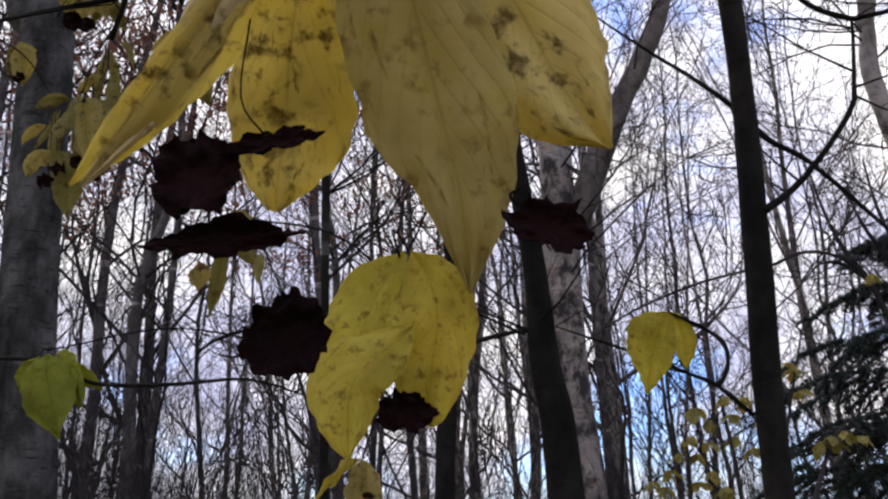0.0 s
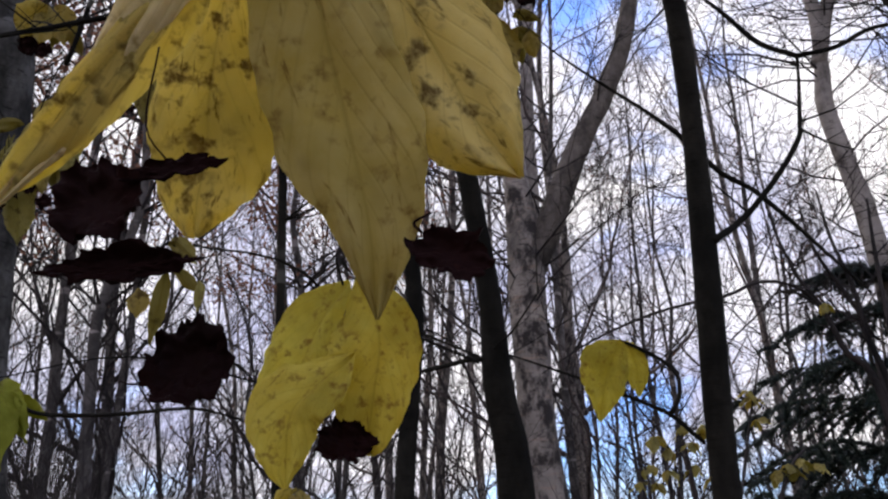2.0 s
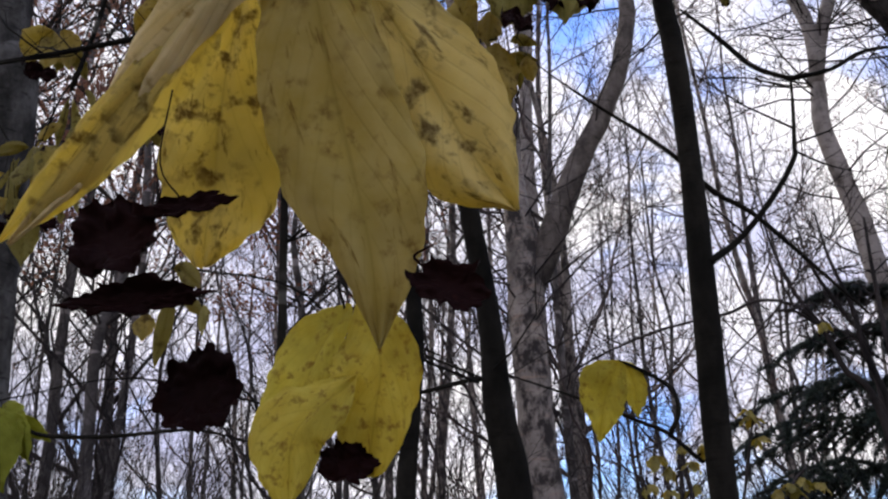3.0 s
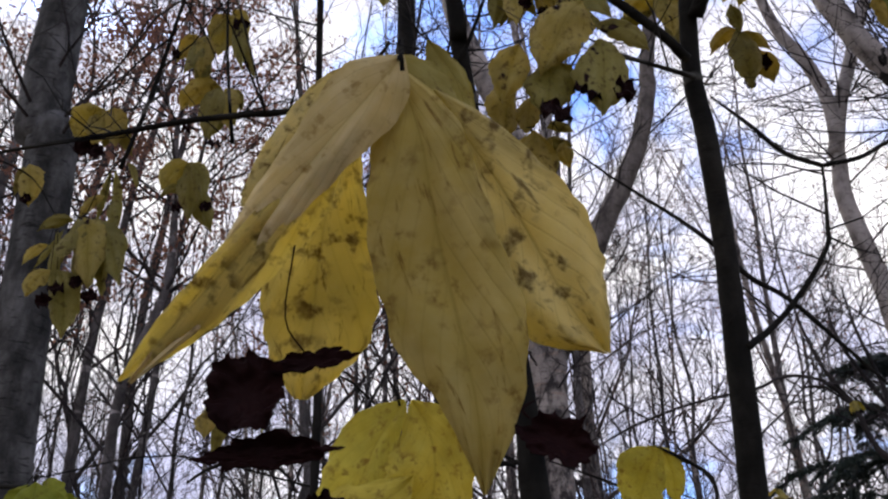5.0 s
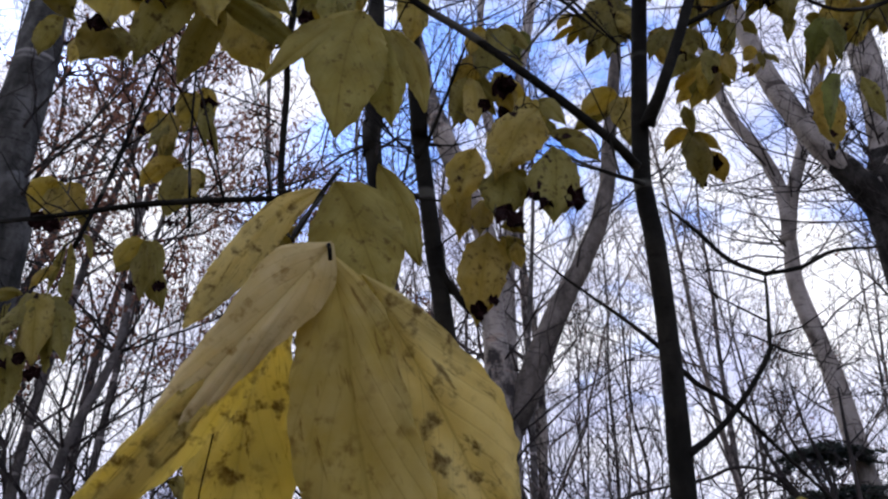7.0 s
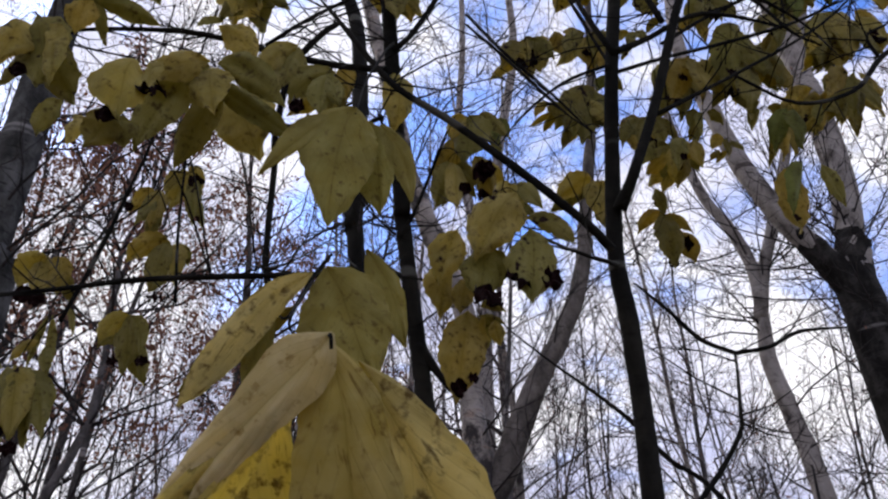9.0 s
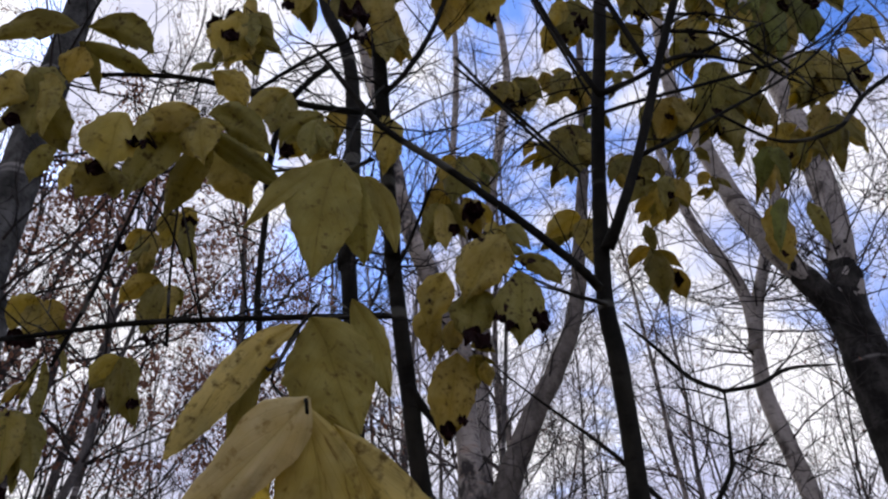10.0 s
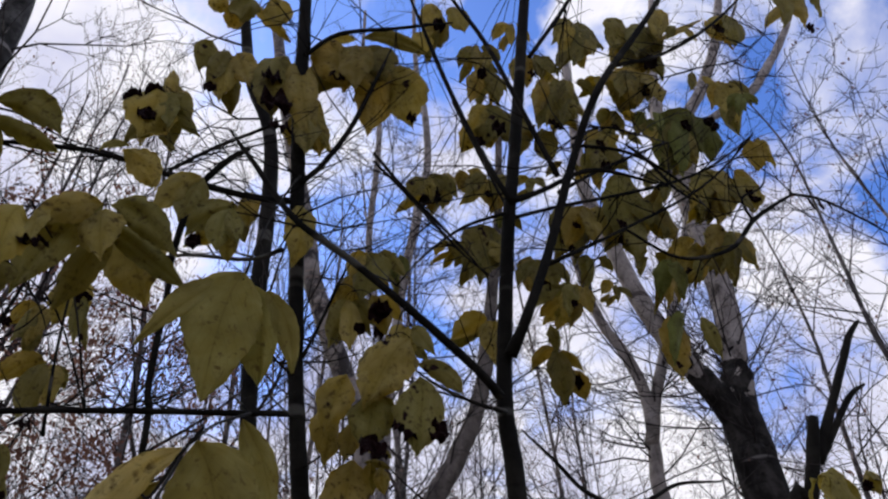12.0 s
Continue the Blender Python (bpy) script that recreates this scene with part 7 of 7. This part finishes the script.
def withered(at, tip, width, seed, face=(0, -1, 0.2), curl=0.5, rough=0.16, points=7, spike=0.22, stem=()):
    """A dead leaf, dark, crumpled, drawn up into points, on a dry stalk."""
    at, tip = Vector(at), Vector(tip)
    length = (tip - at).length
    leaf = thing("withered_leaf", at, "shrivelled dark maroon dead leaf caught on the yellow leaves", "leaf", "withered leaves")
    bm = bmesh.new()
    bm.loops.layers.uv.new("UVMap")
    rings, spokes = 12, 63
    off = Vector((seed * 3.1, seed * 1.7, 0))
    for side in (1, -1):
        rows = [[bm.verts.new((length / 2, 0, side * 0.0005))] * spokes]
        for i in range(1, rings + 1):
            row = []
            for k in range(spokes):
                a = math.tau * k / spokes
                sharp = abs((a * points / math.tau + 0.2 * noise.noise(Vector((math.cos(a) * 2, math.sin(a) * 2, seed * 5.0))) * 4) % 1.0 - 0.5) * 2
                lobe = 0.86 + spike * sharp**4 * (0.6 + noise.noise(Vector((math.cos(a) * 3, math.sin(a) * 3, seed + 9.0)))) + 0.12 * noise.noise(Vector((math.cos(a) * 2.5, math.sin(a) * 2.5, seed))) + 0.02 * (k % 3 - 1)
                r = lobe * i / rings
                x, y = r * math.cos(a), r * math.sin(a)
                w = noise.noise_vector(Vector((x * 2.2, y * 2.2, 0)) + off) * 0.9 + noise.noise_vector(Vector((x * 7, y * 7, 4)) + off) * 0.5
                q = Vector((length * (0.5 + 0.56 * x), width * 0.56 * y, width * curl * (0.5 * y * y + 0.3 * x * x)))
                row.append(bm.verts.new(q + Vector((w.x * 0.5, w.y * 0.5, w.z * 1.6)) * rough * width * (i / rings) + Vector((0, 0, side * 0.0005))))
            rows.append(row)
        for a, b in zip(rows, rows[1:]):
            for k in range(spokes):
                quad = [a[k], b[k], b[(k + 1) % spokes], a[(k + 1) % spokes]]
                if quad[0] is quad[3]:
                    quad.pop()
                bm.faces.new(quad if side > 0 else quad[::-1])
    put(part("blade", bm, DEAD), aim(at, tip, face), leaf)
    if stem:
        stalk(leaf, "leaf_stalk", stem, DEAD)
    return leaf


withered((-0.076, 0.346, 1.68), (-0.033, 0.346, 1.674), 0.047, 1, points=7, stem=((-0.073, 0.346, 1.686, 0.0008), (-0.068, 0.346, 1.701, 0.0006), (-0.066, 0.346, 1.707, 0.0003)))
withered((-0.042, 0.344, 1.693), (0.002, 0.344, 1.7), 0.0128, 2, points=9, spike=0.5, rough=0.3, stem=((-0.023, 0.345, 1.701, 0.0006), (-0.037, 0.345, 1.724, 0.0005), (-0.035, 0.345, 1.771, 0.0005)))
withered((-0.076, 0.346, 1.644), (-0.008, 0.346, 1.648), 0.0166, 3, points=9, spike=0.5, rough=0.35)
withered((-0.041, 0.397, 1.609), (0.004, 0.397, 1.609), 0.0485, 4, points=9, stem=((-0.038, 0.397, 1.603, 0.0008), (-0.048, 0.397, 1.601, 0.0006), (-0.055, 0.397, 1.603, 0.0003)))
withered((0.099, 0.366, 1.66), (0.138, 0.366, 1.651), 0.0265, 5, points=6, spike=0.4, stem=((0.103, 0.366, 1.669, 0.0008), (0.099, 0.366, 1.675, 0.0009), (0.109, 0.366, 1.681, 0.0004)))
withered((-0.021, 0.93, 1.64), (0.043, 0.93, 1.636), 0.0502, 6, points=7, spike=0.4)
# a clump of dead seeds by the branch's end, built from small withered leaves
for k in range(7):
    at = Vector((2.129, 1.419, 3.997)) + Vector((0.016 * k, 0.01 * (k % 3), -0.012 * (k % 4)))
    withered(at, at + Vector((0.02, 0.01, -0.025)), 0.018, 20 + k, curl=0.4)
